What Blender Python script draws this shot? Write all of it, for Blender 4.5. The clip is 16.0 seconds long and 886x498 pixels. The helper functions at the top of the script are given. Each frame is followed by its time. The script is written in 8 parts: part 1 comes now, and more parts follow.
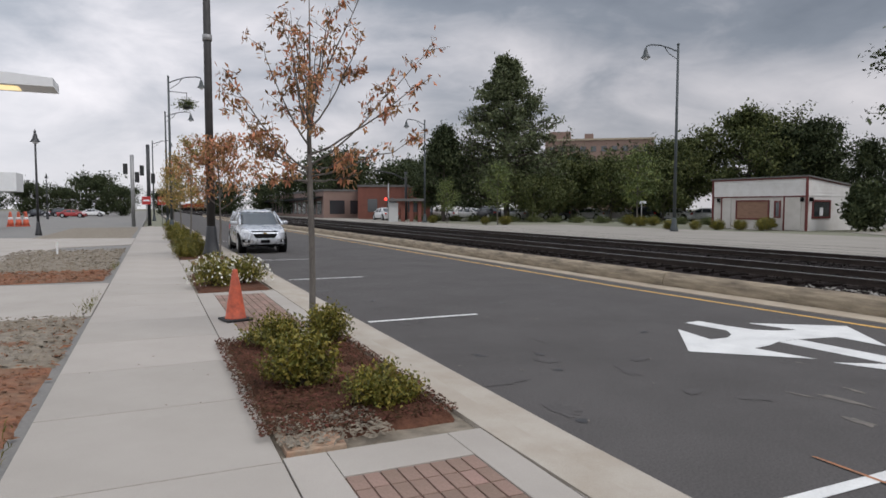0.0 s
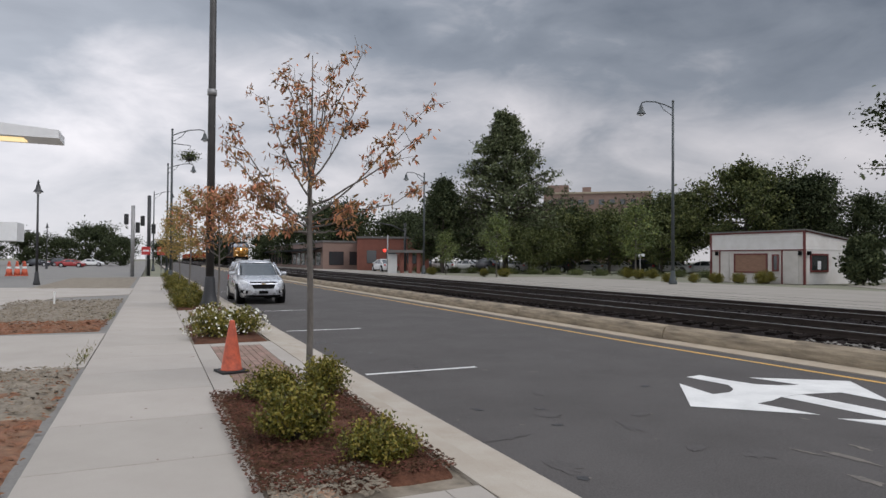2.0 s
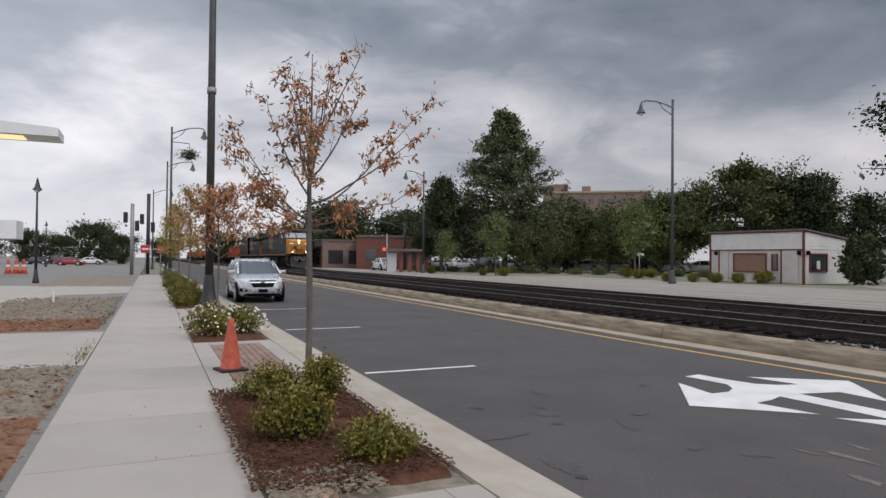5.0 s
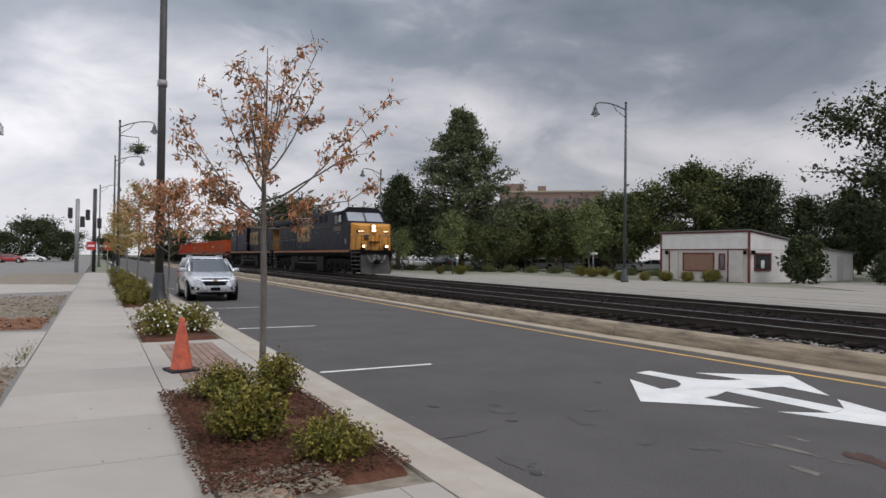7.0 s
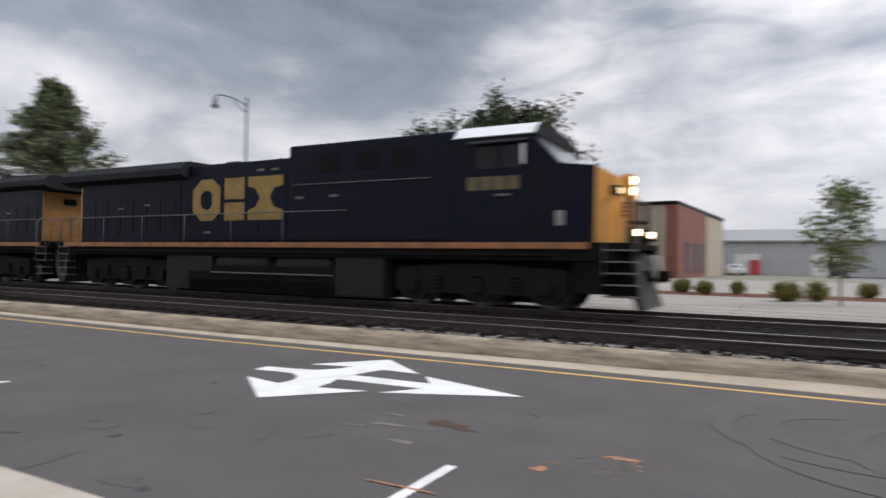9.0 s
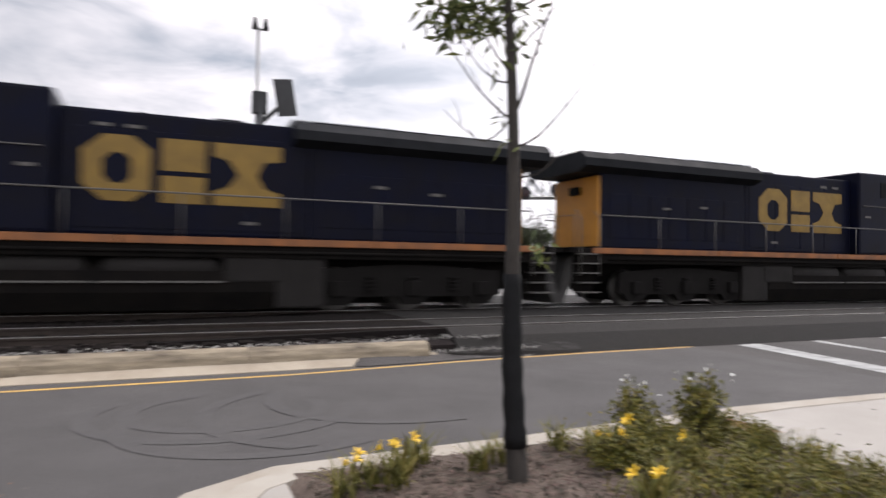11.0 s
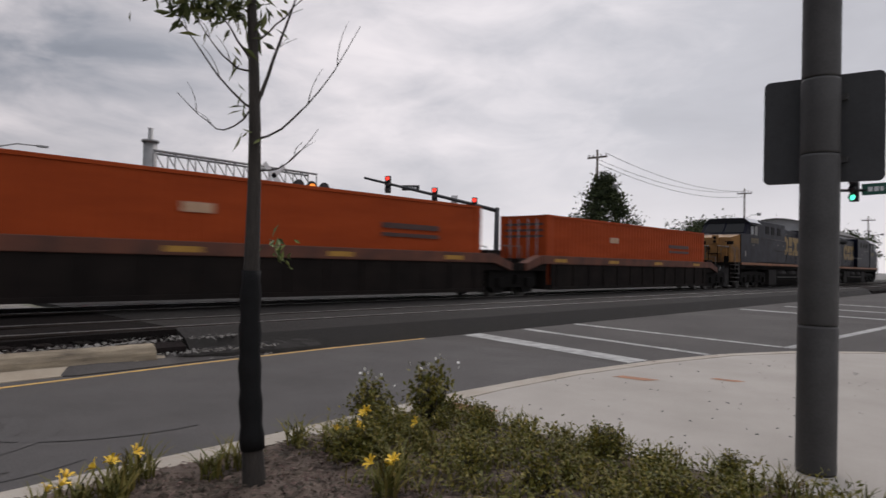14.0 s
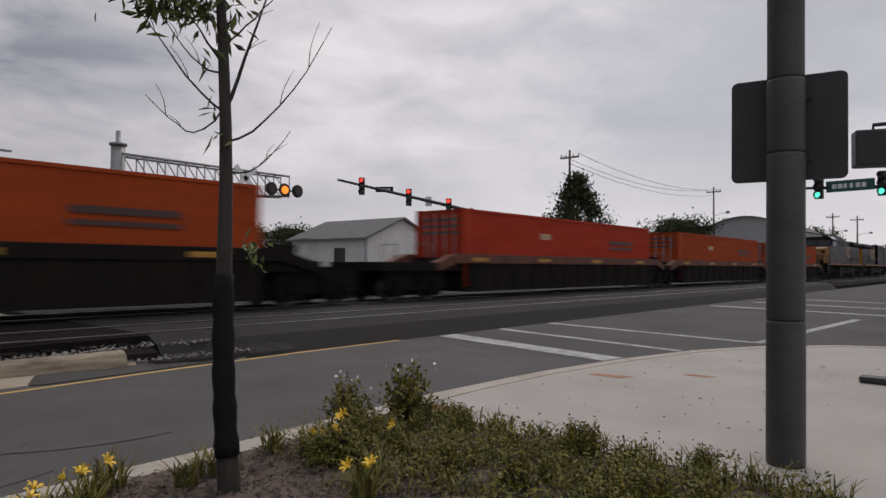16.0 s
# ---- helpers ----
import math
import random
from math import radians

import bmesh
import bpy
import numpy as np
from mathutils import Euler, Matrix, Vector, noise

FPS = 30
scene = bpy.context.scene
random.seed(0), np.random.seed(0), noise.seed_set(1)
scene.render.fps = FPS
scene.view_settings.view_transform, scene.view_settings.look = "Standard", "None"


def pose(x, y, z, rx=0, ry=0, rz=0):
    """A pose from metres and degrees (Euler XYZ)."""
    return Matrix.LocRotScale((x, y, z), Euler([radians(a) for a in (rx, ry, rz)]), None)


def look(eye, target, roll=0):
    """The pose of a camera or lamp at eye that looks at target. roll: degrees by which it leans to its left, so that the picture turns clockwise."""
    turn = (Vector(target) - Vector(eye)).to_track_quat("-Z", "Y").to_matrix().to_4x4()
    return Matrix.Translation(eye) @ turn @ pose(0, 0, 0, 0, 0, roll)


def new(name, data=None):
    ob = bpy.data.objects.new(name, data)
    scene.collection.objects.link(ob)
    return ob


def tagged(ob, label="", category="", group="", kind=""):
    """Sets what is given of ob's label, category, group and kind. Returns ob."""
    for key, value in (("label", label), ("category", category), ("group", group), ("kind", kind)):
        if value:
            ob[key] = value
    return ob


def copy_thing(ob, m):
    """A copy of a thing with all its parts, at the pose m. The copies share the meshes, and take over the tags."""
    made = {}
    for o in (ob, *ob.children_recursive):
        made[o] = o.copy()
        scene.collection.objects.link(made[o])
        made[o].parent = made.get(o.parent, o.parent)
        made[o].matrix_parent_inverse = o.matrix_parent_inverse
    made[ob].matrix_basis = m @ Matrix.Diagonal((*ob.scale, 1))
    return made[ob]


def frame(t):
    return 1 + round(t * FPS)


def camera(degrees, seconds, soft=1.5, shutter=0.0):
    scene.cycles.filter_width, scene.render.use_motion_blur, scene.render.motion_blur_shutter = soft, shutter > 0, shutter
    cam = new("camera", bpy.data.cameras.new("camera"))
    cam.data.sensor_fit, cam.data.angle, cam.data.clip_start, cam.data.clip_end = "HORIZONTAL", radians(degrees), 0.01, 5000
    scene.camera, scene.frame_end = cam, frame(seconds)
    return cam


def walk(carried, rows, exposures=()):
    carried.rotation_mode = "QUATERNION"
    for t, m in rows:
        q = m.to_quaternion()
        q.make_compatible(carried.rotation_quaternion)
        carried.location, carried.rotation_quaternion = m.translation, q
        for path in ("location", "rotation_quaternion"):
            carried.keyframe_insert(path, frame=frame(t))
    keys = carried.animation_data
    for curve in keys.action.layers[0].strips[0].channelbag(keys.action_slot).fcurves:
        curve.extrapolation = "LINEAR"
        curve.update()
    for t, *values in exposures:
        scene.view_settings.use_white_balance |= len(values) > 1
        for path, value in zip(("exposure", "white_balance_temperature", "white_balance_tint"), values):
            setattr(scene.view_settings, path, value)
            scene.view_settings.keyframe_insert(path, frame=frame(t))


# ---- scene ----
# The camera stands on the sidewalk and pans with the train.
EXPOSURES = [(t, stops, 6450 if t < 9.3 else 6650, 13 if t < 9.3 else 16) for t, stops in ((0.0, 0.0), (3.5, -0.02), (7.0, 0.02), (8.0, 0.12), (9.0, 0.42), (9.6, 0.7), (10.2, 0.78), (12.3, 0.2), (12.8, 0.05), (13.5, -0.24), (14.2, -0.44), (14.8, -0.52), (16.0, -0.54))]
PATH = [
    (0.0, (0.0, 0.0, 1.58), (4.098, 9.100, 0.954), 0.07),
    (0.5, (0.0, 0.0, 1.58), (4.101, 9.114, 1.239), 0.16),
    (1.0, (0.0, 0.0, 1.58), (4.109, 9.117, 1.503), 0.32),
    (1.5, (0.0, 0.0, 1.58), (4.114, 9.113, 1.743), 0.44),
    (2.0, (0.0, 0.0, 1.58), (4.119, 9.111, 1.755), 0.37),
    (2.5, (0.0, 0.0, 1.58), (4.114, 9.113, 1.751), 0.43),
    (3.0, (0.0, 0.0, 1.58), (4.113, 9.114, 1.749), 0.42),
    (3.5, (0.0, 0.0, 1.58), (4.114, 9.113, 1.748), 0.43),
    (6.0, (0.0, 0.0, 1.58), (4.176, 9.085, 1.724), 0.68),
    (6.5, (0.0, 0.0, 1.58), (4.566, 8.895, 1.722), 0.67),
    (7.0, (0.0, 0.0, 1.58), (4.727, 8.811, 1.719), 0.69),
    (7.5, (0.0, 0.0, 1.58), (5.154, 8.568, 1.728), 0.69),
    (8.0, (0.0, 0.0, 1.58), (6.162, 7.874, 1.735), 0.66),
    (8.5, (0.0, 0.0, 1.58), (7.500, 6.612, 1.743), 0.66),
    (9.0, (0.0, 0.0, 1.58), (8.755, 4.829, 1.753), 0.90),
    (9.5, (0.0, 0.0, 1.58), (9.595, 2.809, 1.770), 1.03),
    (9.6, (0.0, 0.0, 1.58), (9.747, 2.226, 1.771), 0.84),
    (10.0, (0.0, 0.0, 1.58), (9.992, -0.294, 1.777), 0.64),
    (10.2, (0.0, 0.0, 1.58), (9.933, -1.140, 1.782), 0.70),
    (12.3, (0.0, 0.0, 1.58), (7.482, -6.632, 1.775), 0.92),
    (12.5, (0.0, 0.0, 1.58), (7.400, -6.723, 1.779), 0.94),
    (13.0, (0.0, 0.0, 1.58), (7.321, -6.809, 1.783), 0.94),
    (13.5, (0.0, 0.0, 1.58), (7.165, -6.973, 1.798), 0.96),
    (14.0, (0.0, 0.0, 1.58), (6.901, -7.234, 1.800), 1.21),
    (14.5, (0.0, 0.0, 1.58), (6.528, -7.572, 1.815), 1.24),
    (15.0, (0.0, 0.0, 1.58), (6.550, -7.552, 1.817), 1.17),
    (15.5, (0.0, 0.0, 1.58), (6.520, -7.578, 1.823), 0.78),
    (16.0, (0.0, 0.0, 1.58), (6.613, -7.497, 1.823), 0.43),
]
cam = camera(69.0, 16.0, soft=1.5, shutter=0.6)
walk(cam, [(t, look(eye, target, roll)) for t, eye, target, roll in PATH], EXPOSURES)

# ---- sky and sun ----
SUN_EL, SUN_AZ = 48.0, 150.0


def make_world():
    w = bpy.data.worlds.new("overcast_sky")
    scene.world = w
    w.use_nodes = True
    nt = w.node_tree
    nt.nodes.clear()
    N, L = nt.nodes.new, nt.links.new

    def math_node(op, a, b=None):
        m = N("ShaderNodeMath")
        m.operation = op
        for k, v in enumerate((a, b)):
            if v is None:
                continue
            if isinstance(v, (int, float)):
                m.inputs[k].default_value = v
            else:
                L(v, m.inputs[k])
        return m.outputs[0]

    tc = N("ShaderNodeTexCoord")
    sep = N("ShaderNodeSeparateXYZ")
    L(tc.outputs["Generated"], sep.inputs[0])
    z = math_node("MAXIMUM", sep.outputs[2], 0.0)
    # flattened clouds: heights count more than bearings
    mp = N("ShaderNodeMapping")
    mp.inputs["Scale"].default_value = (1.0, 1.0, 2.5)
    mp.inputs["Location"].default_value = (3.1, 1.4, 0.55)
    L(tc.outputs["Generated"], mp.inputs[0])

    def noise_tex(scale, detail, rough, bend):
        n = N("ShaderNodeTexNoise")
        n.inputs["Scale"].default_value = scale
        n.inputs["Detail"].default_value = detail
        n.inputs["Roughness"].default_value = rough
        n.inputs["Distortion"].default_value = bend
        L(mp.outputs[0], n.inputs["Vector"])
        return math_node("SUBTRACT", n.outputs["Fac"], 0.5)

    def smooth(v, lo, hi):
        m = N("ShaderNodeMapRange")
        m.interpolation_type = "SMOOTHSTEP"
        m.inputs[1].default_value, m.inputs[2].default_value = lo, hi
        L(v, m.inputs[0])
        return m.outputs[0]

    big, small, wisp = noise_tex(1.7, 3, 0.5, 0.3), noise_tex(4.6, 5, 0.55, 0.5), noise_tex(13.0, 4, 0.6, 0.8)
    mix = math_node("ADD", math_node("MULTIPLY", big, 0.72), math_node("ADD", math_node("MULTIPLY", small, 0.34), math_node("MULTIPLY", wisp, 0.07)))
    # a long bank of thick cloud across the north and east, with a ragged lower edge
    edge = math_node("ADD", math_node("ADD", z, math_node("MULTIPLY", sep.outputs[0], 0.16)), math_node("ADD", math_node("MULTIPLY", big, 0.16), math_node("MULTIPLY", small, 0.10)))
    bank = math_node("MULTIPLY", smooth(edge, 0.285, 0.385), smooth(sep.outputs[1], 0.25, 0.65))
    # thinner cloud in one gap of the bank, denser to the west of it
    gap = smooth(math_node("ADD", math_node("MULTIPLY", sep.outputs[0], 0.43), math_node("MULTIPLY", sep.outputs[1], 0.90)), 0.88, 0.985)
    west = smooth(math_node("MULTIPLY", sep.outputs[0], -1.0), -0.28, 0.2)
    mix = math_node("ADD", mix, math_node("ADD", math_node("MULTIPLY", gap, 0.075), math_node("MULTIPLY", west, -0.085)))
    # white break in the cloud due east
    brk = math_node("ADD", math_node("ADD", math_node("MULTIPLY", sep.outputs[0], 0.947), math_node("MULTIPLY", sep.outputs[1], 0.083)), math_node("ADD", math_node("MULTIPLY", z, 0.309), math_node("MULTIPLY", small, 0.06)))
    mix = math_node("ADD", mix, math_node("MULTIPLY", smooth(brk, 0.93, 0.995), 0.105))
    mix = math_node("ADD", math_node("ADD", mix, math_node("ADD", math_node("MULTIPLY", smooth(sep.outputs[1], -0.1, 0.5), 0.055), 0.487)), math_node("MULTIPLY", bank, -0.115))
    ramp = N("ShaderNodeValToRGB")
    e = ramp.color_ramp.elements
    e[0].position, e[0].color = 0.30, (0.16, 0.197, 0.25, 1)
    e[1].position, e[1].color = 0.66, (1.02, 1.0, 1.02, 1)
    mid = e.new(0.47)
    mid.color = (0.35, 0.395, 0.455, 1)
    L(mix, ramp.inputs[0])
    # paler towards the horizon, brighter towards the zenith, as under any closed cloud cover
    low = N("ShaderNodeMapRange")
    low.inputs[1].default_value, low.inputs[2].default_value = 0.0, 0.20
    low.inputs[3].default_value, low.inputs[4].default_value = 0.75, 0.0
    L(z, low.inputs[0])
    hz = N("ShaderNodeMix")
    hz.data_type = "RGBA"
    hz.inputs["B"].default_value = (0.76, 0.755, 0.77, 1)
    L(low.outputs[0], hz.inputs["Factor"])
    # the thinner cloud to one side is smoother
    side = math_node("ADD", math_node("MULTIPLY", sep.outputs[0], 0.82), math_node("MULTIPLY", sep.outputs[1], 0.57))
    even = N("ShaderNodeMapRange")
    even.inputs[1].default_value, even.inputs[2].default_value = 0.0, 0.75
    even.inputs[3].default_value, even.inputs[4].default_value = 0.6, 0.0
    L(side, even.inputs[0])
    sm = N("ShaderNodeMix")
    sm.data_type = "RGBA"
    sm.inputs["B"].default_value = (0.55, 0.56, 0.575, 1)
    L(even.outputs[0], sm.inputs["Factor"])
    L(ramp.outputs[0], sm.inputs["A"])
    L(sm.outputs["Result"], hz.inputs["A"])
    zen = N("ShaderNodeMapRange")
    zen.inputs[1].default_value, zen.inputs[2].default_value = 0.38, 1.0
    zen.inputs[3].default_value, zen.inputs[4].default_value = 1.0, 2.0
    L(z, zen.inputs[0])
    # one broad bank of thicker cloud
    thin = N("ShaderNodeMapRange")
    thin.inputs[1].default_value, thin.inputs[2].default_value = 0.0, 0.95
    thin.inputs[3].default_value, thin.inputs[4].default_value = 1.72, 0.78
    L(side, thin.inputs[0])
    vm = N("ShaderNodeVectorMath")
    vm.operation = "SCALE"
    L(hz.outputs["Result"], vm.inputs[0])
    L(math_node("MULTIPLY", zen.outputs[0], thin.outputs[0]), vm.inputs["Scale"])
    sky = N("ShaderNodeTexSky")
    sky.sky_type = "NISHITA"
    sky.sun_disc = False
    sky.sun_elevation, sky.sun_rotation = radians(SUN_EL), radians(SUN_AZ)
    sk = N("ShaderNodeBackground")
    sk.inputs["Strength"].default_value = 0.05
    L(sky.outputs[0], sk.inputs["Color"])
    cl = N("ShaderNodeBackground")
    L(vm.outputs[0], cl.inputs["Color"])
    cl.inputs["Strength"].default_value = 0.95
    ms = N("ShaderNodeMixShader")
    ms.inputs[0].default_value = 0.93
    L(sk.outputs[0], ms.inputs[1])
    L(cl.outputs[0], ms.inputs[2])
    out = N("ShaderNodeOutputWorld")
    L(ms.outputs[0], out.inputs[0])


make_world()
sun = new("sun", bpy.data.lights.new("sun", "SUN"))
sun.data.energy, sun.data.angle, sun.data.color = 1.3, radians(25), (1.0, 0.965, 0.92)
sun.rotation_euler = (radians(90 - SUN_EL), 0, radians(180 - SUN_AZ))
sun.location = (0, 0, 60)

# ---- materials ----
def mat(name, color, rough=0.8, metal=0.0, var=0.18, scale=3.0, fine=60.0, bump=0.15, other=None, mix=0.5,
        emit=0.0, island=0.0, rand=0.0, coat=0.0, spec=0.5, stretch=(1, 1, 1)):
    """A surface with variation at two scales: broad stains towards other, fine grain, and relief."""
    m = bpy.data.materials.new(name)
    m.use_nodes = True
    nt = m.node_tree
    N, L = nt.nodes.new, nt.links.new
    b = nt.nodes["Principled BSDF"]
    tc = N("ShaderNodeTexCoord")
    mp = N("ShaderNodeMapping")
    mp.inputs["Scale"].default_value = stretch
    L(tc.outputs["Object"], mp.inputs[0])

    def tex(s, d):
        n = N("ShaderNodeTexNoise")
        n.inputs["Scale"].default_value, n.inputs["Detail"].default_value = s, d
        n.inputs["Roughness"].default_value = 0.6
        L(mp.outputs[0], n.inputs["Vector"])
        return n

    broad, grain = tex(scale, 5), tex(fine, 3)
    other = other or tuple(c * (1 - var * 1.6) for c in color)
    rmp = N("ShaderNodeMapRange")
    rmp.inputs[1].default_value, rmp.inputs[2].default_value = 0.5 - 0.28 * mix, 0.78
    L(broad.outputs["Fac"], rmp.inputs[0])
    mx = N("ShaderNodeMix")
    mx.data_type = "RGBA"
    mx.inputs["A"].default_value, mx.inputs["B"].default_value = (*color, 1), (*other, 1)
    L(rmp.outputs[0], mx.inputs["Factor"])
    hs = N("ShaderNodeHueSaturation")
    L(mx.outputs["Result"], hs.inputs["Color"])
    val = N("ShaderNodeMapRange")
    val.inputs[3].default_value, val.inputs[4].default_value = 1 - var * 1.5, 1 + var * 1.5
    L(grain.outputs["Fac"], val.inputs[0])
    source = None
    if island:
        source, amount = N("ShaderNodeNewGeometry").outputs["Random Per Island"], island
    elif rand:
        source, amount = N("ShaderNodeObjectInfo").outputs["Random"], rand
    if source:
        r = N("ShaderNodeMapRange")
        r.inputs[3].default_value, r.inputs[4].default_value = 1 - amount, 1 + amount
        L(source, r.inputs[0])
        mul = N("ShaderNodeMath")
        mul.operation = "MULTIPLY"
        L(r.outputs[0], mul.inputs[0])
        L(val.outputs[0], mul.inputs[1])
        L(mul.outputs[0], hs.inputs["Value"])
        hue = N("ShaderNodeMapRange")
        hue.inputs[3].default_value, hue.inputs[4].default_value = 0.5 + amount * 0.05, 0.5 - amount * 0.05
        L(source, hue.inputs[0])
        L(hue.outputs[0], hs.inputs["Hue"])
    else:
        L(val.outputs[0], hs.inputs["Value"])
    L(hs.outputs["Color"], b.inputs["Base Color"])
    rr = N("ShaderNodeMapRange")
    rr.inputs[3].default_value, rr.inputs[4].default_value = max(0.03, rough - 0.12), min(1, rough + 0.12)
    L(broad.outputs["Fac"], rr.inputs[0])
    L(rr.outputs[0], b.inputs["Roughness"])
    b.inputs["Metallic"].default_value = metal
    b.inputs["Coat Weight"].default_value = coat
    b.inputs["Specular IOR Level"].default_value = spec
    if bump:
        bp = N("ShaderNodeBump")
        bp.inputs["Strength"].default_value, bp.inputs["Distance"].default_value = bump, 0.02
        L(grain.outputs["Fac"], bp.inputs["Height"])
        L(bp.outputs[0], b.inputs["Normal"])
    if emit:
        b.inputs["Emission Color"].default_value = (*color, 1)
        b.inputs["Emission Strength"].default_value = emit
    return m


def glass_mat(name, tint=(0.03, 0.035, 0.04)):
    return mat(name, tint, rough=0.14, var=0.05, bump=0, spec=0.9, coat=0.3)


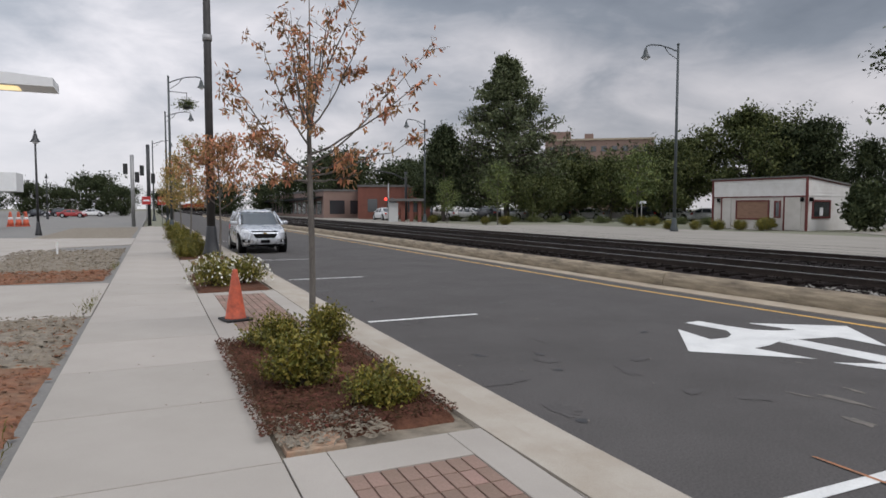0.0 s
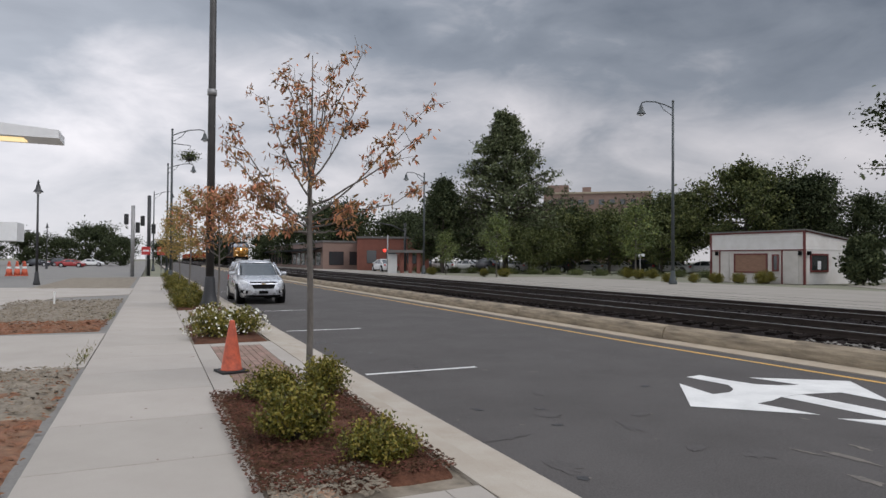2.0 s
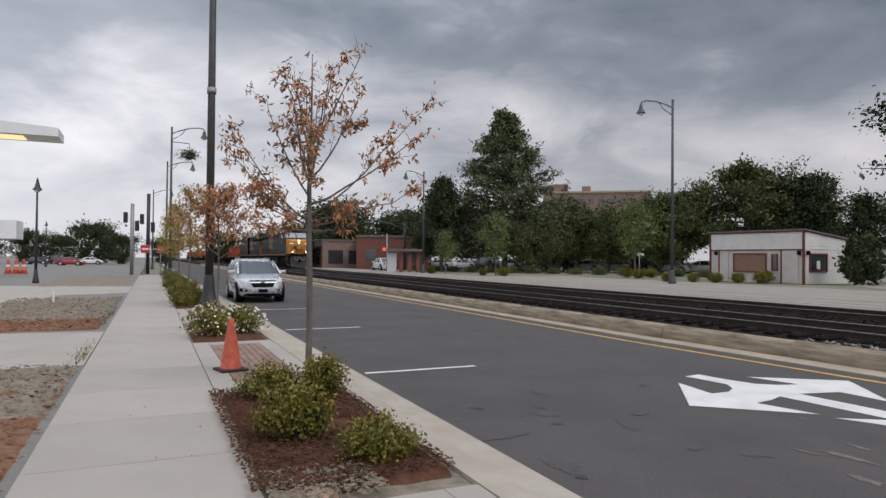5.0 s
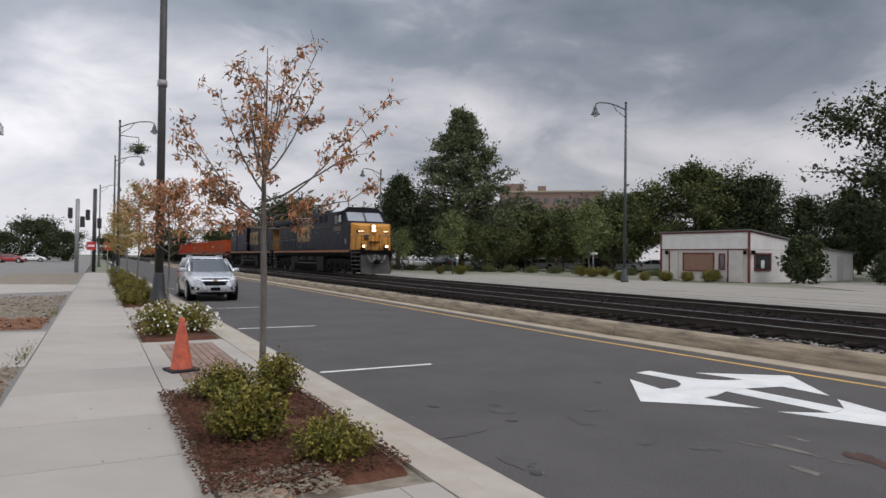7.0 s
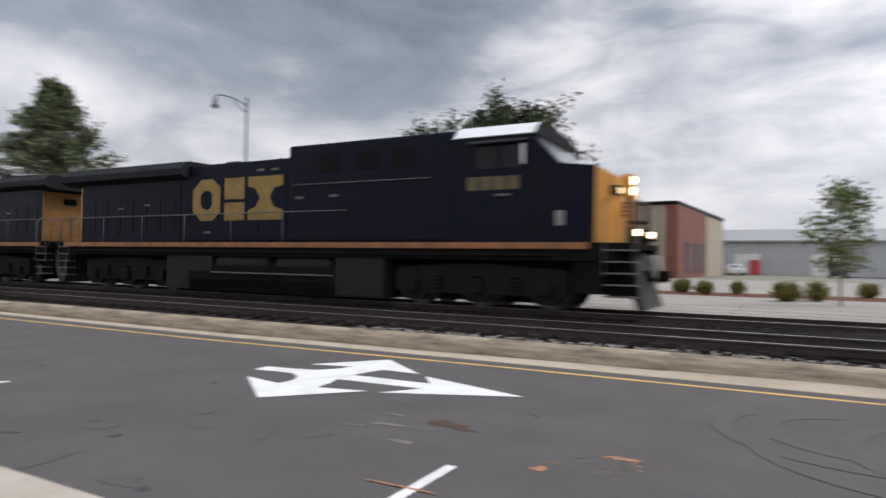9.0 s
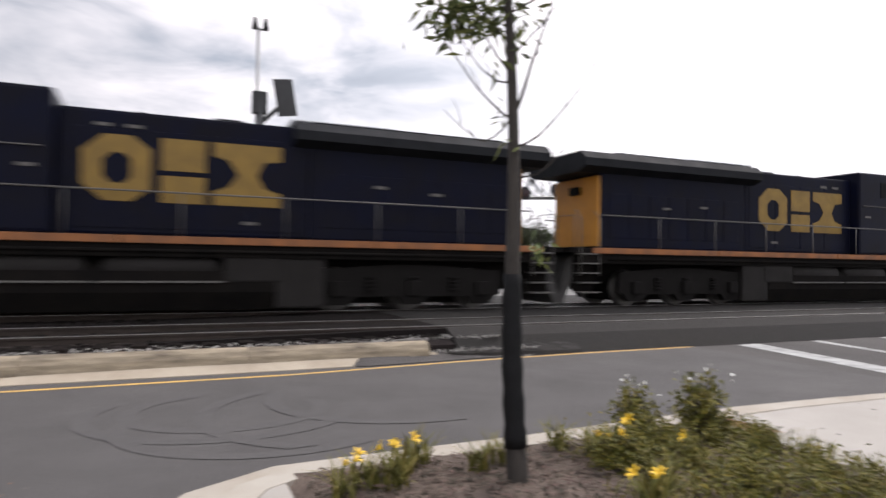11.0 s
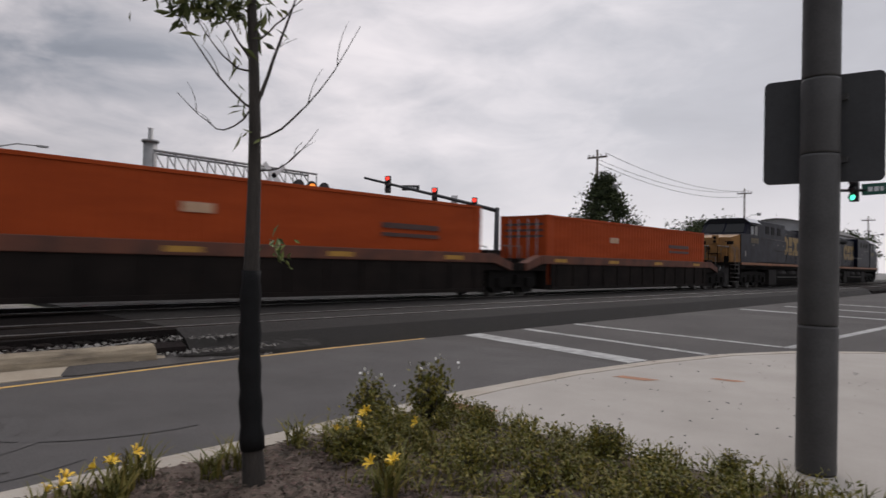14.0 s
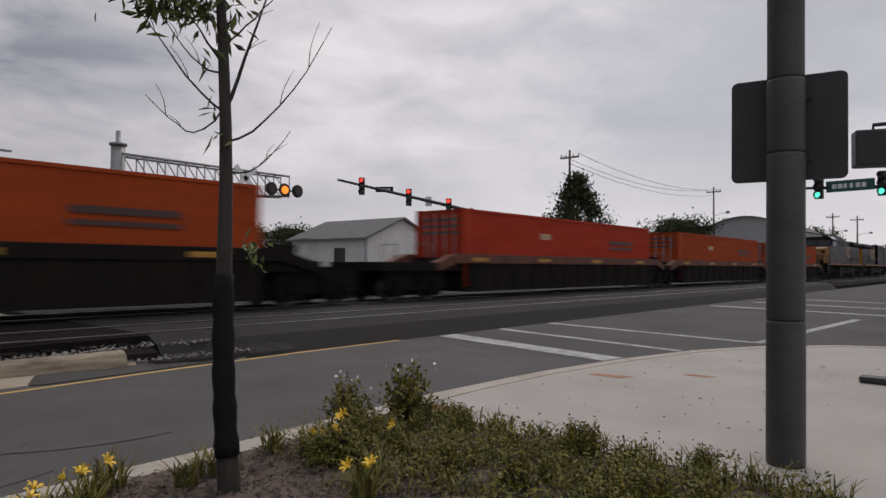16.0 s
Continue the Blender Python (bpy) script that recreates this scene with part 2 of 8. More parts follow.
M = dict(
    earth=mat("open_ground", (0.136, 0.1445, 0.0935), 0.95, scale=0.05, fine=2, bump=0.3, other=(0.187, 0.17, 0.1275)),
    lot=mat("lot_asphalt", (0.1544, 0.1509, 0.1439), 0.9, scale=0.25, fine=40, other=(0.2106, 0.1966, 0.1755)),
    asphalt=mat("road_asphalt", (0.087, 0.0805, 0.0775), 0.88, scale=0.7, fine=55, var=0.46, bump=0.4, other=(0.06473, 0.05988, 0.05729), mix=1.0, spec=0.3),
    asphalt_old=mat("old_asphalt", (0.07866, 0.07128, 0.06656), 0.88, scale=0.3, fine=120, var=0.22, bump=0.35, other=(0.04873, 0.04455, 0.04257), mix=1.0, spec=0.3),
    asphalt_dark=mat("crossing_asphalt", (0.01512, 0.01322, 0.01197), 0.85, scale=0.6, fine=120, var=0.25, bump=0.4, other=(0.0243, 0.02154, 0.01871), spec=0.25),
    concrete=mat("sidewalk_concrete", (0.355, 0.3254, 0.2902), 0.88, scale=0.8, fine=110, var=0.09, bump=0.12, other=(0.2971, 0.2713, 0.2391), rand=0.05),
    kerb=mat("kerb_concrete", (0.3807, 0.3441, 0.2926), 0.88, scale=1.6, fine=90, var=0.12, bump=0.15, other=(0.2991, 0.2526, 0.1965)),
    oldkerb=mat("weathered_kerb", (0.36, 0.295, 0.205), 0.92, scale=2.6, fine=70, var=0.22, bump=0.35, other=(0.085, 0.066, 0.048), mix=0.85, stretch=(1, 0.5, 3)),
    gutter=mat("gutter_concrete", (0.37, 0.315, 0.24), 0.9, scale=1.2, fine=60, var=0.16, bump=0.2, other=(0.2723, 0.2197, 0.1614)),
    platform=mat("platform_concrete", (0.2608, 0.2414, 0.2112), 0.9, scale=0.4, fine=50, var=0.1, bump=0.1, other=(0.1983, 0.1823, 0.156)),
    gravel=mat("pale_gravel", (0.27, 0.255, 0.2325), 0.95, scale=0.9, fine=25, var=0.3, bump=0.6, other=(0.1125, 0.105, 0.0975)),
    ballast=mat("oily_ballast", (0.015, 0.0125, 0.0115), 0.95, scale=1.2, fine=22, var=0.45, bump=1.0, other=(0.011, 0.0095, 0.009), island=0.5, spec=0.05),
    tie=mat("creosoted_tie", (0.015, 0.012, 0.0105), 0.95, scale=4, fine=30, var=0.3, bump=0.5, rand=0.3, stretch=(1, 6, 1), spec=0.05),
    rail=mat("rail_steel", (0.42, 0.41, 0.40), 0.33, metal=0.9, scale=2, fine=40, var=0.15, bump=0.05),
    railside=mat("rusty_rail", (0.035, 0.024, 0.018), 0.85, scale=3, fine=40, var=0.3, bump=0.2),
    dirt=mat("red_clay", (0.1836, 0.07344, 0.03549), 0.97, scale=2.6, fine=9, var=0.5, bump=0.8, other=(0.1469, 0.09792, 0.06084)),
    sand=mat("dry_sandy_soil", (0.2028, 0.1755, 0.1365), 0.97, scale=1.6, fine=9, var=0.45, bump=0.7, other=(0.1482, 0.117, 0.0819)),
    mulch=mat("bark_mulch", (0.09565, 0.04496, 0.02651), 0.95, scale=3.5, fine=30, var=0.4, bump=1.0, other=(0.05249, 0.02737, 0.0171), island=0.55, spec=0.15),
    chips=mat("grey_wood_chips", (0.1116, 0.0816, 0.0608), 0.95, scale=3.5, fine=40, var=0.35, bump=0.8, other=(0.054, 0.0374, 0.0288), island=0.6),
    brick=mat("brick_paver", (0.25, 0.165, 0.13), 0.88, scale=5, fine=60, var=0.2, bump=0.2, rand=0.2),
    white_line=mat("road_paint_white", (0.66, 0.66, 0.64), 0.7, scale=2.5, fine=50, var=0.15, bump=0.1, other=(0.5, 0.5, 0.49)),
    worn_line=mat("worn_paint_white", (0.46, 0.46, 0.44), 0.75, scale=3.2, fine=30, var=0.35, bump=0.1, other=(0.10, 0.098, 0.096), mix=0.95),
    yellow_line=mat("road_paint_yellow", (0.64, 0.37, 0.085), 0.75, scale=3, fine=60, var=0.2, bump=0.1, other=(0.4, 0.27, 0.1)),
    rust_patch=mat("rust_stain", (0.062, 0.028, 0.02), 0.9, scale=6, fine=60, var=0.3, bump=0.2),
    orange_paint=mat("survey_paint_orange", (0.42, 0.17, 0.07), 0.8, scale=9, fine=60, var=0.35, bump=0.1, other=(0.16, 0.10, 0.07), mix=0.9),
    skid=mat("tyre_mark", (0.066, 0.0615, 0.0595), 0.85, scale=2.2, fine=40, var=0.3, bump=0.2, other=(0.082, 0.076, 0.073), mix=1.0, spec=0.3),
    joint=mat("dirty_joint", (0.09, 0.085, 0.08), 0.95, scale=3, fine=40, var=0.3, bump=0.3),
    scuff=mat("dusty_asphalt", (0.17, 0.15, 0.125), 0.9, scale=7, fine=60, var=0.3, bump=0.2, other=(0.10, 0.092, 0.085), mix=0.9),
    oil=mat("oil_stain", (0.04, 0.039, 0.04), 0.6, scale=8, fine=60, var=0.2, bump=0.2),
    bark=mat("young_bark", (0.1425, 0.1275, 0.1125), 0.92, scale=8, fine=45, var=0.3, bump=0.6, stretch=(1, 1, 0.3)),
    greybark=mat("grey_brown_bark", (0.03713, 0.03094, 0.02599), 0.92, scale=8, fine=45, var=0.3, bump=0.6, stretch=(1, 1, 0.3)),
    darkbark=mat("dark_bark", (0.07, 0.058, 0.048), 0.95, scale=4, fine=20, var=0.3, bump=0.8, stretch=(1, 1, 0.3)),
    wrap=mat("black_trunk_wrap", (0.006, 0.006, 0.0065), 0.7, scale=6, fine=80, var=0.2, bump=0.3, spec=0.2),
    deadleaf=mat("withered_leaf", (0.38, 0.195, 0.085), 0.85, scale=2, fine=20, var=0.2, bump=0, island=0.5, other=(0.24, 0.12, 0.06)),
    goldleaf=mat("yellowing_leaf", (0.330, 0.204, 0.061), 0.8, scale=1.2, fine=20, var=0.2, bump=0, island=0.5, other=(0.132, 0.154, 0.039)),
    leaf=mat("oak_leaf", (0.08888, 0.1042, 0.03595), 0.85, scale=0.5, fine=10, var=0.2, bump=0, spec=0.2, island=0.55, other=(0.05456, 0.07031, 0.02926)),
    darkleaf=mat("dark_leaf", (0.05015, 0.06403, 0.02746), 0.85, scale=0.5, fine=10, var=0.2, bump=0, spec=0.2, island=0.5, other=(0.0323, 0.04427, 0.02261)),
    limeleaf=mat("light_green_leaf", (0.1104, 0.1406, 0.032), 0.75, scale=0.7, fine=10, var=0.2, bump=0, island=0.5, other=(0.0648, 0.09398, 0.0272)),
    pineleaf=mat("cypress_leaf", (0.108, 0.128, 0.062), 0.8, scale=0.6, fine=10, var=0.2, bump=0, spec=0.2, island=0.5, other=(0.06, 0.077, 0.042)),
    shrubleaf=mat("glossy_shrub_leaf", (0.1599, 0.144, 0.02046), 0.55, scale=4, fine=30, var=0.2, bump=0, island=0.6, other=(0.07104, 0.07433, 0.015), spec=0.3),
    grassleaf=mat("grass_blade", (0.1188, 0.1232, 0.024), 0.75, scale=2, fine=30, var=0.2, bump=0, island=0.6, other=(0.135, 0.1047, 0.0336), mix=0.9, spec=0.2),
    petal=mat("yellow_petal", (0.78, 0.52, 0.03), 0.6, scale=9, fine=40, var=0.1, bump=0, other=(0.72, 0.40, 0.02)),
    whitepetal=mat("white_petal", (0.78, 0.77, 0.70), 0.7, scale=9, fine=40, var=0.08, bump=0),
    blackpole=mat("black_painted_steel", (0.028, 0.029, 0.032), 0.5, scale=3, fine=60, var=0.2, bump=0.05),
    greypole=mat("galvanised_steel", (0.30, 0.30, 0.30), 0.55, metal=0.5, scale=4, fine=50, var=0.15, bump=0.05),
    bluegreypole=mat("dark_green_grey_steel", (0.045, 0.055, 0.058), 0.5, scale=4, fine=50, var=0.15, bump=0.05),
    darksteel=mat("weathered_dark_steel", (0.055, 0.053, 0.052), 0.6, metal=0.2, scale=3, fine=50, var=0.2, bump=0.1),
    signback=mat("bare_sign_back", (0.035, 0.036, 0.038), 0.6, metal=0.2, scale=3, fine=40, var=0.15, bump=0.03),
    woodpole=mat("utility_pole_wood", (0.10, 0.08, 0.065), 0.95, scale=6, fine=30, var=0.3, bump=0.4, stretch=(1, 1, 0.2)),
    cone=mat("cone_orange", (0.62, 0.115, 0.05), 0.6, scale=9, fine=40, var=0.2, bump=0.1, other=(0.24, 0.06, 0.04), mix=0.6),
    rubber=mat("black_rubber", (0.018, 0.018, 0.018), 0.8, scale=6, fine=60, var=0.2, bump=0.15),
    silver=mat("silver_car_paint", (0.50, 0.52, 0.55), 0.28, metal=0.55, scale=2, fine=200, var=0.04, bump=0, coat=0.6),
    redcar=mat("red_car_paint", (0.30, 0.02, 0.02), 0.3, scale=2, fine=200, var=0.04, bump=0, coat=0.6),
    darkcar=mat("dark_car_paint", (0.02, 0.022, 0.03), 0.3, scale=2, fine=200, var=0.04, bump=0, coat=0.6),
    whitecar=mat("white_car_paint", (0.66, 0.66, 0.66), 0.35, scale=2, fine=200, var=0.04, bump=0, coat=0.6),
    trim=mat("black_trim", (0.006, 0.006, 0.0065), 0.6, spec=0.06, scale=6, fine=80, var=0.15, bump=0.05),
    chrome=mat("chrome", (0.7, 0.7, 0.72), 0.15, metal=1.0, scale=6, fine=80, var=0.05, bump=0),
    alloy=mat("alloy_rim", (0.42, 0.43, 0.44), 0.35, metal=0.8, scale=6, fine=80, var=0.1, bump=0),
    lens=mat("clear_lens", (0.62, 0.64, 0.66), 0.12, scale=20, fine=90, var=0.15, bump=0.1, spec=0.9),
    glass=glass_mat("dark_window_glass"),
    carglass=glass_mat("car_glass", (0.045, 0.055, 0.06)),
    cabglass=mat("grimy_cab_glass", (0.006, 0.0065, 0.0075), 0.22, var=0.1, bump=0, spec=0.15),
    navy=mat("navy_loco_paint", (0.0040, 0.0051, 0.0150), 0.42, scale=1.4, fine=50, var=0.2, bump=0.05, other=(0.007511, 0.007002, 0.009238), mix=0.7, spec=0.06),
    greyloco=mat("grimy_grey_roof", (0.01674, 0.01767, 0.01999), 0.7, scale=1.6, fine=50, var=0.25, bump=0.08, spec=0.08),
    # white of the pale parts, and the sky's sheen painted on the cab roof
    pale_and_sheen=mat("pale_panel_and_roof_sheen", (0.62, 0.63, 0.64), 0.5, scale=2, fine=50, var=0.1, bump=0.03),
    locoyellow=mat("loco_yellow", (0.5336, 0.2322, 0.021), 0.5, scale=1.8, fine=50, var=0.15, bump=0.04, other=(0.3864, 0.1634, 0.021)),
    markyellow=mat("faded_mark_yellow", (0.205, 0.118, 0.010), 0.55, scale=2.5, fine=50, var=0.2, bump=0.03, other=(0.135, 0.078, 0.010)),
    numberpaint=mat("worn_number_paint", (0.10, 0.068, 0.02), 0.6, scale=4, fine=50, var=0.3, bump=0.02, other=(0.04, 0.03, 0.015), mix=0.7),
    # the loco yellow again, with the shade of a side turned away mixed in
    locoyellow_shaded=mat("shaded_loco_yellow", (0.27, 0.125, 0.025), 0.6, scale=1.8, fine=50, var=0.25, bump=0.04, other=(0.13, 0.065, 0.02)),
    # grey half-metal: the pale sky reflection is put into the pane's colour
    windshield=mat("sky_grey_windshield", (0.30, 0.31, 0.33), 0.12, metal=0.6, scale=2, fine=50, var=0.08, bump=0),
    plough=mat("dusty_plough_steel", (0.04, 0.0376, 0.0352), 0.8, scale=2, fine=40, var=0.3, bump=0.1, other=(0.02, 0.0176, 0.016)),
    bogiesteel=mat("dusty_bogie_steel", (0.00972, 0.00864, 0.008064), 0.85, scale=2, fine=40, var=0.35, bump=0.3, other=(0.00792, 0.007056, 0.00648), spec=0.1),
    palehose=mat("pale_brake_hose", (0.22, 0.21, 0.2), 0.7, scale=5, fine=40, var=0.2, bump=0.1),
    stripe=mat("orange_sill_stripe", (0.25, 0.083, 0.015), 0.55, scale=2, fine=50, var=0.2, bump=0.03, other=(0.093, 0.0372, 0.01628)),
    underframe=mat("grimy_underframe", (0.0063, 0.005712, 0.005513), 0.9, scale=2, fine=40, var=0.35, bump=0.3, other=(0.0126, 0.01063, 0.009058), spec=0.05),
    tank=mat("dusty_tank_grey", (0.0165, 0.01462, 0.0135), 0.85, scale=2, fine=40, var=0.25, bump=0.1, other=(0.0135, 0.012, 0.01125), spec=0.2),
    wheel=mat("worn_wheel_steel", (0.096, 0.09, 0.084), 0.5, metal=0.6, scale=5, fine=40, var=0.25, bump=0.1),
    handrail=mat("pale_handrail", (0.10, 0.092, 0.085), 0.6, scale=5, fine=40, var=0.15, bump=0.05),
    container=mat("container_orange", (0.3352, 0.05333, 0.01013), 0.72, spec=0.15, scale=0.9, fine=30, var=0.12, bump=0.08, other=(0.2481, 0.03962, 0.008775), stretch=(1, 0.4, 2)),
    container_red=mat("container_red_orange", (0.3722, 0.03571, 0.0126), 0.72, spec=0.15, scale=0.9, fine=30, var=0.12, bump=0.08, other=(0.2693, 0.0288, 0.01092), stretch=(1, 0.4, 2)),
    container_mark=mat("dark_container_lettering", (0.06, 0.025, 0.02), 0.6, scale=5, fine=40, var=0.2, bump=0),
    pale_mark=mat("pale_container_plate", (0.50, 0.32, 0.2), 0.6, scale=5, fine=40, var=0.2, bump=0),
    well=mat("rusty_well_car", (0.136, 0.04216, 0.02048), 0.8, scale=1.4, fine=30, var=0.25, bump=0.15, other=(0.048, 0.0238, 0.01792), mix=0.7),
    welldark=mat("dark_well_side", (0.0192, 0.0152, 0.0136), 0.9, scale=1.4, fine=30, var=0.3, bump=0.2, other=(0.0104, 0.0092, 0.0088), spec=0.05),
    wellyellow=mat("yellow_reflector_patch", (0.42, 0.22, 0.03), 0.7, scale=4, fine=40, var=0.25, bump=0),
    whitewall=mat("white_painted_siding", (0.5904, 0.5822, 0.5658), 0.75, scale=1.3, fine=40, var=0.06, bump=0.06, other=(0.492, 0.4756, 0.451)),
    creamwall=mat("grey_white_block", (0.48, 0.456, 0.424), 0.8, scale=1.3, fine=40, var=0.08, bump=0.1, other=(0.384, 0.36, 0.328)),
    redtrim=mat("dark_red_trim", (0.12, 0.021, 0.018), 0.6, scale=4, fine=40, var=0.15, bump=0.05),
    boards=mat("plywood_board", (0.23, 0.13, 0.085), 0.75, scale=3, fine=40, var=0.2, bump=0.1, stretch=(1, 1, 4)),
    roof=mat("grey_roofing", (0.13, 0.125, 0.12), 0.9, scale=2, fine=30, var=0.15, bump=0.2),
    brickwall=mat("red_brick_wall", (0.1794, 0.0663, 0.0468), 0.9, scale=1.5, fine=12, var=0.2, bump=0.2, other=(0.1326, 0.0507, 0.039)),
    tan=mat("tan_wall", (0.34, 0.285, 0.215), 0.85, scale=0.8, fine=30, var=0.08, bump=0.08),
    greywall=mat("grey_metal_wall", (0.33, 0.33, 0.335), 0.7, scale=0.6, fine=30, var=0.08, bump=0.05),
    cabinet=mat("grey_cabinet", (0.46, 0.465, 0.46), 0.5, scale=2, fine=50, var=0.06, bump=0.03),
    signalblack=mat("signal_housing", (0.013, 0.013, 0.014), 0.55, scale=4, fine=60, var=0.15, bump=0.03),
    redlamp=mat("lit_red_lens", (1.0, 0.05, 0.03), 0.4, var=0.02, bump=0, emit=2.2),
    amberlamp=mat("lit_amber_lens", (1.0, 0.27, 0.03), 0.4, var=0.02, bump=0, emit=1.5),
    greenlamp=mat("lit_green_lens", (0.08, 1.0, 0.62), 0.4, var=0.02, bump=0, emit=2.0),
    darklens=mat("unlit_lens", (0.03, 0.012, 0.012), 0.3, var=0.1, bump=0),
    headlamp=mat("lit_headlight", (1.0, 0.82, 0.5), 0.3, var=0.02, bump=0, emit=7.0),
    ditchlamp=mat("lit_ditch_light", (1.0, 0.78, 0.48), 0.3, var=0.02, bump=0, emit=4.0),
    boardlamp=mat("lit_number_board", (1.0, 0.70, 0.40), 0.4, var=0.05, bump=0, emit=0.9),
    canopylamp=mat("lit_canopy_soffit", (1.0, 0.78, 0.40), 0.5, var=0.05, bump=0, emit=0.9),
    signwhite=mat("white_sign_face", (0.68, 0.69, 0.69), 0.5, scale=4, fine=50, var=0.06, bump=0.02),
    signgreen=mat("green_street_sign", (0.01, 0.09, 0.06), 0.5, scale=4, fine=50, var=0.08, bump=0.02),
    signred=mat("red_sign_face", (0.42, 0.03, 0.03), 0.5, scale=4, fine=50, var=0.08, bump=0.02),
    wire=mat("overhead_wire", (0.02, 0.02, 0.02), 0.6, var=0.1, bump=0),
    hotel=mat("far_brick_block", (0.22, 0.15, 0.125), 0.9, scale=0.2, fine=3, var=0.1, bump=0.1),
    pit=mat("meter_lid_concrete", (0.33, 0.26, 0.19), 0.9, scale=6, fine=60, var=0.2, bump=0.2, other=(0.36, 0.17, 0.09)),
)


# ---- mesh helpers ----
def box(bm, x0, x1, y0, y1, z0, z1, bev=0.0):
    v = [bm.verts.new(p) for p in ((x0, y0, z0), (x1, y0, z0), (x1, y1, z0), (x0, y1, z0), (x0, y0, z1), (x1, y0, z1), (x1, y1, z1), (x0, y1, z1))]
    f = [bm.faces.new([v[i] for i in q]) for q in ((3, 2, 1, 0), (4, 5, 6, 7), (0, 1, 5, 4), (1, 2, 6, 5), (2, 3, 7, 6), (3, 0, 4, 7))]
    if bev:
        bmesh.ops.bevel(bm, geom=list({e for q in f for e in q.edges}), offset=bev, segments=2, profile=0.6, affect="EDGES")
    return bm


def tube(bm, pts, radii, n=10, caps=True):
    pts = [Vector(p) for p in pts]
    rings = []
    for i, p in enumerate(pts):
        d = (pts[min(i + 1, len(pts) - 1)] - pts[max(i - 1, 0)]).normalized()
        side = d.orthogonal().normalized() if i == 0 else (side - d * side.dot(d)).normalized()
        up = d.cross(side)
        r = radii[i] if isinstance(radii, (list, tuple)) else radii
        rings.append([bm.verts.new(p + (side * math.cos(a) + up * math.sin(a)) * r) for a in (2 * math.pi * k / n for k in range(n))])
    for a, b in zip(rings, rings[1:]):
        for k in range(n):
            bm.faces.new((a[k], a[(k + 1) % n], b[(k + 1) % n], b[k])).smooth = True
    if caps:
        bm.faces.new(rings[0][::-1])
        bm.faces.new(rings[-1])
    return bm


def prism(bm, poly, axis, a, b):
    """A flat polygon, given in the two other axes, drawn out along axis from a to b."""
    def at(p, q):
        return {"x": (q, p[0], p[1]), "y": (p[0], q, p[1]), "z": (p[0], p[1], q)}[axis]
    lo, hi = [bm.verts.new(at(p, a)) for p in poly], [bm.verts.new(at(p, b)) for p in poly]
    n = len(poly)
    made = [bm.faces.new(lo[::-1]), bm.faces.new(hi)]
    made += [bm.faces.new((lo[i], lo[(i + 1) % n], hi[(i + 1) % n], hi[i])) for i in range(n)]
    bmesh.ops.recalc_face_normals(bm, faces=made)
    return bm


def ball(bm, c, r, sx=1, sy=1, sz=1, n=10):
    m = Matrix.Translation(c) @ Matrix.Diagonal((r * sx, r * sy, r * sz, 1))
    for v in bmesh.ops.create_uvsphere(bm, u_segments=n, v_segments=max(5, n // 2 + 1), radius=1, matrix=m)["verts"]:
        for f in v.link_faces:
            f.smooth = True
    return bm


def B():
    return bmesh.new()


def mesh_of(name, bm, material):
    me = bpy.data.meshes.new(name)
    bm.to_mesh(me)
    bm.free()
    me.materials.append(M[material])
    return me


def part(name, bm, material, parent, label=""):
    ob = new(name, mesh_of(name, bm, material))
    ob.parent = parent
    return tagged(ob, label)


def single(name, bm, material, label, category, group="", kind=""):
    return tagged(new(name, mesh_of(name, bm, material)), label, category, group, kind)


def thing(name, label, category, group="", kind="", at=None):
    ob = new(name)
    ob.empty_display_size = 0.2
    if at is not None:
        ob.matrix_basis = at
    return tagged(ob, label, category, group, kind)


def piece(name, me, parent, m):
    ob = new(name, me)
    ob.parent = parent
    ob.matrix_basis = m
    return ob


def soup(name, verts, faces, material):
    me = bpy.data.meshes.new(name)
    me.from_pydata(verts.tolist() if hasattr(verts, "tolist") else verts, [], faces.tolist() if hasattr(faces, "tolist") else faces)
    me.materials.append(M[material])
    return me


def slab(name, poly, z0, z1, material, label, category, kind="structure"):
    return single(name, prism(B(), poly, "z", z0, z1), material, label, category, kind=kind)


def leaf_mesh(name, centres, size, material, rng, droop=0.3, slim=0.5, up=0.5):
    """One small folded blade at each centre."""
    n = len(centres)
    a = rng.normal(size=(n, 3))
    a[:, 2] -= droop
    a /= np.linalg.norm(a, axis=1, keepdims=True)
    b = rng.normal(size=(n, 3))
    b[:, 2] *= up
    b -= a * (a * b).sum(1, keepdims=True)
    b /= np.linalg.norm(b, axis=1, keepdims=True)
    c = np.cross(a, b)
    s = size * rng.uniform(0.6, 1.3, (n, 1))
    p0, p1, p2 = centres, centres + a * s * 0.55 + b * s * slim * 0.5 + c * s * 0.08, centres + a * s
    p3 = centres + a * s * 0.5 - b * s * slim * 0.5 + c * s * 0.08
    v = np.stack([p0, p1, p2, p3], 1).reshape(-1, 3)
    i = np.arange(n)[:, None] * 4
    f = np.concatenate([i + [0, 1, 2], i + [0, 2, 3]], 0)
    return soup(name, v, f, material)


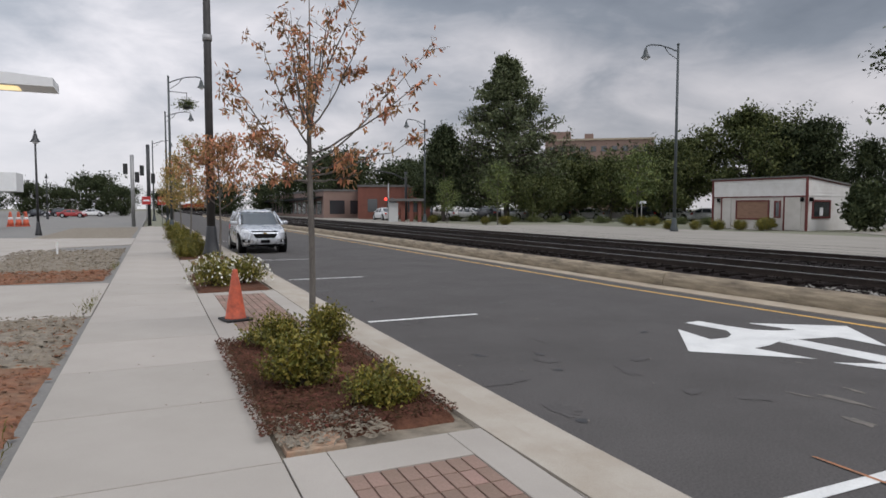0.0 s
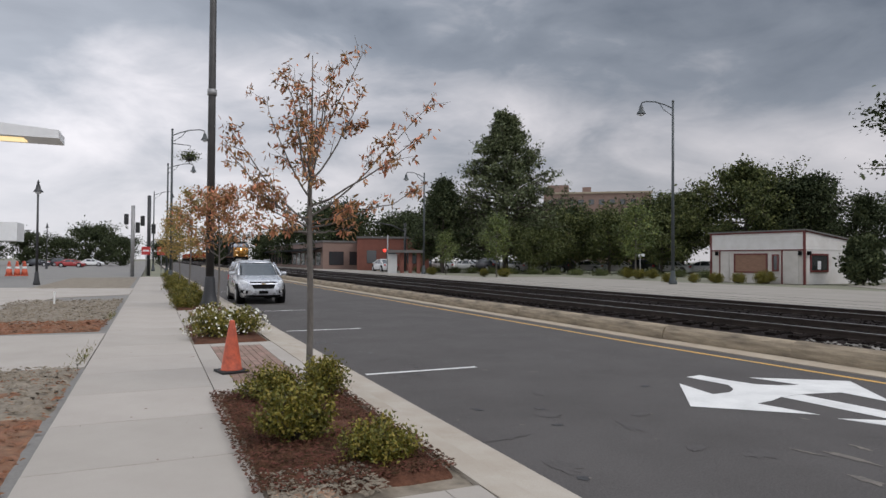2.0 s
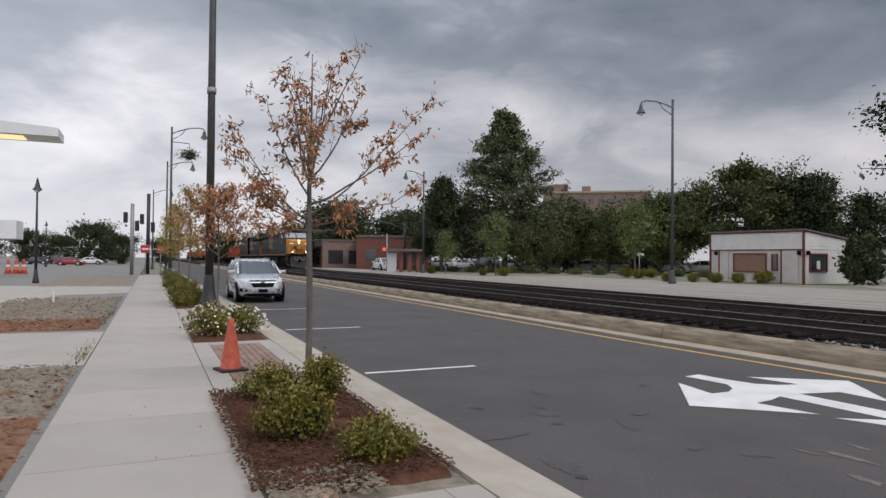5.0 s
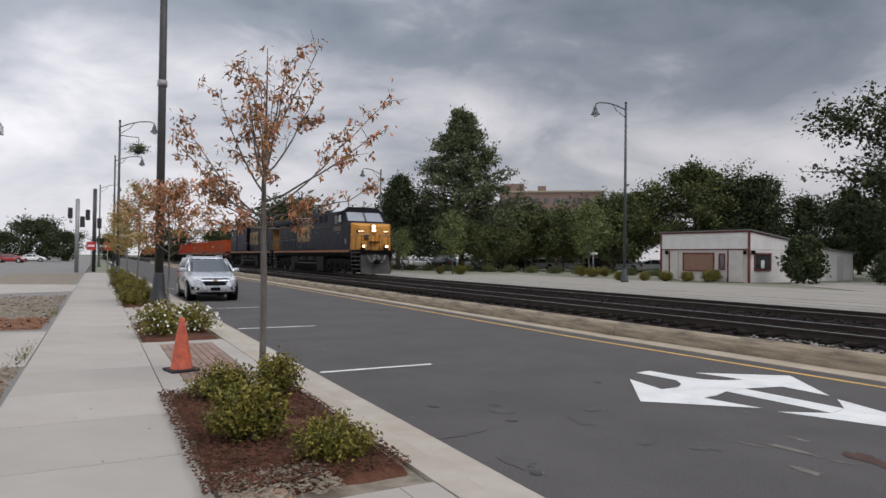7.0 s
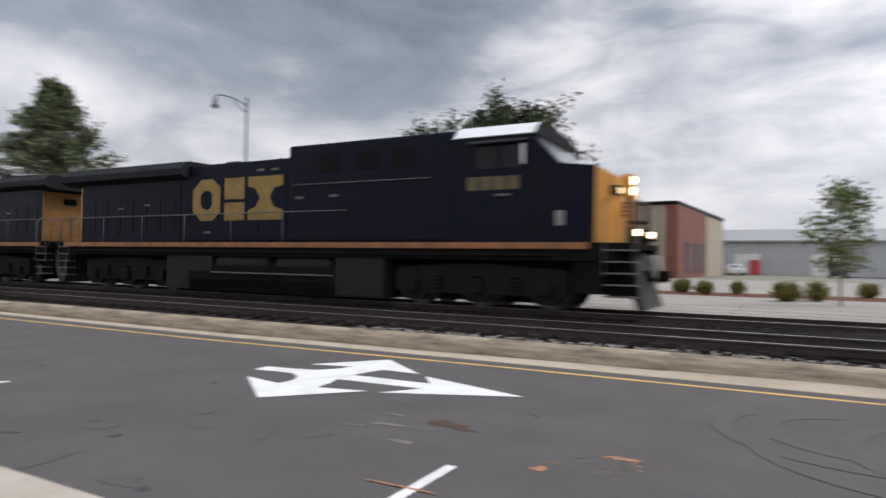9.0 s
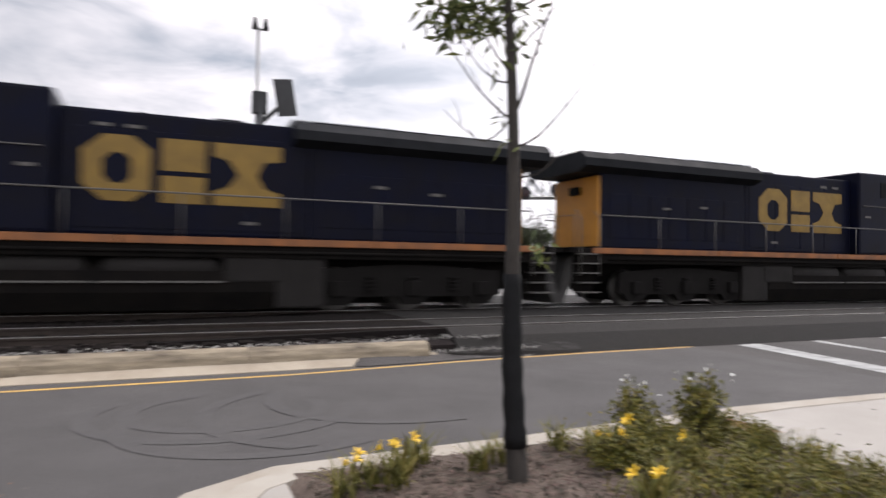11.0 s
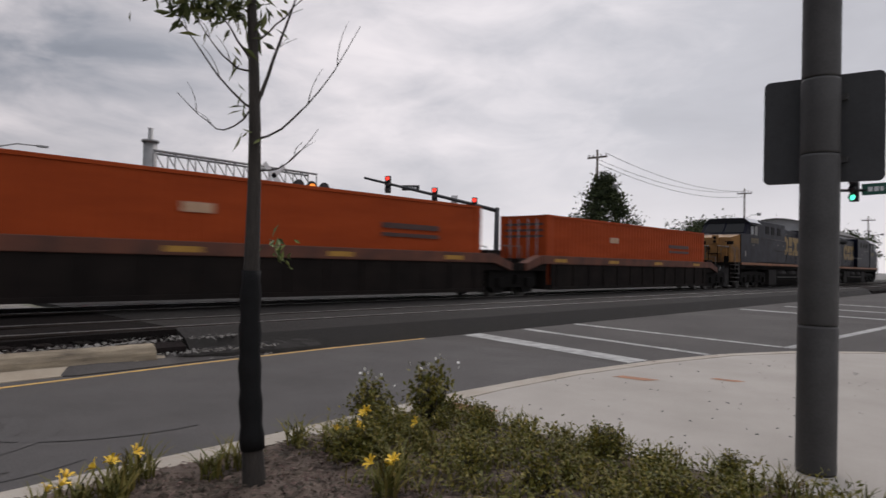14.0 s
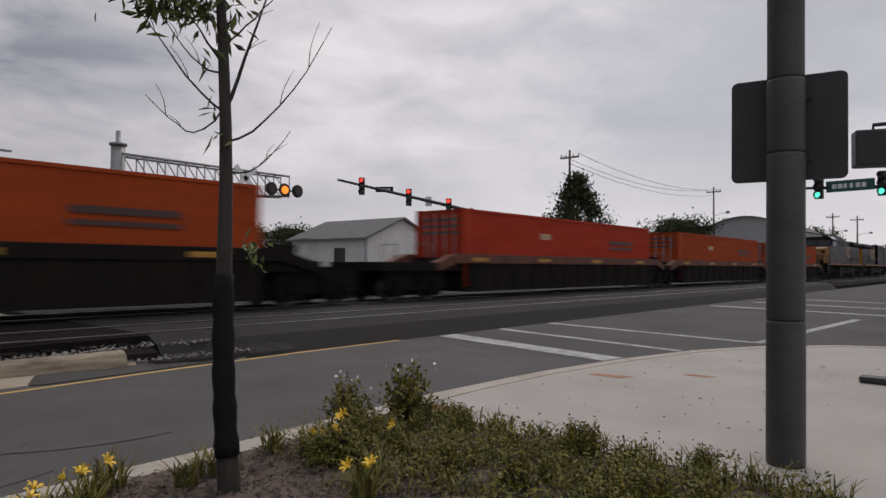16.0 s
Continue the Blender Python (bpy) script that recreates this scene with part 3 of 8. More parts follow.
def wood_mesh(name, lines, material, n=6):
    """Branches: each a list of points and a list of radii."""
    V, F = [], []
    for pts, radii in lines:
        pts = np.asarray(pts, float)
        d = np.gradient(pts, axis=0)
        d /= np.linalg.norm(d, axis=1, keepdims=True) + 1e-9
        ref = np.array((1.0, 0.0, 0.0)) if abs(d[0][0]) < 0.8 else np.array((0.0, 1.0, 0.0))
        s = np.cross(d, ref)
        s /= np.linalg.norm(s, axis=1, keepdims=True) + 1e-9
        u = np.cross(d, s)
        a = np.arange(n) * 2 * math.pi / n
        base = len(V)
        for p, q, w, r in zip(pts, s, u, radii):
            V.extend((p + r * (np.outer(np.cos(a), q) + np.outer(np.sin(a), w))).tolist())
        for k in range(len(pts) - 1):
            for j in range(n):
                F.append((base + k * n + j, base + k * n + (j + 1) % n, base + (k + 1) * n + (j + 1) % n, base + (k + 1) * n + j))
        F.append(tuple(base + (len(pts) - 1) * n + j for j in range(n)))
    me = soup(name, V, F, material)
    for p in me.polygons:
        p.use_smooth = True
    return me


# ---- ground, road, pavements, tracks ----
ROAD_Z, RAIL_Z = -0.145, 0.355
NEAR_TRACK, FAR_TRACK = 12.15, 16.3
KERB = [(2.87, 160), (2.87, 60), (2.87, 30), (2.87, 12), (2.87, 4), (2.9, 2.2), (3.1, 1.3), (3.6, 0.7), (4.4, 0.25), (5.1, -0.2), (5.5, -0.9), (5.56, -2.0),
        (5.6, -3.4), (5.72, -4.9), (5.82, -6.5), (5.78, -8.3), (5.5, -10.4), (5.0, -12.5), (4.2, -14.2), (3.0, -15.6), (1.2, -16.6), (-3, -17.2), (-40, -17.6)]


def offset_line(line, d):
    out = []
    for i, p in enumerate(line):
        a, b = Vector(line[max(i - 1, 0)]), Vector(line[min(i + 1, len(line) - 1)])
        t = (b - a).normalized()
        out.append((p[0] + t.y * d, p[1] - t.x * d))
    return out


def sweep(bm, line, profile):
    """A band along a line; profile: distance inwards and height."""
    rings = []
    for d, z in profile:
        rings.append([bm.verts.new((x, y, z)) for x, y in offset_line(line, d)])
    n = len(profile)
    for a, b in zip(rings, rings[1:] + rings[:1]):
        for i in range(len(line) - 1):
            bm.faces.new((a[i], a[i + 1], b[i + 1], b[i]))
    bm.faces.new([r[0] for r in rings])
    bm.faces.new([r[-1] for r in rings][::-1])
    bmesh.ops.recalc_face_normals(bm, faces=bm.faces)
    return bm


def build_ground():
    slab("ground", [(-1500, -1500), (1500, -1500), (1500, 1500), (-1500, 1500)], -1.0, -0.3, "earth", "open grassy ground reaching to the horizon", "ground")
    slab("road", [(2.0, -10.5), (10.55, -10.5), (10.55, 400), (2.0, 400)], -0.29, ROAD_Z, "asphalt", "grey asphalt one-way street beside the railway", "road")
    slab("cross_street", [(-200, -400), (10.55, -400), (10.55, -10.5), (-200, -10.5)], -0.29, ROAD_Z - 0.004, "asphalt_old", "worn patched asphalt of the crossing street", "road")
    slab("parking_lot", [(-220, -14.0), (-0.86, -14.0), (-0.86, 400), (-220, 400)], -0.28, -0.035, "lot", "pale worn concrete and asphalt lot", "ground")
    slab("station_ground", [(17.9, -4.9), (400, -4.9), (400, 600), (17.9, 600)], -0.28, 0.25, "earth", "flat ground beyond the tracks with thin grass", "ground")
    slab("far_ground", [(24, -900), (400, -900), (400, -4.9), (24, -4.9)], -0.28, 0.16, "lot", "pale lot beyond the crossing", "ground")
    # platform: broad pale slabs in a row
    plat = thing("platform", "broad pale concrete platform beside the tracks", "platform", kind="structure")
    me = mesh_of("slab", box(B(), 0, 5.2, 0.01, 5.99, 0, 0.1, 0.01), "platform")
    for k in range(20):
        piece("slab", me, plat, pose(17.75, -4.5 + 6 * k, 0.215))
    me = mesh_of("slab", box(B(), 0, 7.2, 0.01, 11.99, 0, 0.09, 0.01), "platform")
    for k in range(4):
        piece("slab", me, plat, pose(22.97, -4.5 + 12 * k + 0.02, 0.215))
    for x in (18.4, 19.5, 21.2):
        slab("platform_joint", [(x, -4.5), (x + 0.07, -4.5), (x + 0.07, 115), (x, 115)], 0.25, 0.3175, "joint", "dark joint along the platform", "joint")
    slab("shrub_bed", [(28.2, -3.8), (31.6, -3.8), (31.6, 6), (34.0, 10.5), (33.0, 12.5), (28.0, 13.2)], 0.2, 0.315, "mulch", "long mulched bed with small shrubs behind the platform", "soil")
    slab("platform_edge", [(17.2, -4.9), (17.75, -4.9), (17.75, 150), (17.2, 150)], -0.2, 0.27, "gravel", "strip of pale gravel along the platform edge", "gravel")
    slab("driveway", [(30.2, -4.6), (60, -4.6), (60, 24), (36, 24), (30.2, 16)], 0.2, 0.285, "platform", "pale concrete forecourt behind the platform", "pavement")


def kerb_shift(y):
    """How far the tall kerb swings towards the street."""
    return float(np.interp(y, (2, 7, 11), (0.0, 0.11, 0.2)))


def build_kerbs():
    bm = sweep(B(), KERB, [(0, -0.3), (0, -0.138), (0.42, -0.118), (0.47, -0.02), (0.5, 0.0), (0.74, 0.004), (0.74, -0.3)])
    single("kerb", bm, "kerb", "pale concrete kerb and gutter along the street", "kerb", kind="structure")
    far = thing("track_kerb", "weathered tall concrete kerb between street and tracks", "kerb", kind="structure")
    prof = [(-0.19, -0.25), (-0.19, -0.06), (-0.16, 0.06), (-0.11, 0.135), (-0.05, 0.17), (0.03, 0.185), (0.15, 0.175), (0.19, 0.14), (0.19, -0.25)]
    me = mesh_of("kerb_stone", prism(B(), prof, "y", 0.004, 3.046), "oldkerb")
    rng = random.Random(3)
    for k in range(52):
        y = -4.35 + 3.05 * k
        piece("kerb_stone", me, far, pose(10.59 + rng.uniform(-0.012, 0.012) - kerb_shift(y), y, rng.uniform(-0.012, 0.01), 0, 0, rng.uniform(-0.12, 0.12) + math.degrees(math.atan((kerb_shift(y + 3) - kerb_shift(y)) / 3))))
    bm = B()
    rows = []
    for y, x0, x1, rise in ((150, 9.86, 10.3, 0.0), (11, 9.88, 10.3, 0.0), (6, 10.04, 10.42, 0.02), (2, 10.12, 10.48, 0.05), (-1, 10.14, 10.48, 0.085), (-3.2, 10.2, 10.48, 0.1), (-4.5, 10.36, 10.5, 0.1)):
        rows.append([bm.verts.new(p) for p in ((x0, y, -0.29), (x0, y, -0.132), (x1, y, -0.1 + rise), (x1, y, -0.29))])
    for p, q in zip(rows, rows[1:]):
        for i in range(4):
            bm.faces.new((p[i], p[(i + 1) % 4], q[(i + 1) % 4], q[i]))
    bm.faces.new(rows[0])
    bm.faces.new(rows[-1][::-1])
    bmesh.ops.recalc_face_normals(bm, faces=bm.faces)
    single("gutter", bm, "gutter", "stained concrete gutter below the tall kerb", "gutter", kind="structure")
    bm = B()
    rows = []
    for y, x0, x1, z in ((-2.7, 10.3, 10.44, -0.03), (-3.1, 10.12, 10.49, 0.0), (-3.6, 10.16, 10.5, 0.006), (-4.4, 10.24, 10.56, 0.006), (-5.2, 10.34, 10.66, -0.02), (-6.2, 10.42, 10.68, -0.05), (-7.0, 10.48, 10.66, -0.1)):
        rows.append([bm.verts.new(p) for p in ((x0, y, -0.28), (x0, y, -0.126), (x1, y, z), (x1, y, -0.28))])
    for p, q in zip(rows, rows[1:]):
        for i in range(4):
            bm.faces.new((p[i], p[(i + 1) % 4], q[(i + 1) % 4], q[i]))
    bm.faces.new(rows[0])
    bm.faces.new(rows[-1][::-1])
    bmesh.ops.recalc_face_normals(bm, faces=bm.faces)
    single("asphalt_overlay", bm, "asphalt_old", "crumbled asphalt spread over the gutter's end", "road", kind="structure")


def build_pavements():
    walkway = thing("sidewalk", "pale concrete sidewalk in broad panels", "sidewalk", kind="structure")
    me = mesh_of("panel", box(B(), -0.845, 0.705, 0.006, 1.494, -0.12, 0, 0.006), "concrete")
    for k in range(44):
        piece("panel", me, walkway, pose(0, -5 + 1.5 * k, 0))
    inner = offset_line(KERB, 0.745)
    cut = [p for p in inner if p[1] < 4.5]
    south = [p for p in inner if p[1] < -4.9]
    slab("corner_pavement", [(0.9, -5.2), (2.9, -4.95), (4.95, -4.9)] + south + [(-40, -14.1), (-40, -5.2)], -0.2, -0.004, "concrete", "smooth pale concrete pavement at the street corner", "pavement")
    slab("verge_soil", [(0.72, -0.9), (0.72, 60), (2.13, 60), (2.13, 2.2)] + [p for p in inner if -0.95 < p[1] < 2.0], -0.25, -0.03, "sand", "sandy soil strip between sidewalk and kerb", "soil")
    # concrete bands with brick insets between the planting beds
    for k, (y0, y1, b0, b1) in enumerate(((-0.85, 4.05, 0.4, 3.62), (7.95, 12.7, 8.55, 12.3), (16.55, 21.2, 17.1, 20.8), (25.4, 30.0, 25.9, 29.6), (34.2, 38.7, 34.7, 38.3))):
        band = thing("paved_band", "concrete band with an inset of brick pavers", "paving", kind="structure")
        for a in ((0.715, 0.99, y0, y1), (1.86, 2.12, y0, y1), (0.995, 1.855, y0, b0 - 0.005), (0.995, 1.855, b1 + 0.005, y1)):
            part("border", box(B(), a[0], a[1], a[2], a[3], -0.1, 0.002, 0.005), "concrete", band)
        if k < 3:
            me = mesh_of("brick", box(B(), 0.004, 0.1, 0.004, 0.2, -0.08, 0, 0.004), "brick")
            n = int((b1 - b0) / 0.206)
            if k == 0:
                n0 = n - 9
            elif k == 1:
                n0 = 0
            else:
                n0 = n
            part("brick_bed", box(B(), 0.992, 1.858, b0, b1, -0.1, -0.012), "brick", band)
            for j in range(n0, n):
                for i in range(8):
                    piece("brick", me, band, pose(0.997 + i * 0.1075, b1 - 0.206 * (n - j), 0.0))
    # concrete flat on the bulge of the kerb
    bulge = [p for p in inner if -1.2 < p[1] < 3]
    slab("kerb_apron", [(2.13, 3.0), (2.13, -0.85), (4.75, -0.85)] + [p for p in bulge if p[1] > -0.8][::-1], -0.2, 0.0, "concrete", "concrete apron where the kerb swings out", "pavement")
    for poly, m, lab in (([(-8, 11.0), (-0.87, 10.75), (-0.87, 15.4), (-8, 16.2)], "concrete", "new concrete driveway slab"),
                         ([(-60, 18.6), (-4.2, 21.5), (-3.5, 29.8), (-0.87, 31.5), (-0.87, 38), (-60, 60)], "concrete", "pale concrete driveway")):
        slab("driveway_slab", poly, -0.2, -0.012, m, lab, "pavement")


def build_soils():
    def mound(name, poly_x, poly_y, z, material, label, seed, amp=0.03):
        rng = np.random.default_rng(seed)
        nx, ny = 22, 44
        xs, ys = np.linspace(*poly_x, nx), np.linspace(*poly_y, ny)
        V, F = [], []
        for j, y in enumerate(ys):
            for i, x in enumerate(xs):
                e = min(i, nx - 1 - i, j, ny - 1 - j)
                h = z + (min(e, 3) / 3) * 0.03 + amp * (noise.noise(Vector((x * 2.3, y * 2.3, seed))) + 0.6 * noise.noise(Vector((x * 7, y * 7, seed)))) * min(1, e / 2)
                jx = 0.05 * noise.noise(Vector((x * 3, y * 3, seed + 9))) if e == 0 else 0
                V.append((x + jx, y + jx, h if e else z - 0.06))
        for j in range(ny - 1):
            for i in range(nx - 1):
                F.append((j * nx + i, j * nx + i + 1, (j + 1) * nx + i + 1, (j + 1) * nx + i))
        me = soup(name, V, F, material)
        for p in me.polygons:
            p.use_smooth = True
        return tagged(new(name, me), label, "soil", kind="stuff")

    def crumbs(name, label, x, y, z, n, size, material, seed, flat=0.4):
        rng = np.random.default_rng(seed)
        c = np.stack([rng.uniform(*x, n), rng.uniform(*y, n), np.full(n, z) + rng.uniform(-0.01, 0.02, n)], 1)
        a = rng.uniform(0, 2 * math.pi, n)
        tilt = rng.uniform(-flat, flat, n)
        u = np.stack([np.cos(a), np.sin(a), tilt], 1)
        w = np.stack([-np.sin(a), np.cos(a), rng.uniform(-flat, flat, n)], 1)
        s, k = size * rng.uniform(0.4, 1.5, (n, 1)), rng.uniform(0.25, 0.6, (n, 1))
        top = c + np.stack([0 * a, 0 * a, size * 0.5 * rng.uniform(0.5, 1, n)], 1)
        v = np.stack([c - u * s, c + w * s * k, c + u * s, c - w * s * k, top], 1).reshape(-1, 3)
        i = np.arange(n)[:, None] * 5
        f = np.concatenate([i + q for q in ([0, 1, 4], [1, 2, 4], [2, 3, 4], [3, 0, 4])], 0)
        return tagged(new(name, soup(name, v, f, material)), label, "litter", kind="stuff")

    for k, (y0, y1) in enumerate(((4.25, 7.85), (12.85, 16.45), (21.3, 25.3), (30.1, 34.1))):
        mound("mulch_bed", (0.74, 2.1), (y0 + (0.05 if k == 0 else 0), y1), 0.012, "mulch", "planting bed of dark brown bark mulch", k, 0.035)
    crumbs("mulch_chips", "loose bark chips on the bed", (0.62, 2.12), (4.35, 7.85), 0.05, 9500, 0.019, "mulch", 5)
    crumbs("gravel_crumbs", "loose soil crumbs at the bed's bare end", (0.72, 1.5), (4.1, 4.75), 0.035, 700, 0.024, "sand", 6)
    mound("corner_bed", (0.9, 5.0), (-5.15, -0.85), 0.0, "chips", "planting bed of grey-brown wood chips at the corner", 21, 0.03)
    crumbs("wood_chips", "loose weathered wood chips on the corner bed", (2.2, 4.72), (-4.9, -0.95), 0.045, 6500, 0.026, "chips", 8)
    for k, (x, y, z, m, lab) in enumerate((((-3.2, -0.87), (4.2, 10.7), -0.03, "dirt", "bare red clay beside the sidewalk"), ((-5.5, -0.87), (16.0, 18.6), -0.03, "dirt", "strip of bare red clay"),
                                           ((-4.6, -0.87), (18.7, 28.0), -0.03, "sand", "bare sandy soil"), ((-6.0, -0.87), (38.2, 60), -0.03, "sand", "bare sandy soil"),
                                           ((-3.4, -0.87), (7.4, 10.75), -0.012, "sand", "sandy patch on the clay"))):
        mound("bare_soil", x, y, z, m, lab, 40 + k, 0.03)
    crumbs("clay_lumps", "rough lumps on the strip of red clay", (-5.4, -0.95), (16.05, 18.55), 0.01, 900, 0.06, "dirt", 19)
    crumbs("soil_lumps", "rough lumps and dead grass on the sandy soil", (-4.5, -0.95), (18.8, 27.9), 0.01, 1300, 0.06, "sand", 20)
    crumbs("soil_lumps", "rough lumps on the sandy patch", (-3.3, -0.95), (7.5, 10.7), 0.03, 900, 0.04, "sand", 22)
    crumbs("clay_lumps", "small lumps of red clay", (-3.2, -0.9), (4.3, 10.6), 0.0, 1800, 0.035, "dirt", 9)
    crumbs("leaf_litter", "fallen dry leaf crumbs on the sidewalk", (-0.8, 0.7), (3.6, 16), 0.004, 18, 0.014, "mulch", 10, 0.1)
    crumbs("pavement_grit", "grit and leaf crumbs on the corner pavement", (1.5, 5.2), (-12.5, -5.2), 0.002, 90, 0.024, "oil", 11, 0.1)
    crumbs("kerb_rubble", "broken stones at the kerb's end", (10.36, 10.6), (-6.4, -4.1), -0.13, 150, 0.035, "gravel", 12)
    crumbs("kerb_rubble", "pale broken stones beside the kerb's end", (10.42, 10.8), (-6.6, -3.6), 0.0, 240, 0.04, "gravel", 14, 0.8)
    crumbs("kerb_rubble", "pale broken stones above the kerb's end", (10.7, 11.15), (-6.3, -3.8), 0.19, 260, 0.045, "gravel", 15, 0.8)
    crumbs("spilt_gravel", "pale stones along the tall kerb's top", (10.6, 10.95), (-4.5, 8), 0.19, 520, 0.045, "gravel", 13)


def build_marks():
    z = ROAD_Z + 0.003
    def flat(name, poly, material, label, dz=0.0):
        bm = B()
        bm.faces.new([bm.verts.new((x, y, z + dz)) for x, y in poly])
        bmesh.ops.recalc_face_normals(bm, faces=bm.faces)
        for f in bm.faces:
            if f.normal.z < 0:
                f.normal_flip()
        return single(name, bm, material, label, "road marking", kind="structure")

    for y in (2.53, 9.3, 15.6, 21.9, 28.6, 35.3):
        flat("stall_line", [(2.95 if y > 3 else 3.35, y - 0.05), (4.8, y - 0.05), (4.8, y + 0.05), (2.95 if y > 3 else 3.35, y + 0.05)], "white_line", "white painted parking stall line", 0.004)
    flat("edge_line", [(9.3, 140), (9.42, 11), (9.72, 4.5), (9.84, -1.8), (10.2, -4.8), (10.42, -7.5), (10.5, -10.4), (10.4, -10.4), (10.32, -7.5), (10.1, -4.7), (9.74, -1.8), (9.62, 4.5), (9.32, 11), (9.2, 140)],
         "yellow_line", "yellow painted edge line along the gutter", 0.001)
    # straight-and-turn arrow: the branching body, the stem and the head
    bm = B()
    for poly in ([(6.82, 6.95), (6.68, 6.22), (6.98, 6.22), (7.21, 6.36), (7.38, 6.6), (7.3, 7.3), (7.62, 7.34), (7.68, 6.85), (7.79, 6.48), (8.02, 6.3), (8.33, 6.22), (8.14, 6.92),
                  (9.28, 6.13), (8.36, 4.98), (8.36, 5.64), (7.75, 5.77), (7.36, 5.75), (7.05, 5.64), (6.75, 5.6), (6.92, 4.9), (5.87, 5.8)],
                 [(7.75, 5.765), (7.8, 4.48), (7.44, 4.4), (7.36, 5.745)],
                 [(8.25, 4.82), (7.7, 3.04), (6.92, 4.72), (7.44, 4.395), (7.8, 4.475)]):
        f = bm.faces.new([bm.verts.new((x, y, z + 0.004)) for x, y in poly])
        f.normal_update()
        if f.normal.z < 0:
            f.normal_flip()
    bmesh.ops.triangulate(bm, faces=bm.faces)
    single("lane_arrow", bm, "white_line", "white painted lane arrow, straight and turn", "road marking", kind="structure")
    flat("stop_line", [(10.4, -11.65), (5.58, -10.75), (5.5, -11.35), (10.4, -12.3)], "worn_line", "broad worn white stop line", 0.001)
    for p, q in (((10.4, -14.0), (5.06, -12.99)), ((10.4, -16.5), (4.47, -15.66))):
        flat("crosswalk_line", [p, q, (q[0], q[1] - 0.22), (p[0], p[1] - 0.3)], "worn_line", "worn white crosswalk line", 0.001)
    for p, q in (((4.45, -15.7), (4.0, -25.3)), ((1.5, -18.4), (1.0, -26.0))):
        flat("crosswalk_line", [p, (p[0] - 0.22, p[1]), (q[0] - 0.28, q[1]), q], "worn_line", "worn white crosswalk line", 0.001)
    for k, (x, y) in enumerate(((10.0, -29), (9.5, -33.5), (9.0, -38.5))):
        flat("crosswalk_line", [(x, y), (x - 8, y + 1.5), (x - 8, y + 1.0), (x, y - 0.6)], "worn_line", "worn white line across the street", 0.001)

    def blot(name, cx, cy, rx, ry, material, label, seed, turn=0.0):
        rng = random.Random(seed)
        pts = []
        for i in range(16):
            a = i * math.pi / 8
            r = rng.uniform(0.45, 1.25)
            x, y = rx * r * math.cos(a), ry * r * math.sin(a)
            pts.append((cx + x * math.cos(turn) - y * math.sin(turn), cy + x * math.sin(turn) + y * math.cos(turn)))
        flat(name, pts, material, label, 0.0008 + 0.0003 * (seed % 4))

    blot("rust_stain", 5.97, 3.17, 0.13, 0.36, "rust_patch", "rust-brown stain on the asphalt", 1, -0.25)
    blot("survey_mark", 5.12, 1.88, 0.07, 0.08, "orange_paint", "sprayed orange survey mark", 2)
    blot("survey_mark", 5.76, 1.35, 0.06, 0.17, "orange_paint", "faded orange survey mark", 3, 0.1)
    rng = random.Random(77)
    for k in range(60):
        blot("survey_mark", rng.gauss(5.55, 0.16), rng.gauss(1.4, 0.2), rng.uniform(0.006, 0.016), rng.uniform(0.01, 0.03), rng.choice(("orange_paint", "rust_patch", "scuff")), "faded fleck of orange survey paint", 300 + k, rng.uniform(0, 3))
    flat("survey_mark", [(4.14, 2.95), (4.165, 2.93), (4.18, 2.36), (4.15, 2.3)], "orange_paint", "sprayed orange survey stroke", 0.006)
    for k, (x, y, rx, ry) in enumerate(((5.2, 3.28, 0.06, 0.2), (6.05, 3.88, 0.03, 0.13), (5.65, 3.75, 0.05, 0.28), (5.45, 4.0, 0.03, 0.2), (5.7, 3.3, 0.02, 0.14))):
        blot("pale_scuff", x, y, rx, ry, "scuff", "pale sandy scuff on the asphalt", 4 + k, 0.15 * k - 0.2)
    rng = random.Random(12)
    for k in range(70):
        blot("oil_stain", rng.uniform(3.0, 8.6), rng.uniform(-1.0, 22), rng.uniform(0.015, 0.07) * rng.choice((1, 1, 2)), rng.uniform(0.02, 0.10), "oil", "dark oil spot on the asphalt", 10 + k, rng.uniform(0, 3))
    for k in range(12):
        blot("oil_stain", rng.uniform(2.95, 5.4), rng.uniform(3.0, 11), rng.uniform(0.10, 0.3), rng.uniform(0.06, 0.2), "skid", "broad dark stain on the asphalt", 90 + k, rng.uniform(0, 3))
    for k in range(22):
        blot("pale_scuff", rng.uniform(3.0, 7.0), rng.uniform(1.5, 11), rng.uniform(0.008, 0.025), rng.uniform(0.02, 0.08), "scuff", "small pale scuff on the asphalt", 120 + k, rng.uniform(0, 3))
    for k in range(4):
        blot("road_crack", rng.uniform(3.2, 9.2), rng.uniform(-6, 12), 0.006, rng.uniform(0.3, 0.8), "oil", "thin dark crack in the asphalt", 140 + k, rng.uniform(-0.5, 0.5))
    # tyre marks of a tight turn
    for k, (cx, cy, r, a0, a1) in enumerate(((7.75, -0.75, 1.0, 10, 290), (7.7, -0.7, 1.32, 55, 265), (7.1, -1.1, 1.35, 60, 215), (7.3, -2.3, 1.7, 30, 150), (7.9, -2.9, 1.5, 60, 190))):
        ring = [(cx + q * math.cos(radians(a)), cy + 1.15 * q * math.sin(radians(a))) for q, rr in ((r, 1), (r - 0.17, -1)) for a in (range(a0, a1, 8) if rr > 0 else range(a1 - 1, a0 - 1, -8))]
        flat("tyre_mark", ring, "skid", "curved black tyre mark", 0.002 + 0.0005 * k)
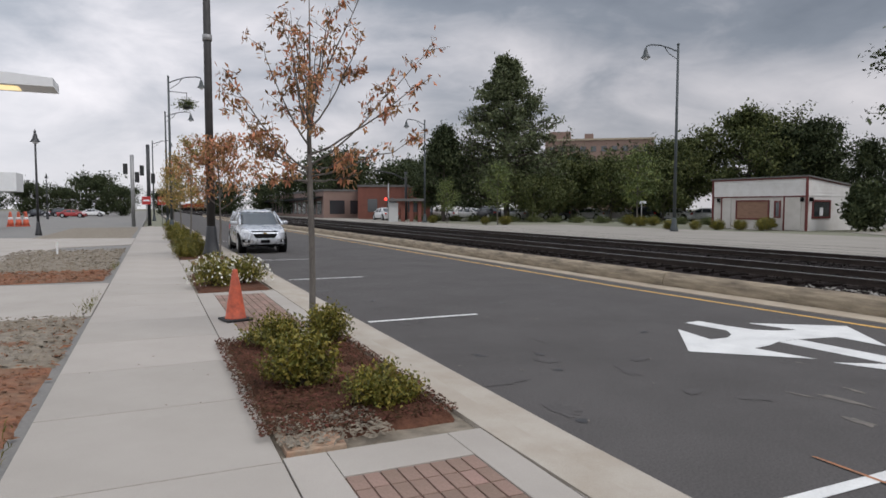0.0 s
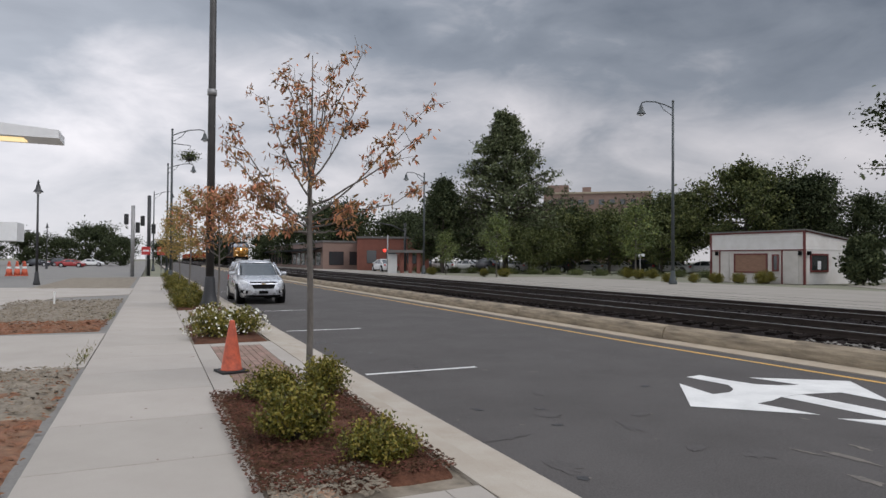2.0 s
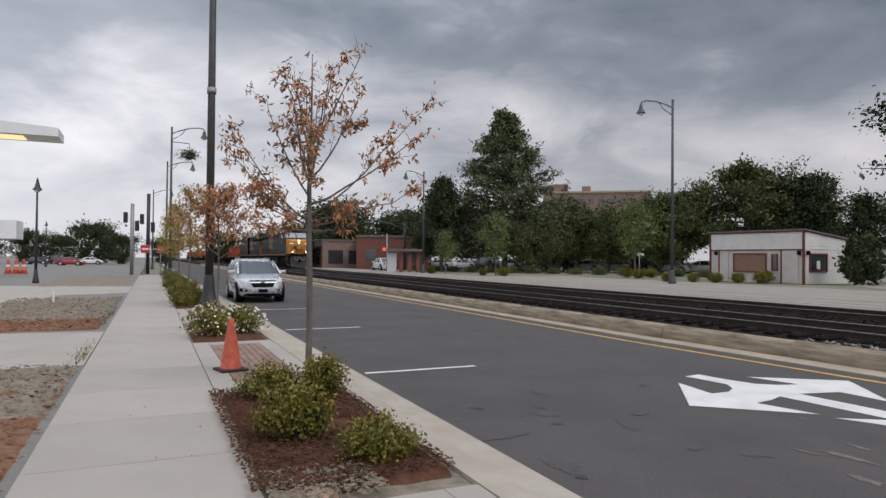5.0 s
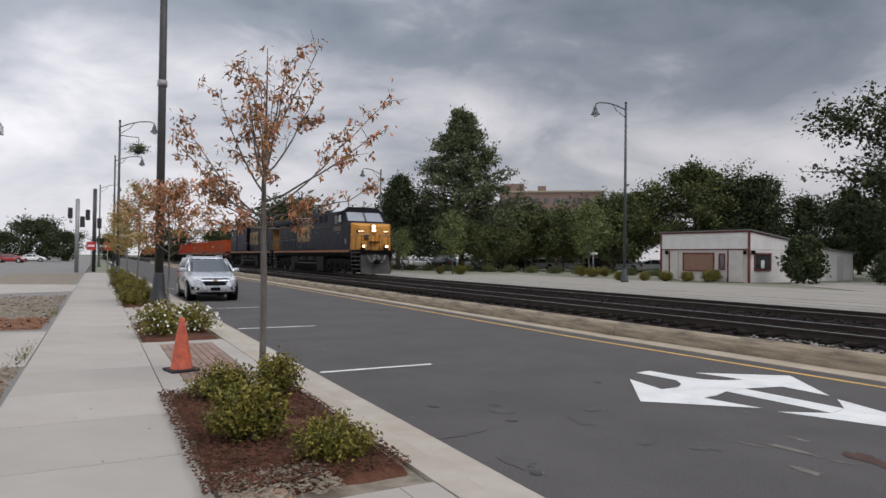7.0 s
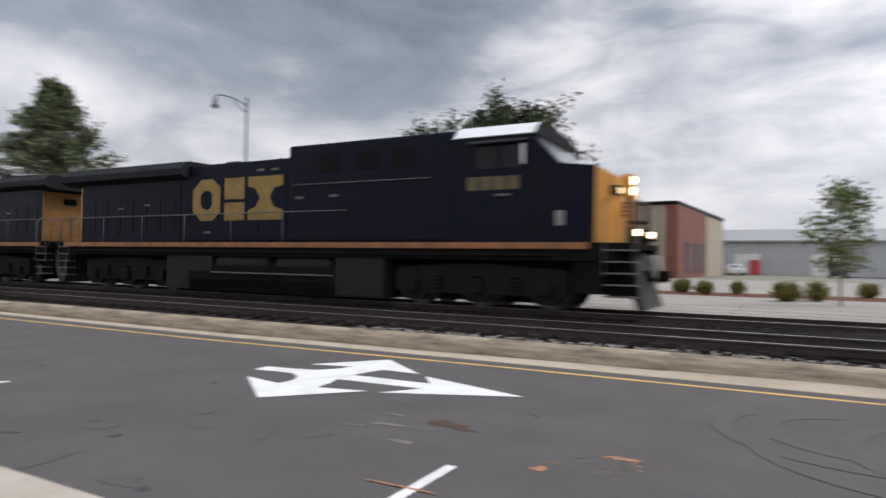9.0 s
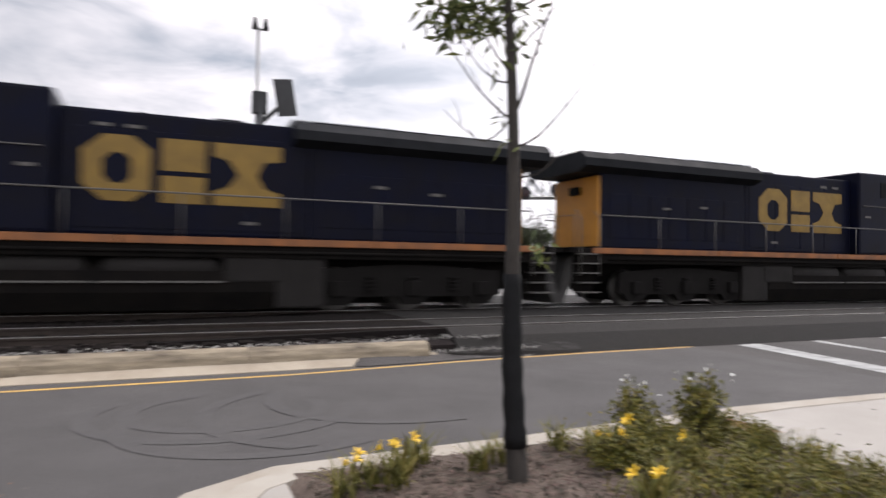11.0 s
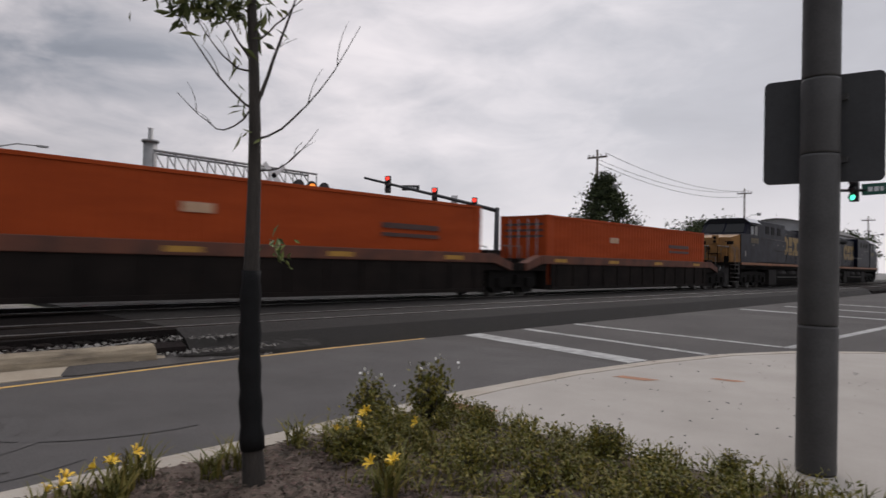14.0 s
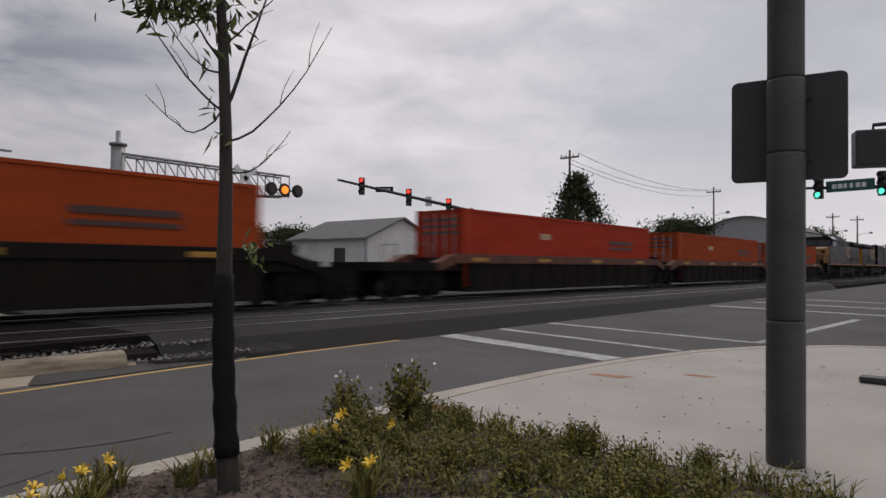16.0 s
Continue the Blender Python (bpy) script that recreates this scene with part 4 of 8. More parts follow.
    for k, (x, y, dx, dy, m, zz) in enumerate(((4.85, -5.35, 0.5, 0.16, "orange_paint", 0.0015), (4.35, -8.6, 0.3, 0.14, "orange_paint", 0.0015), (3.4, -9.5, 0.22, 0.1, "orange_paint", 0.0015))):
        ob = flat("survey_mark", [(x - dx, y - dy), (x + dx * 0.8, y - dy * 0.4), (x + dx, y + dy), (x - dx * 0.6, y + dy * 0.7)], m, "sprayed orange survey mark on the pavement")
        ob.location.z = zz - ROAD_Z - 0.004


def build_tracks():
    bed = prism(B(), [(10.58, -0.28), (10.58, 0.1), (10.75, 0.16), (11.0, 0.2), (13.6, 0.22), (14.25, 0.17), (14.9, 0.22), (17.18, 0.22), (17.18, -0.28)], "y", -4.9, 420)
    single("ballast_bed", bed, "ballast", "black oily ballast under both tracks", "ballast", kind="structure")
    ramp = prism(B(), [(-5.0, 0.0), (-5.0, 0.325), (-3.4, 0.31), (0.5, 0.22), (0.5, 0.0)], "x", 11.18, 17.1)
    single("ballast_ramp", ramp, "ballast", "dark ballast heaped up to the level crossing", "ballast", kind="structure")
    rng = np.random.default_rng(4)
    n = 15000
    c = np.stack([rng.uniform(10.8, 17.2, n), -4.8 + 45 * rng.uniform(0, 1, n) ** 1.6, np.full(n, 0.205) + rng.uniform(0, 0.03, n)], 1)
    d = rng.normal(size=(n, 4, 3))
    d /= np.linalg.norm(d, axis=2, keepdims=True)
    v = (c[:, None] + d * rng.uniform(0.02, 0.05, (n, 1, 1))).reshape(-1, 3)
    i = np.arange(n)[:, None] * 4
    f = np.concatenate([i + q for q in ([0, 1, 2], [0, 2, 3], [0, 3, 1], [1, 3, 2])], 0)
    tagged(new("ballast_stones", soup("ballast_stones", v, f, "ballast")), "loose dark ballast stones between the rails", "ballast", kind="stuff")
    me = mesh_of("sleeper", box(B(), -1.3, 1.3, -0.115, 0.115, -0.12, 0.0, 0.012), "tie")
    for k, x in enumerate((NEAR_TRACK, FAR_TRACK)):
        track = thing("railway_track", "straight railway track on dark timber sleepers", "railway track", kind="structure")
        for s in (-0.753, 0.753):
            prof = [(-0.07, 0.2), (0.07, 0.2), (0.07, 0.215), (0.012, 0.23), (0.012, 0.31), (0.036, 0.32), (0.036, 0.352), (-0.036, 0.352), (-0.036, 0.32), (-0.012, 0.31), (-0.012, 0.23), (-0.07, 0.215)]
            r = part("rail", prism(B(), [(x + s + a, b) for a, b in prof], "y", -420, 420), "railside", track, "rust-brown rail with a bright worn top")
            part("rail_head", box(B(), x + s - 0.034, x + s + 0.034, -420, 420, 0.3525, 0.3565), "rail", r, "bright worn running surface")
        for j in range(125):
            piece("sleeper", me, track, pose(x + rng.uniform(-0.03, 0.03), -4.5 + 0.53 * j, 0.232 + rng.uniform(-0.006, 0.006), 0, 0, rng.uniform(-1, 1)))
    deck = prism(B(), [(10.5, -0.29), (10.5, -0.142), (10.85, 0.2), (11.2, 0.335), (18.6, 0.335), (24.0, 0.2), (24.0, -0.29)], "y", -60, -5.0)
    single("crossing_deck", deck, "asphalt_dark", "dark asphalt of the level crossing", "road", kind="structure")
    patch = B()
    rows = []
    for i in range(17):
        row = []
        for j in range(29):
            u, v = i / 16, j / 28
            wob = 0.06 * noise.noise(Vector((v * 9, 1.7, 0)))
            x, y = 10.42 + wob + u * (0.93 - wob), -7.6 + 3.35 * v
            h = (-0.13 + 0.465 * u ** 0.8) * (1 - v * 0.5) + 0.05 * noise.noise(Vector((x * 4, y * 4, 3))) * math.sin(math.pi * u)
            h += 0.03 * noise.noise(Vector((x * 13, y * 13, 5))) * math.sin(math.pi * u)
            row.append(patch.verts.new((x, y, -0.16 if i == 0 else min(h, 0.33))))
        rows.append(row)
    for r0, r1 in zip(rows, rows[1:]):
        for j in range(28):
            patch.faces.new((r0[j], r1[j], r1[j + 1], r0[j + 1]))
    rim = [r[28] for r in rows]
    foot = [patch.verts.new((w.co.x, w.co.y, -0.28)) for w in rim]
    for k in range(16):
        patch.faces.new((rim[k], rim[k + 1], foot[k + 1], foot[k]))
    bmesh.ops.recalc_face_normals(patch, faces=patch.faces)
    single("asphalt_patch", patch, "asphalt_dark", "crumbled dark asphalt ramp at the kerb's end", "road", kind="structure")
    bed2 = prism(B(), [(10.57, -0.28), (10.57, 0.1), (11.0, 0.2), (17.5, 0.2), (18.5, -0.28)], "y", -420, -60.1)
    single("ballast_bed", bed2, "ballast", "dark ballast beyond the crossing", "ballast", kind="structure")


build_ground()
build_kerbs()
build_pavements()
build_soils()
build_marks()
build_tracks()


# ---- the train ----
def bogie(parent, y, axles, r=0.5, wide=1.08):
    """A truck with its wheels, centred at y, on a railway vehicle."""
    length = axles[-1] - axles[0]
    for s in (-1, 1):
        bm = B()
        prof = [(y + axles[0] - 0.6, 0.42), (y + axles[0] - 0.55, 1.02), (y - 0.5, 1.14), (y + 0.5, 1.14), (y + axles[-1] + 0.55, 1.02), (y + axles[-1] + 0.6, 0.42)]
        for a in axles[::-1]:
            prof += [(y + a + 0.42, 0.36), (y + a + 0.26, 0.16), (y + a - 0.26, 0.16), (y + a - 0.42, 0.36)]
        prism(bm, prof, "x", s * wide, s * (wide + 0.16))
        for a in axles:
            box(bm, min(s * (wide + 0.14), s * (wide + 0.3)), max(s * (wide + 0.14), s * (wide + 0.3)), y + a - 0.16, y + a + 0.16, 0.38, 0.74, 0.03)
        for q in np.linspace(axles[0] + 0.8, axles[-1] - 0.8, 3 if length > 2.5 else 1):
            for dz in range(4):
                tube(bm, [(s * (wide + 0.2), y + q, 0.5 + dz * 0.1), (s * (wide + 0.2), y + q, 0.56 + dz * 0.1)], 0.11, 8)
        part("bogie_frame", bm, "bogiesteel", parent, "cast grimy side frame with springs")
    # dark block added between the wheels to stop the view through beneath
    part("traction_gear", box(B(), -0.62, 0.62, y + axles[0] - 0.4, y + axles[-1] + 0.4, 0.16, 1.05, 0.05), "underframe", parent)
    for a in axles:
        for s in (-1, 1):
            bm = B()
            tube(bm, [(s * 0.69, y + a, r), (s * 0.72, y + a, r), (s * 0.73, y + a, r), (s * 0.84, y + a, r)], [r + 0.03, r + 0.03, r, r - 0.01], 24)
            tube(bm, [(s * 0.82, y + a, r), (s * 1.05, y + a, r)], [0.2, 0.14], 12)
            part("wheel", bm, "wheel", parent, "worn steel wheel")
        part("axle", tube(B(), [(-0.7, y + a, r), (0.7, y + a, r)], 0.09, 8), "underframe", parent)


def locomotive(label):
    lo = thing("locomotive", label, "locomotive", "locomotives of the train")
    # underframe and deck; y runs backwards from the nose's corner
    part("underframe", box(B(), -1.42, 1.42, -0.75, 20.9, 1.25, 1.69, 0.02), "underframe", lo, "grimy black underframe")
    for s in (-1, 1):
        for y0, y1 in ((-0.1, 4.9), (4.93, 10.4), (10.43, 15.9), (15.93, 20.6)):
            part("sill_stripe", box(B(), min(s * 1.43, s * 1.5), max(s * 1.43, s * 1.5), y0, y1, 1.535, 1.695, 0.008), "stripe", lo, "faded orange stripe along the sill")
        part("piping", tube(B(), [(s * 1.44, 0.8, 1.38), (s * 1.44, 20, 1.38)], 0.04, 6), "underframe", lo)
    # nose
    bm = B()
    lower = [(-1.47, -0.24), (-1.0, -0.72), (1.0, -0.72), (1.47, -0.24)]
    v0, v1 = [bm.verts.new((x, y, 1.7)) for x, y in lower], [bm.verts.new((x * 0.97, y if y > -0.5 else -0.62, 3.5 if y > -0.5 else 3.3)) for x, y in lower]
    for i in range(4):
        bm.faces.new((v0[i], v0[(i + 1) % 4], v1[(i + 1) % 4], v1[i]))
    bm.faces.new(v1[::-1])
    bm.faces.new(v0)
    bmesh.ops.recalc_face_normals(bm, faces=bm.faces)
    part("nose", bm, "locoyellow", lo, "yellow nose with chamfered corners")
    part("nose_door", box(B(), 0.15, 0.75, -0.74, -0.68, 1.8, 3.0, 0.02), "locoyellow", lo)
    part("headlight_housing", box(B(), -0.2, 0.2, -0.79, -0.55, 2.86, 3.44, 0.04), "locoyellow", lo)
    for z in (3.02, 3.28):
        part("headlight", tube(B(), [(0, -0.77, z), (0, -0.81, z)], 0.095, 14), "headlamp", lo, "lit round headlight")
    for s in (-1, 1):
        part("ditch_light", tube(B(), [(s * 0.82, -1.02, 1.95), (s * 0.82, -1.13, 1.95)], 0.075, 14), "ditchlamp", lo, "lit ditch light")
        part("ditch_bracket", box(B(), min(s * 0.68, s * 0.96), max(s * 0.68, s * 0.96), -1.02, -0.86, 1.69, 2.09, 0.02), "trim", lo)
        nbd = part("number_board", box(B(), min(s * 0.62, s * 1.12), max(s * 0.62, s * 1.12), -0.70, -0.5, 2.84, 3.06, 0.015), "trim", lo, "dark number board with lit digits")
        bm = B()
        for k in range(4):
            box(bm, s * 0.87 - 0.2 + k * 0.105, s * 0.87 - 0.2 + k * 0.105 + 0.075, -0.708, -0.70, 2.88, 3.02)
        part("digit_bars", bm, "boardlamp", nbd)
        part("nose_rail", tube(B(), [(s * 0.95, -1.0, 1.7), (s * 0.95, -1.0, 2.66), (s * 0.3, -1.04, 2.72), (s * 0.3, -1.04, 1.7)], 0.026, 6), "trim", lo)
        part("rail_cap", tube(B(), [(s * 0.97, -1.0, 2.68), (s * 0.28, -1.04, 2.74)], 0.03, 6), "palehose", lo, "pale worn rail")
        part("nose_grille", bm_grille(s * 0.15), "trim", lo)
        part("festoon_hose", tube(B(), [(s * 0.1, -1.3, 1.42), (s * 0.2, -1.38, 1.02), (s * 0.34, -1.4, 0.86), (s * 0.5, -1.38, 1.05), (s * 0.62, -1.3, 1.4)], 0.03, 6), "palehose", lo, "pale looped brake hose")
    part("nose_step", box(B(), -0.35, 0.35, -1.1, -0.72, 2.2, 2.26, 0.01), "trim", lo)
    # cab
    prof = [(-0.25, 1.7), (-0.25, 3.5), (0.62, 3.6), (1.32, 4.36), (3.5, 4.36), (3.5, 1.7)]
    part("cab", prism(B(), prof, "x", -1.49, 1.49), "navy", lo, "navy blue cab")
    part("cab_roof", prism(B(), [(-1.5, 4.36), (-1.12, 4.68), (1.12, 4.68), (1.5, 4.36)], "y", 1.25, 3.55), "greyloco", lo)
    for s in (-1, 1):
        bm = B()
        q = [bm.verts.new(p) for p in ((s * 1.5, 1.28, 4.372), (s * 1.5, 3.5, 4.372), (s * 1.13, 3.5, 4.688), (s * 1.13, 1.28, 4.688))]
        w = [bm.verts.new(v.co + Vector((s * 0.02, 0, 0.02))) for v in q]
        bm.faces.new(w), bm.faces.new(q[::-1])
        for i in range(4):
            bm.faces.new((q[i], q[(i + 1) % 4], w[(i + 1) % 4], w[i]))
        bmesh.ops.recalc_face_normals(bm, faces=bm.faces)
        # thin white panel: sky sheen on the roof's slope, put into colour
        part("roof_panel", bm, "pale_and_sheen", lo, "sloping cab roof panel in the white of the sky's sheen")
        win = part("cab_window", box(B(), min(s * 1.485, s * 1.5), max(s * 1.485, s * 1.5), 1.55, 2.85, 3.55, 4.2, 0.006), "cabglass", lo, "dark cab side window")
        part("window_divider", box(B(), min(s * 1.49, s * 1.52), max(s * 1.49, s * 1.52), 2.15, 2.23, 3.55, 4.2), "navy", win)
        part("sunshade", prism(B(), [(s * 1.49, 4.26), (s * 1.72, 4.16), (s * 1.72, 4.19), (s * 1.49, 4.3)], "y", 1.4, 3.0), "greyloco", lo)
        part("wind_deflector", box(B(), min(s * 1.5, s * 1.66), max(s * 1.5, s * 1.66), 1.5, 1.54, 3.62, 4.12, 0.008), "pale_and_sheen", lo, "pale wind deflector beside the window")
        part("notice_plate", box(B(), min(s * 1.486, s * 1.5), max(s * 1.486, s * 1.5), 0.5, 0.7, 2.1, 2.46, 0.006), "palehose", lo, "small pale notice plate")
        bm = B()
        for k in range(4):
            y = 1.66 + k * 0.37
            box(bm, min(s * 1.486, s * 1.496), max(s * 1.486, s * 1.496), y, y + 0.31, 3.02, 3.36)
        part("cab_number", bm, "numberpaint", lo, "faded yellow painted number bars")
        for y0, y1, z in ((1.9, 2.3, 2.86),):
            part("stencil_bar", box(B(), min(s * 1.488, s * 1.496), max(s * 1.488, s * 1.496), y0, y1, z, z + 0.055), "handrail", lo, "small pale stencilled bar")
    for x0, x1 in ((-1.3, -0.06), (0.06, 1.3)):
        bm = B()
        d = Vector((0, 0.70, 0.76)).normalized()
        nrm = Vector((0, -0.76, 0.70)).normalized() * 0.02
        p = Vector((0, 0.66, 3.643))
        q = [bm.verts.new(Vector((x, 0, 0)) + p + d * t + nrm) for x, t in ((x0, 0.04), (x1, 0.04), (x1 * 0.94, 0.9), (x0 * 0.94, 0.9))]
        w = [bm.verts.new(v.co - nrm * 1.5) for v in q]
        bm.faces.new(q), bm.faces.new(w[::-1])
        for i in range(4):
            bm.faces.new((q[i], q[(i + 1) % 4], w[(i + 1) % 4], w[i]))
        bmesh.ops.recalc_face_normals(bm, faces=bm.faces)
        part("windshield", bm, "windshield", lo, "sloping windshield pane reflecting the sky")
    # hoods
    part("front_hood", box(B(), -1.44, 1.44, 3.52, 9.2, 1.7, 4.62, 0.08), "navy", lo, "tall navy equipment hood")
    part("engine_hood", box(B(), -1.12, 1.12, 9.2, 14.4, 1.7, 4.34, 0.07), "navy", lo, "navy engine hood")
    part("radiator_hood", box(B(), -1.12, 1.12, 14.4, 20.1, 1.7, 4.2, 0.05), "navy", lo, "navy radiator hood")
    wing = prism(B(), [(-1.5, 4.0), (-1.5, 4.22), (-1.25, 4.44), (1.25, 4.44), (1.5, 4.22), (1.5, 4.0), (1.12, 3.86), (-1.12, 3.86)], "y", 14.0, 20.9)
    part("radiator_wing", wing, "greyloco", lo, "overhanging radiator wing")
    part("radiator_grille", box(B(), -1.15, 1.15, 14.5, 19.6, 4.44, 4.5, 0.02), "greyloco", lo)
    part("end_panel", box(B(), -1.1, 1.1, 20.1, 20.16, 1.75, 3.8, 0.01), "locoyellow", lo, "yellow rear end panel")
    part("rear_headlight", box(B(), -0.25, 0.25, 20.14, 20.25, 3.3, 3.55, 0.03), "trim", lo)
    part("exhaust_outlet", box(B(), -0.5, 0.5, 12.3, 12.95, 4.33, 4.5, 0.04), "greyloco", lo)
    part("horn_bracket", box(B(), -0.1, 0.1, 10.85, 11.0, 4.32, 4.42), "trim", lo)
    for x in (-0.2, 0.0, 0.2):
        part("horn", tube(B(), [(x, 10.65, 4.45), (x, 11.2, 4.45)], [0.09, 0.03], 8), "trim", lo)
    part("radiator_lid", box(B(), -1.05, 1.05, 14.0, 16.6, 4.5, 4.545, 0.01), "pale_and_sheen", lo, "pale strip on the radiator top")
    for s in (-1, 1):
        for y in (4.7, 5.9, 7.3):
            part("hood_vent", box(B(), min(s * 1.43, s * 1.455), max(s * 1.43, s * 1.455), y, y + 0.75, 3.75, 4.3, 0.01), "trim", lo, "dark louvred intake opening")
        for k in range(7):
            part("hood_door", box(B(), min(s * 1.11, s * 1.135), max(s * 1.11, s * 1.135), 14.7 + k * 0.75, 15.3 + k * 0.75, 2.0, 3.3, 0.01), "navy", lo)
        for k in range(4):
            part("hood_door", box(B(), min(s * 1.11, s * 1.135), max(s * 1.11, s * 1.135), 9.5 + k * 1.2, 10.6 + k * 1.2, 1.85, 3.95, 0.01), "navy", lo)
        for y0, z in ((9.9, 3.98), (10.5, 3.98), (12.9, 2.0), (8.6, 3.0), (7.3, 3.02), (16, 3.0), (17.5, 2.9)):
            part("stencil_bar", box(B(), min(s * 1.1, s * 1.46 if y0 < 9 else s * 1.15), max(s * 1.1, s * 1.46 if y0 < 9 else s * 1.15), y0, y0 + 0.3, z, z + 0.07), "handrail", lo, "small pale stencilled bar")
        # three plain yellow blocks of the hood's mark
        xa, xb = min(s * 1.136, s * 1.145), max(s * 1.136, s * 1.145)
        def shape(pts):
            return prism(B(), [(13.77 - a * 4.1, 2.42 + b * 1.4) for a, b in (pts if s < 0 else [(1 - a, b) for a, b in pts])], "x", xa, xb)
        ring = [(0.0, 0.25), (0.1, 0.0), (0.23, 0.0), (0.32, 0.2), (0.32, 0.8), (0.23, 1.0), (0.1, 1.0), (0.0, 0.75)]
        hole = [(0.16 + (a - 0.16) * 0.42, 0.5 + (b - 0.5) * 0.46) for a, b in ring]
        bm = B()
        loops = []
        for q in (ring, hole):
            for x in (xa, xb):
                loops.append([bm.verts.new((x, 13.77 - (a if s < 0 else 1 - a) * 4.1, 2.42 + b * 1.4)) for a, b in q])
        for p, q in ((0, 2), (1, 3), (0, 1), (2, 3)):
            for i in range(8):
                bm.faces.new((loops[p][i], loops[p][(i + 1) % 8], loops[q][(i + 1) % 8], loops[q][i]))
        bmesh.ops.recalc_face_normals(bm, faces=bm.faces)
        part("mark_ring", bm, "markyellow", lo, "faded yellow plain ring")
        for z0, z1 in ((0.0, 0.42), (0.5, 1.0)):
            part("mark_block", shape([(0.37, z0), (0.59, z0), (0.59, z1), (0.37, z1)]), "markyellow", lo, "faded yellow plain block")
        part("mark_block", shape([(0.63, 0.0), (0.99, 0.0), (0.99, 0.22), (0.9, 0.3), (0.86, 0.5), (0.9, 0.72), (0.99, 0.76), (0.99, 1.0), (0.63, 1.0), (0.63, 0.78), (0.71, 0.72), (0.76, 0.5), (0.71, 0.3), (0.63, 0.22)]), "markyellow", lo, "faded yellow plain block")
        # handrails with stanchions
        part("handrail", tube(B(), [(s * 1.45, 7.0, 2.62), (s * 1.45, 20.3, 2.62)], 0.02, 6), "handrail", lo, "pale handrail")
        for y in np.arange(9.4, 20.4, 2.2):
            part("stanchion", tube(B(), [(s * 1.45, y, 1.69), (s * 1.45, y, 2.62)], 0.018, 6), "handrail", lo)
        part("grab_rail", tube(B(), [(s * 1.47, 4.2, 3.42), (s * 1.47, 9.0, 3.42)], 0.016, 6), "handrail", lo)
        for y0, y1 in ((-1.15, -0.45), (20.35, 21.0)):
            st = part("step_well", box(B(), min(s * 1.05, s * 1.12), max(s * 1.05, s * 1.12), y0, y1, 0.45, 1.7), "underframe", lo)
            for k in range(5):
                part("step", box(B(), min(s * 1.1, s * 1.46), max(s * 1.1, s * 1.46), y0, y1, 0.42 + k * 0.27, 0.455 + k * 0.27), "handrail", st, "pale worn step edge")
            for y in (y0, y1):
                part("rail_post", tube(B(), [(s * 1.44, y, 0.9), (s * 1.44, y, 2.5), (s * 1.2, y, 2.75)], 0.02, 6), "handrail", st)
        # tanks below the frame
        for y0, y1 in ((10.1, 12.4), (7.6, 9.8)):
            part("air_tank", tube(B(), [(s * 1.12, y0, 1.02), (s * 1.12, y0 + 0.1, 1.02), (s * 1.12, y1 - 0.1, 1.02), (s * 1.12, y1, 1.02)], [0.12, 0.27, 0.27, 0.12], 14), "tank", lo, "dusty grey cylinder")
        part("equipment_box", box(B(), min(s * 0.9, s * 1.4), max(s * 0.9, s * 1.4), 12.5, 13.8, 0.72, 1.3, 0.04), "tank", lo)
    # tank bottoms reach low to keep bright ground from showing underneath
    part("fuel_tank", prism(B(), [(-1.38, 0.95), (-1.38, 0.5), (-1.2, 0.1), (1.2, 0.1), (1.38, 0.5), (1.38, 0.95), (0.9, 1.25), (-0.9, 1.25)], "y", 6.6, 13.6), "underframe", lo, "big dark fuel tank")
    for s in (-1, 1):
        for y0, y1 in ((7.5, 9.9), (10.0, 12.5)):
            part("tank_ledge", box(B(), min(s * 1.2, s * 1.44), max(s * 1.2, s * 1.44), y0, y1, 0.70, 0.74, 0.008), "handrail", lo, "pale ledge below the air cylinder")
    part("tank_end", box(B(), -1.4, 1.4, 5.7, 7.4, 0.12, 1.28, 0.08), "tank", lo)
    # box added to close the bright gap between tank and rear bogie
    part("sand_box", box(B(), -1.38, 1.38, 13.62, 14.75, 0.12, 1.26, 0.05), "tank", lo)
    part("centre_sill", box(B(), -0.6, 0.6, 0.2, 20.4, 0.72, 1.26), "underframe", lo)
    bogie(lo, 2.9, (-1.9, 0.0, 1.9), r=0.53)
    # dark box added to fill the opening between steps and front bogie
    part("deck_skirt", box(B(), -1.34, 1.34, -0.42, 0.34, 0.48, 1.26, 0.03), "underframe", lo, "dark filler box below the front deck")
    bogie(lo, 17.0, (-1.9, 0.0, 1.9), r=0.53)
    # pilots and couplers
    for y, d in ((-0.75, -1), (20.9, 1)):
        part("pilot", prism(B(), [(y, 1.6), (y + d * 0.25, 1.3), (y + d * 0.6, 0.14), (y + d * 0.4, 0.12), (y - d * 0.1, 1.2)], "x", -1.04, 1.04), "plough", lo, "dusty snow plough")
        part("coupler", box(B(), -0.13, 0.13, min(y, y + d * 0.95), max(y, y + d * 0.95), 0.78, 1.05, 0.04), "underframe", lo)
        part("deck_rail", tube(B(), [(-1.3, y + d * 0.2, 1.7), (-1.3, y + d * 0.2, 2.6), (-0.5, y + d * 0.25, 2.6), (-0.5, y + d * 0.25, 1.7)], 0.02, 6), "handrail", lo)
        part("deck_rail", tube(B(), [(1.3, y + d * 0.2, 1.7), (1.3, y + d * 0.2, 2.6), (0.5, y + d * 0.25, 2.6), (0.5, y + d * 0.25, 1.7)], 0.02, 6), "handrail", lo)
        part("end_deck", box(B(), -1.42, 1.42, min(y, y + d * 0.4), max(y, y + d * 0.4), 1.55, 1.69, 0.01), "underframe", lo)
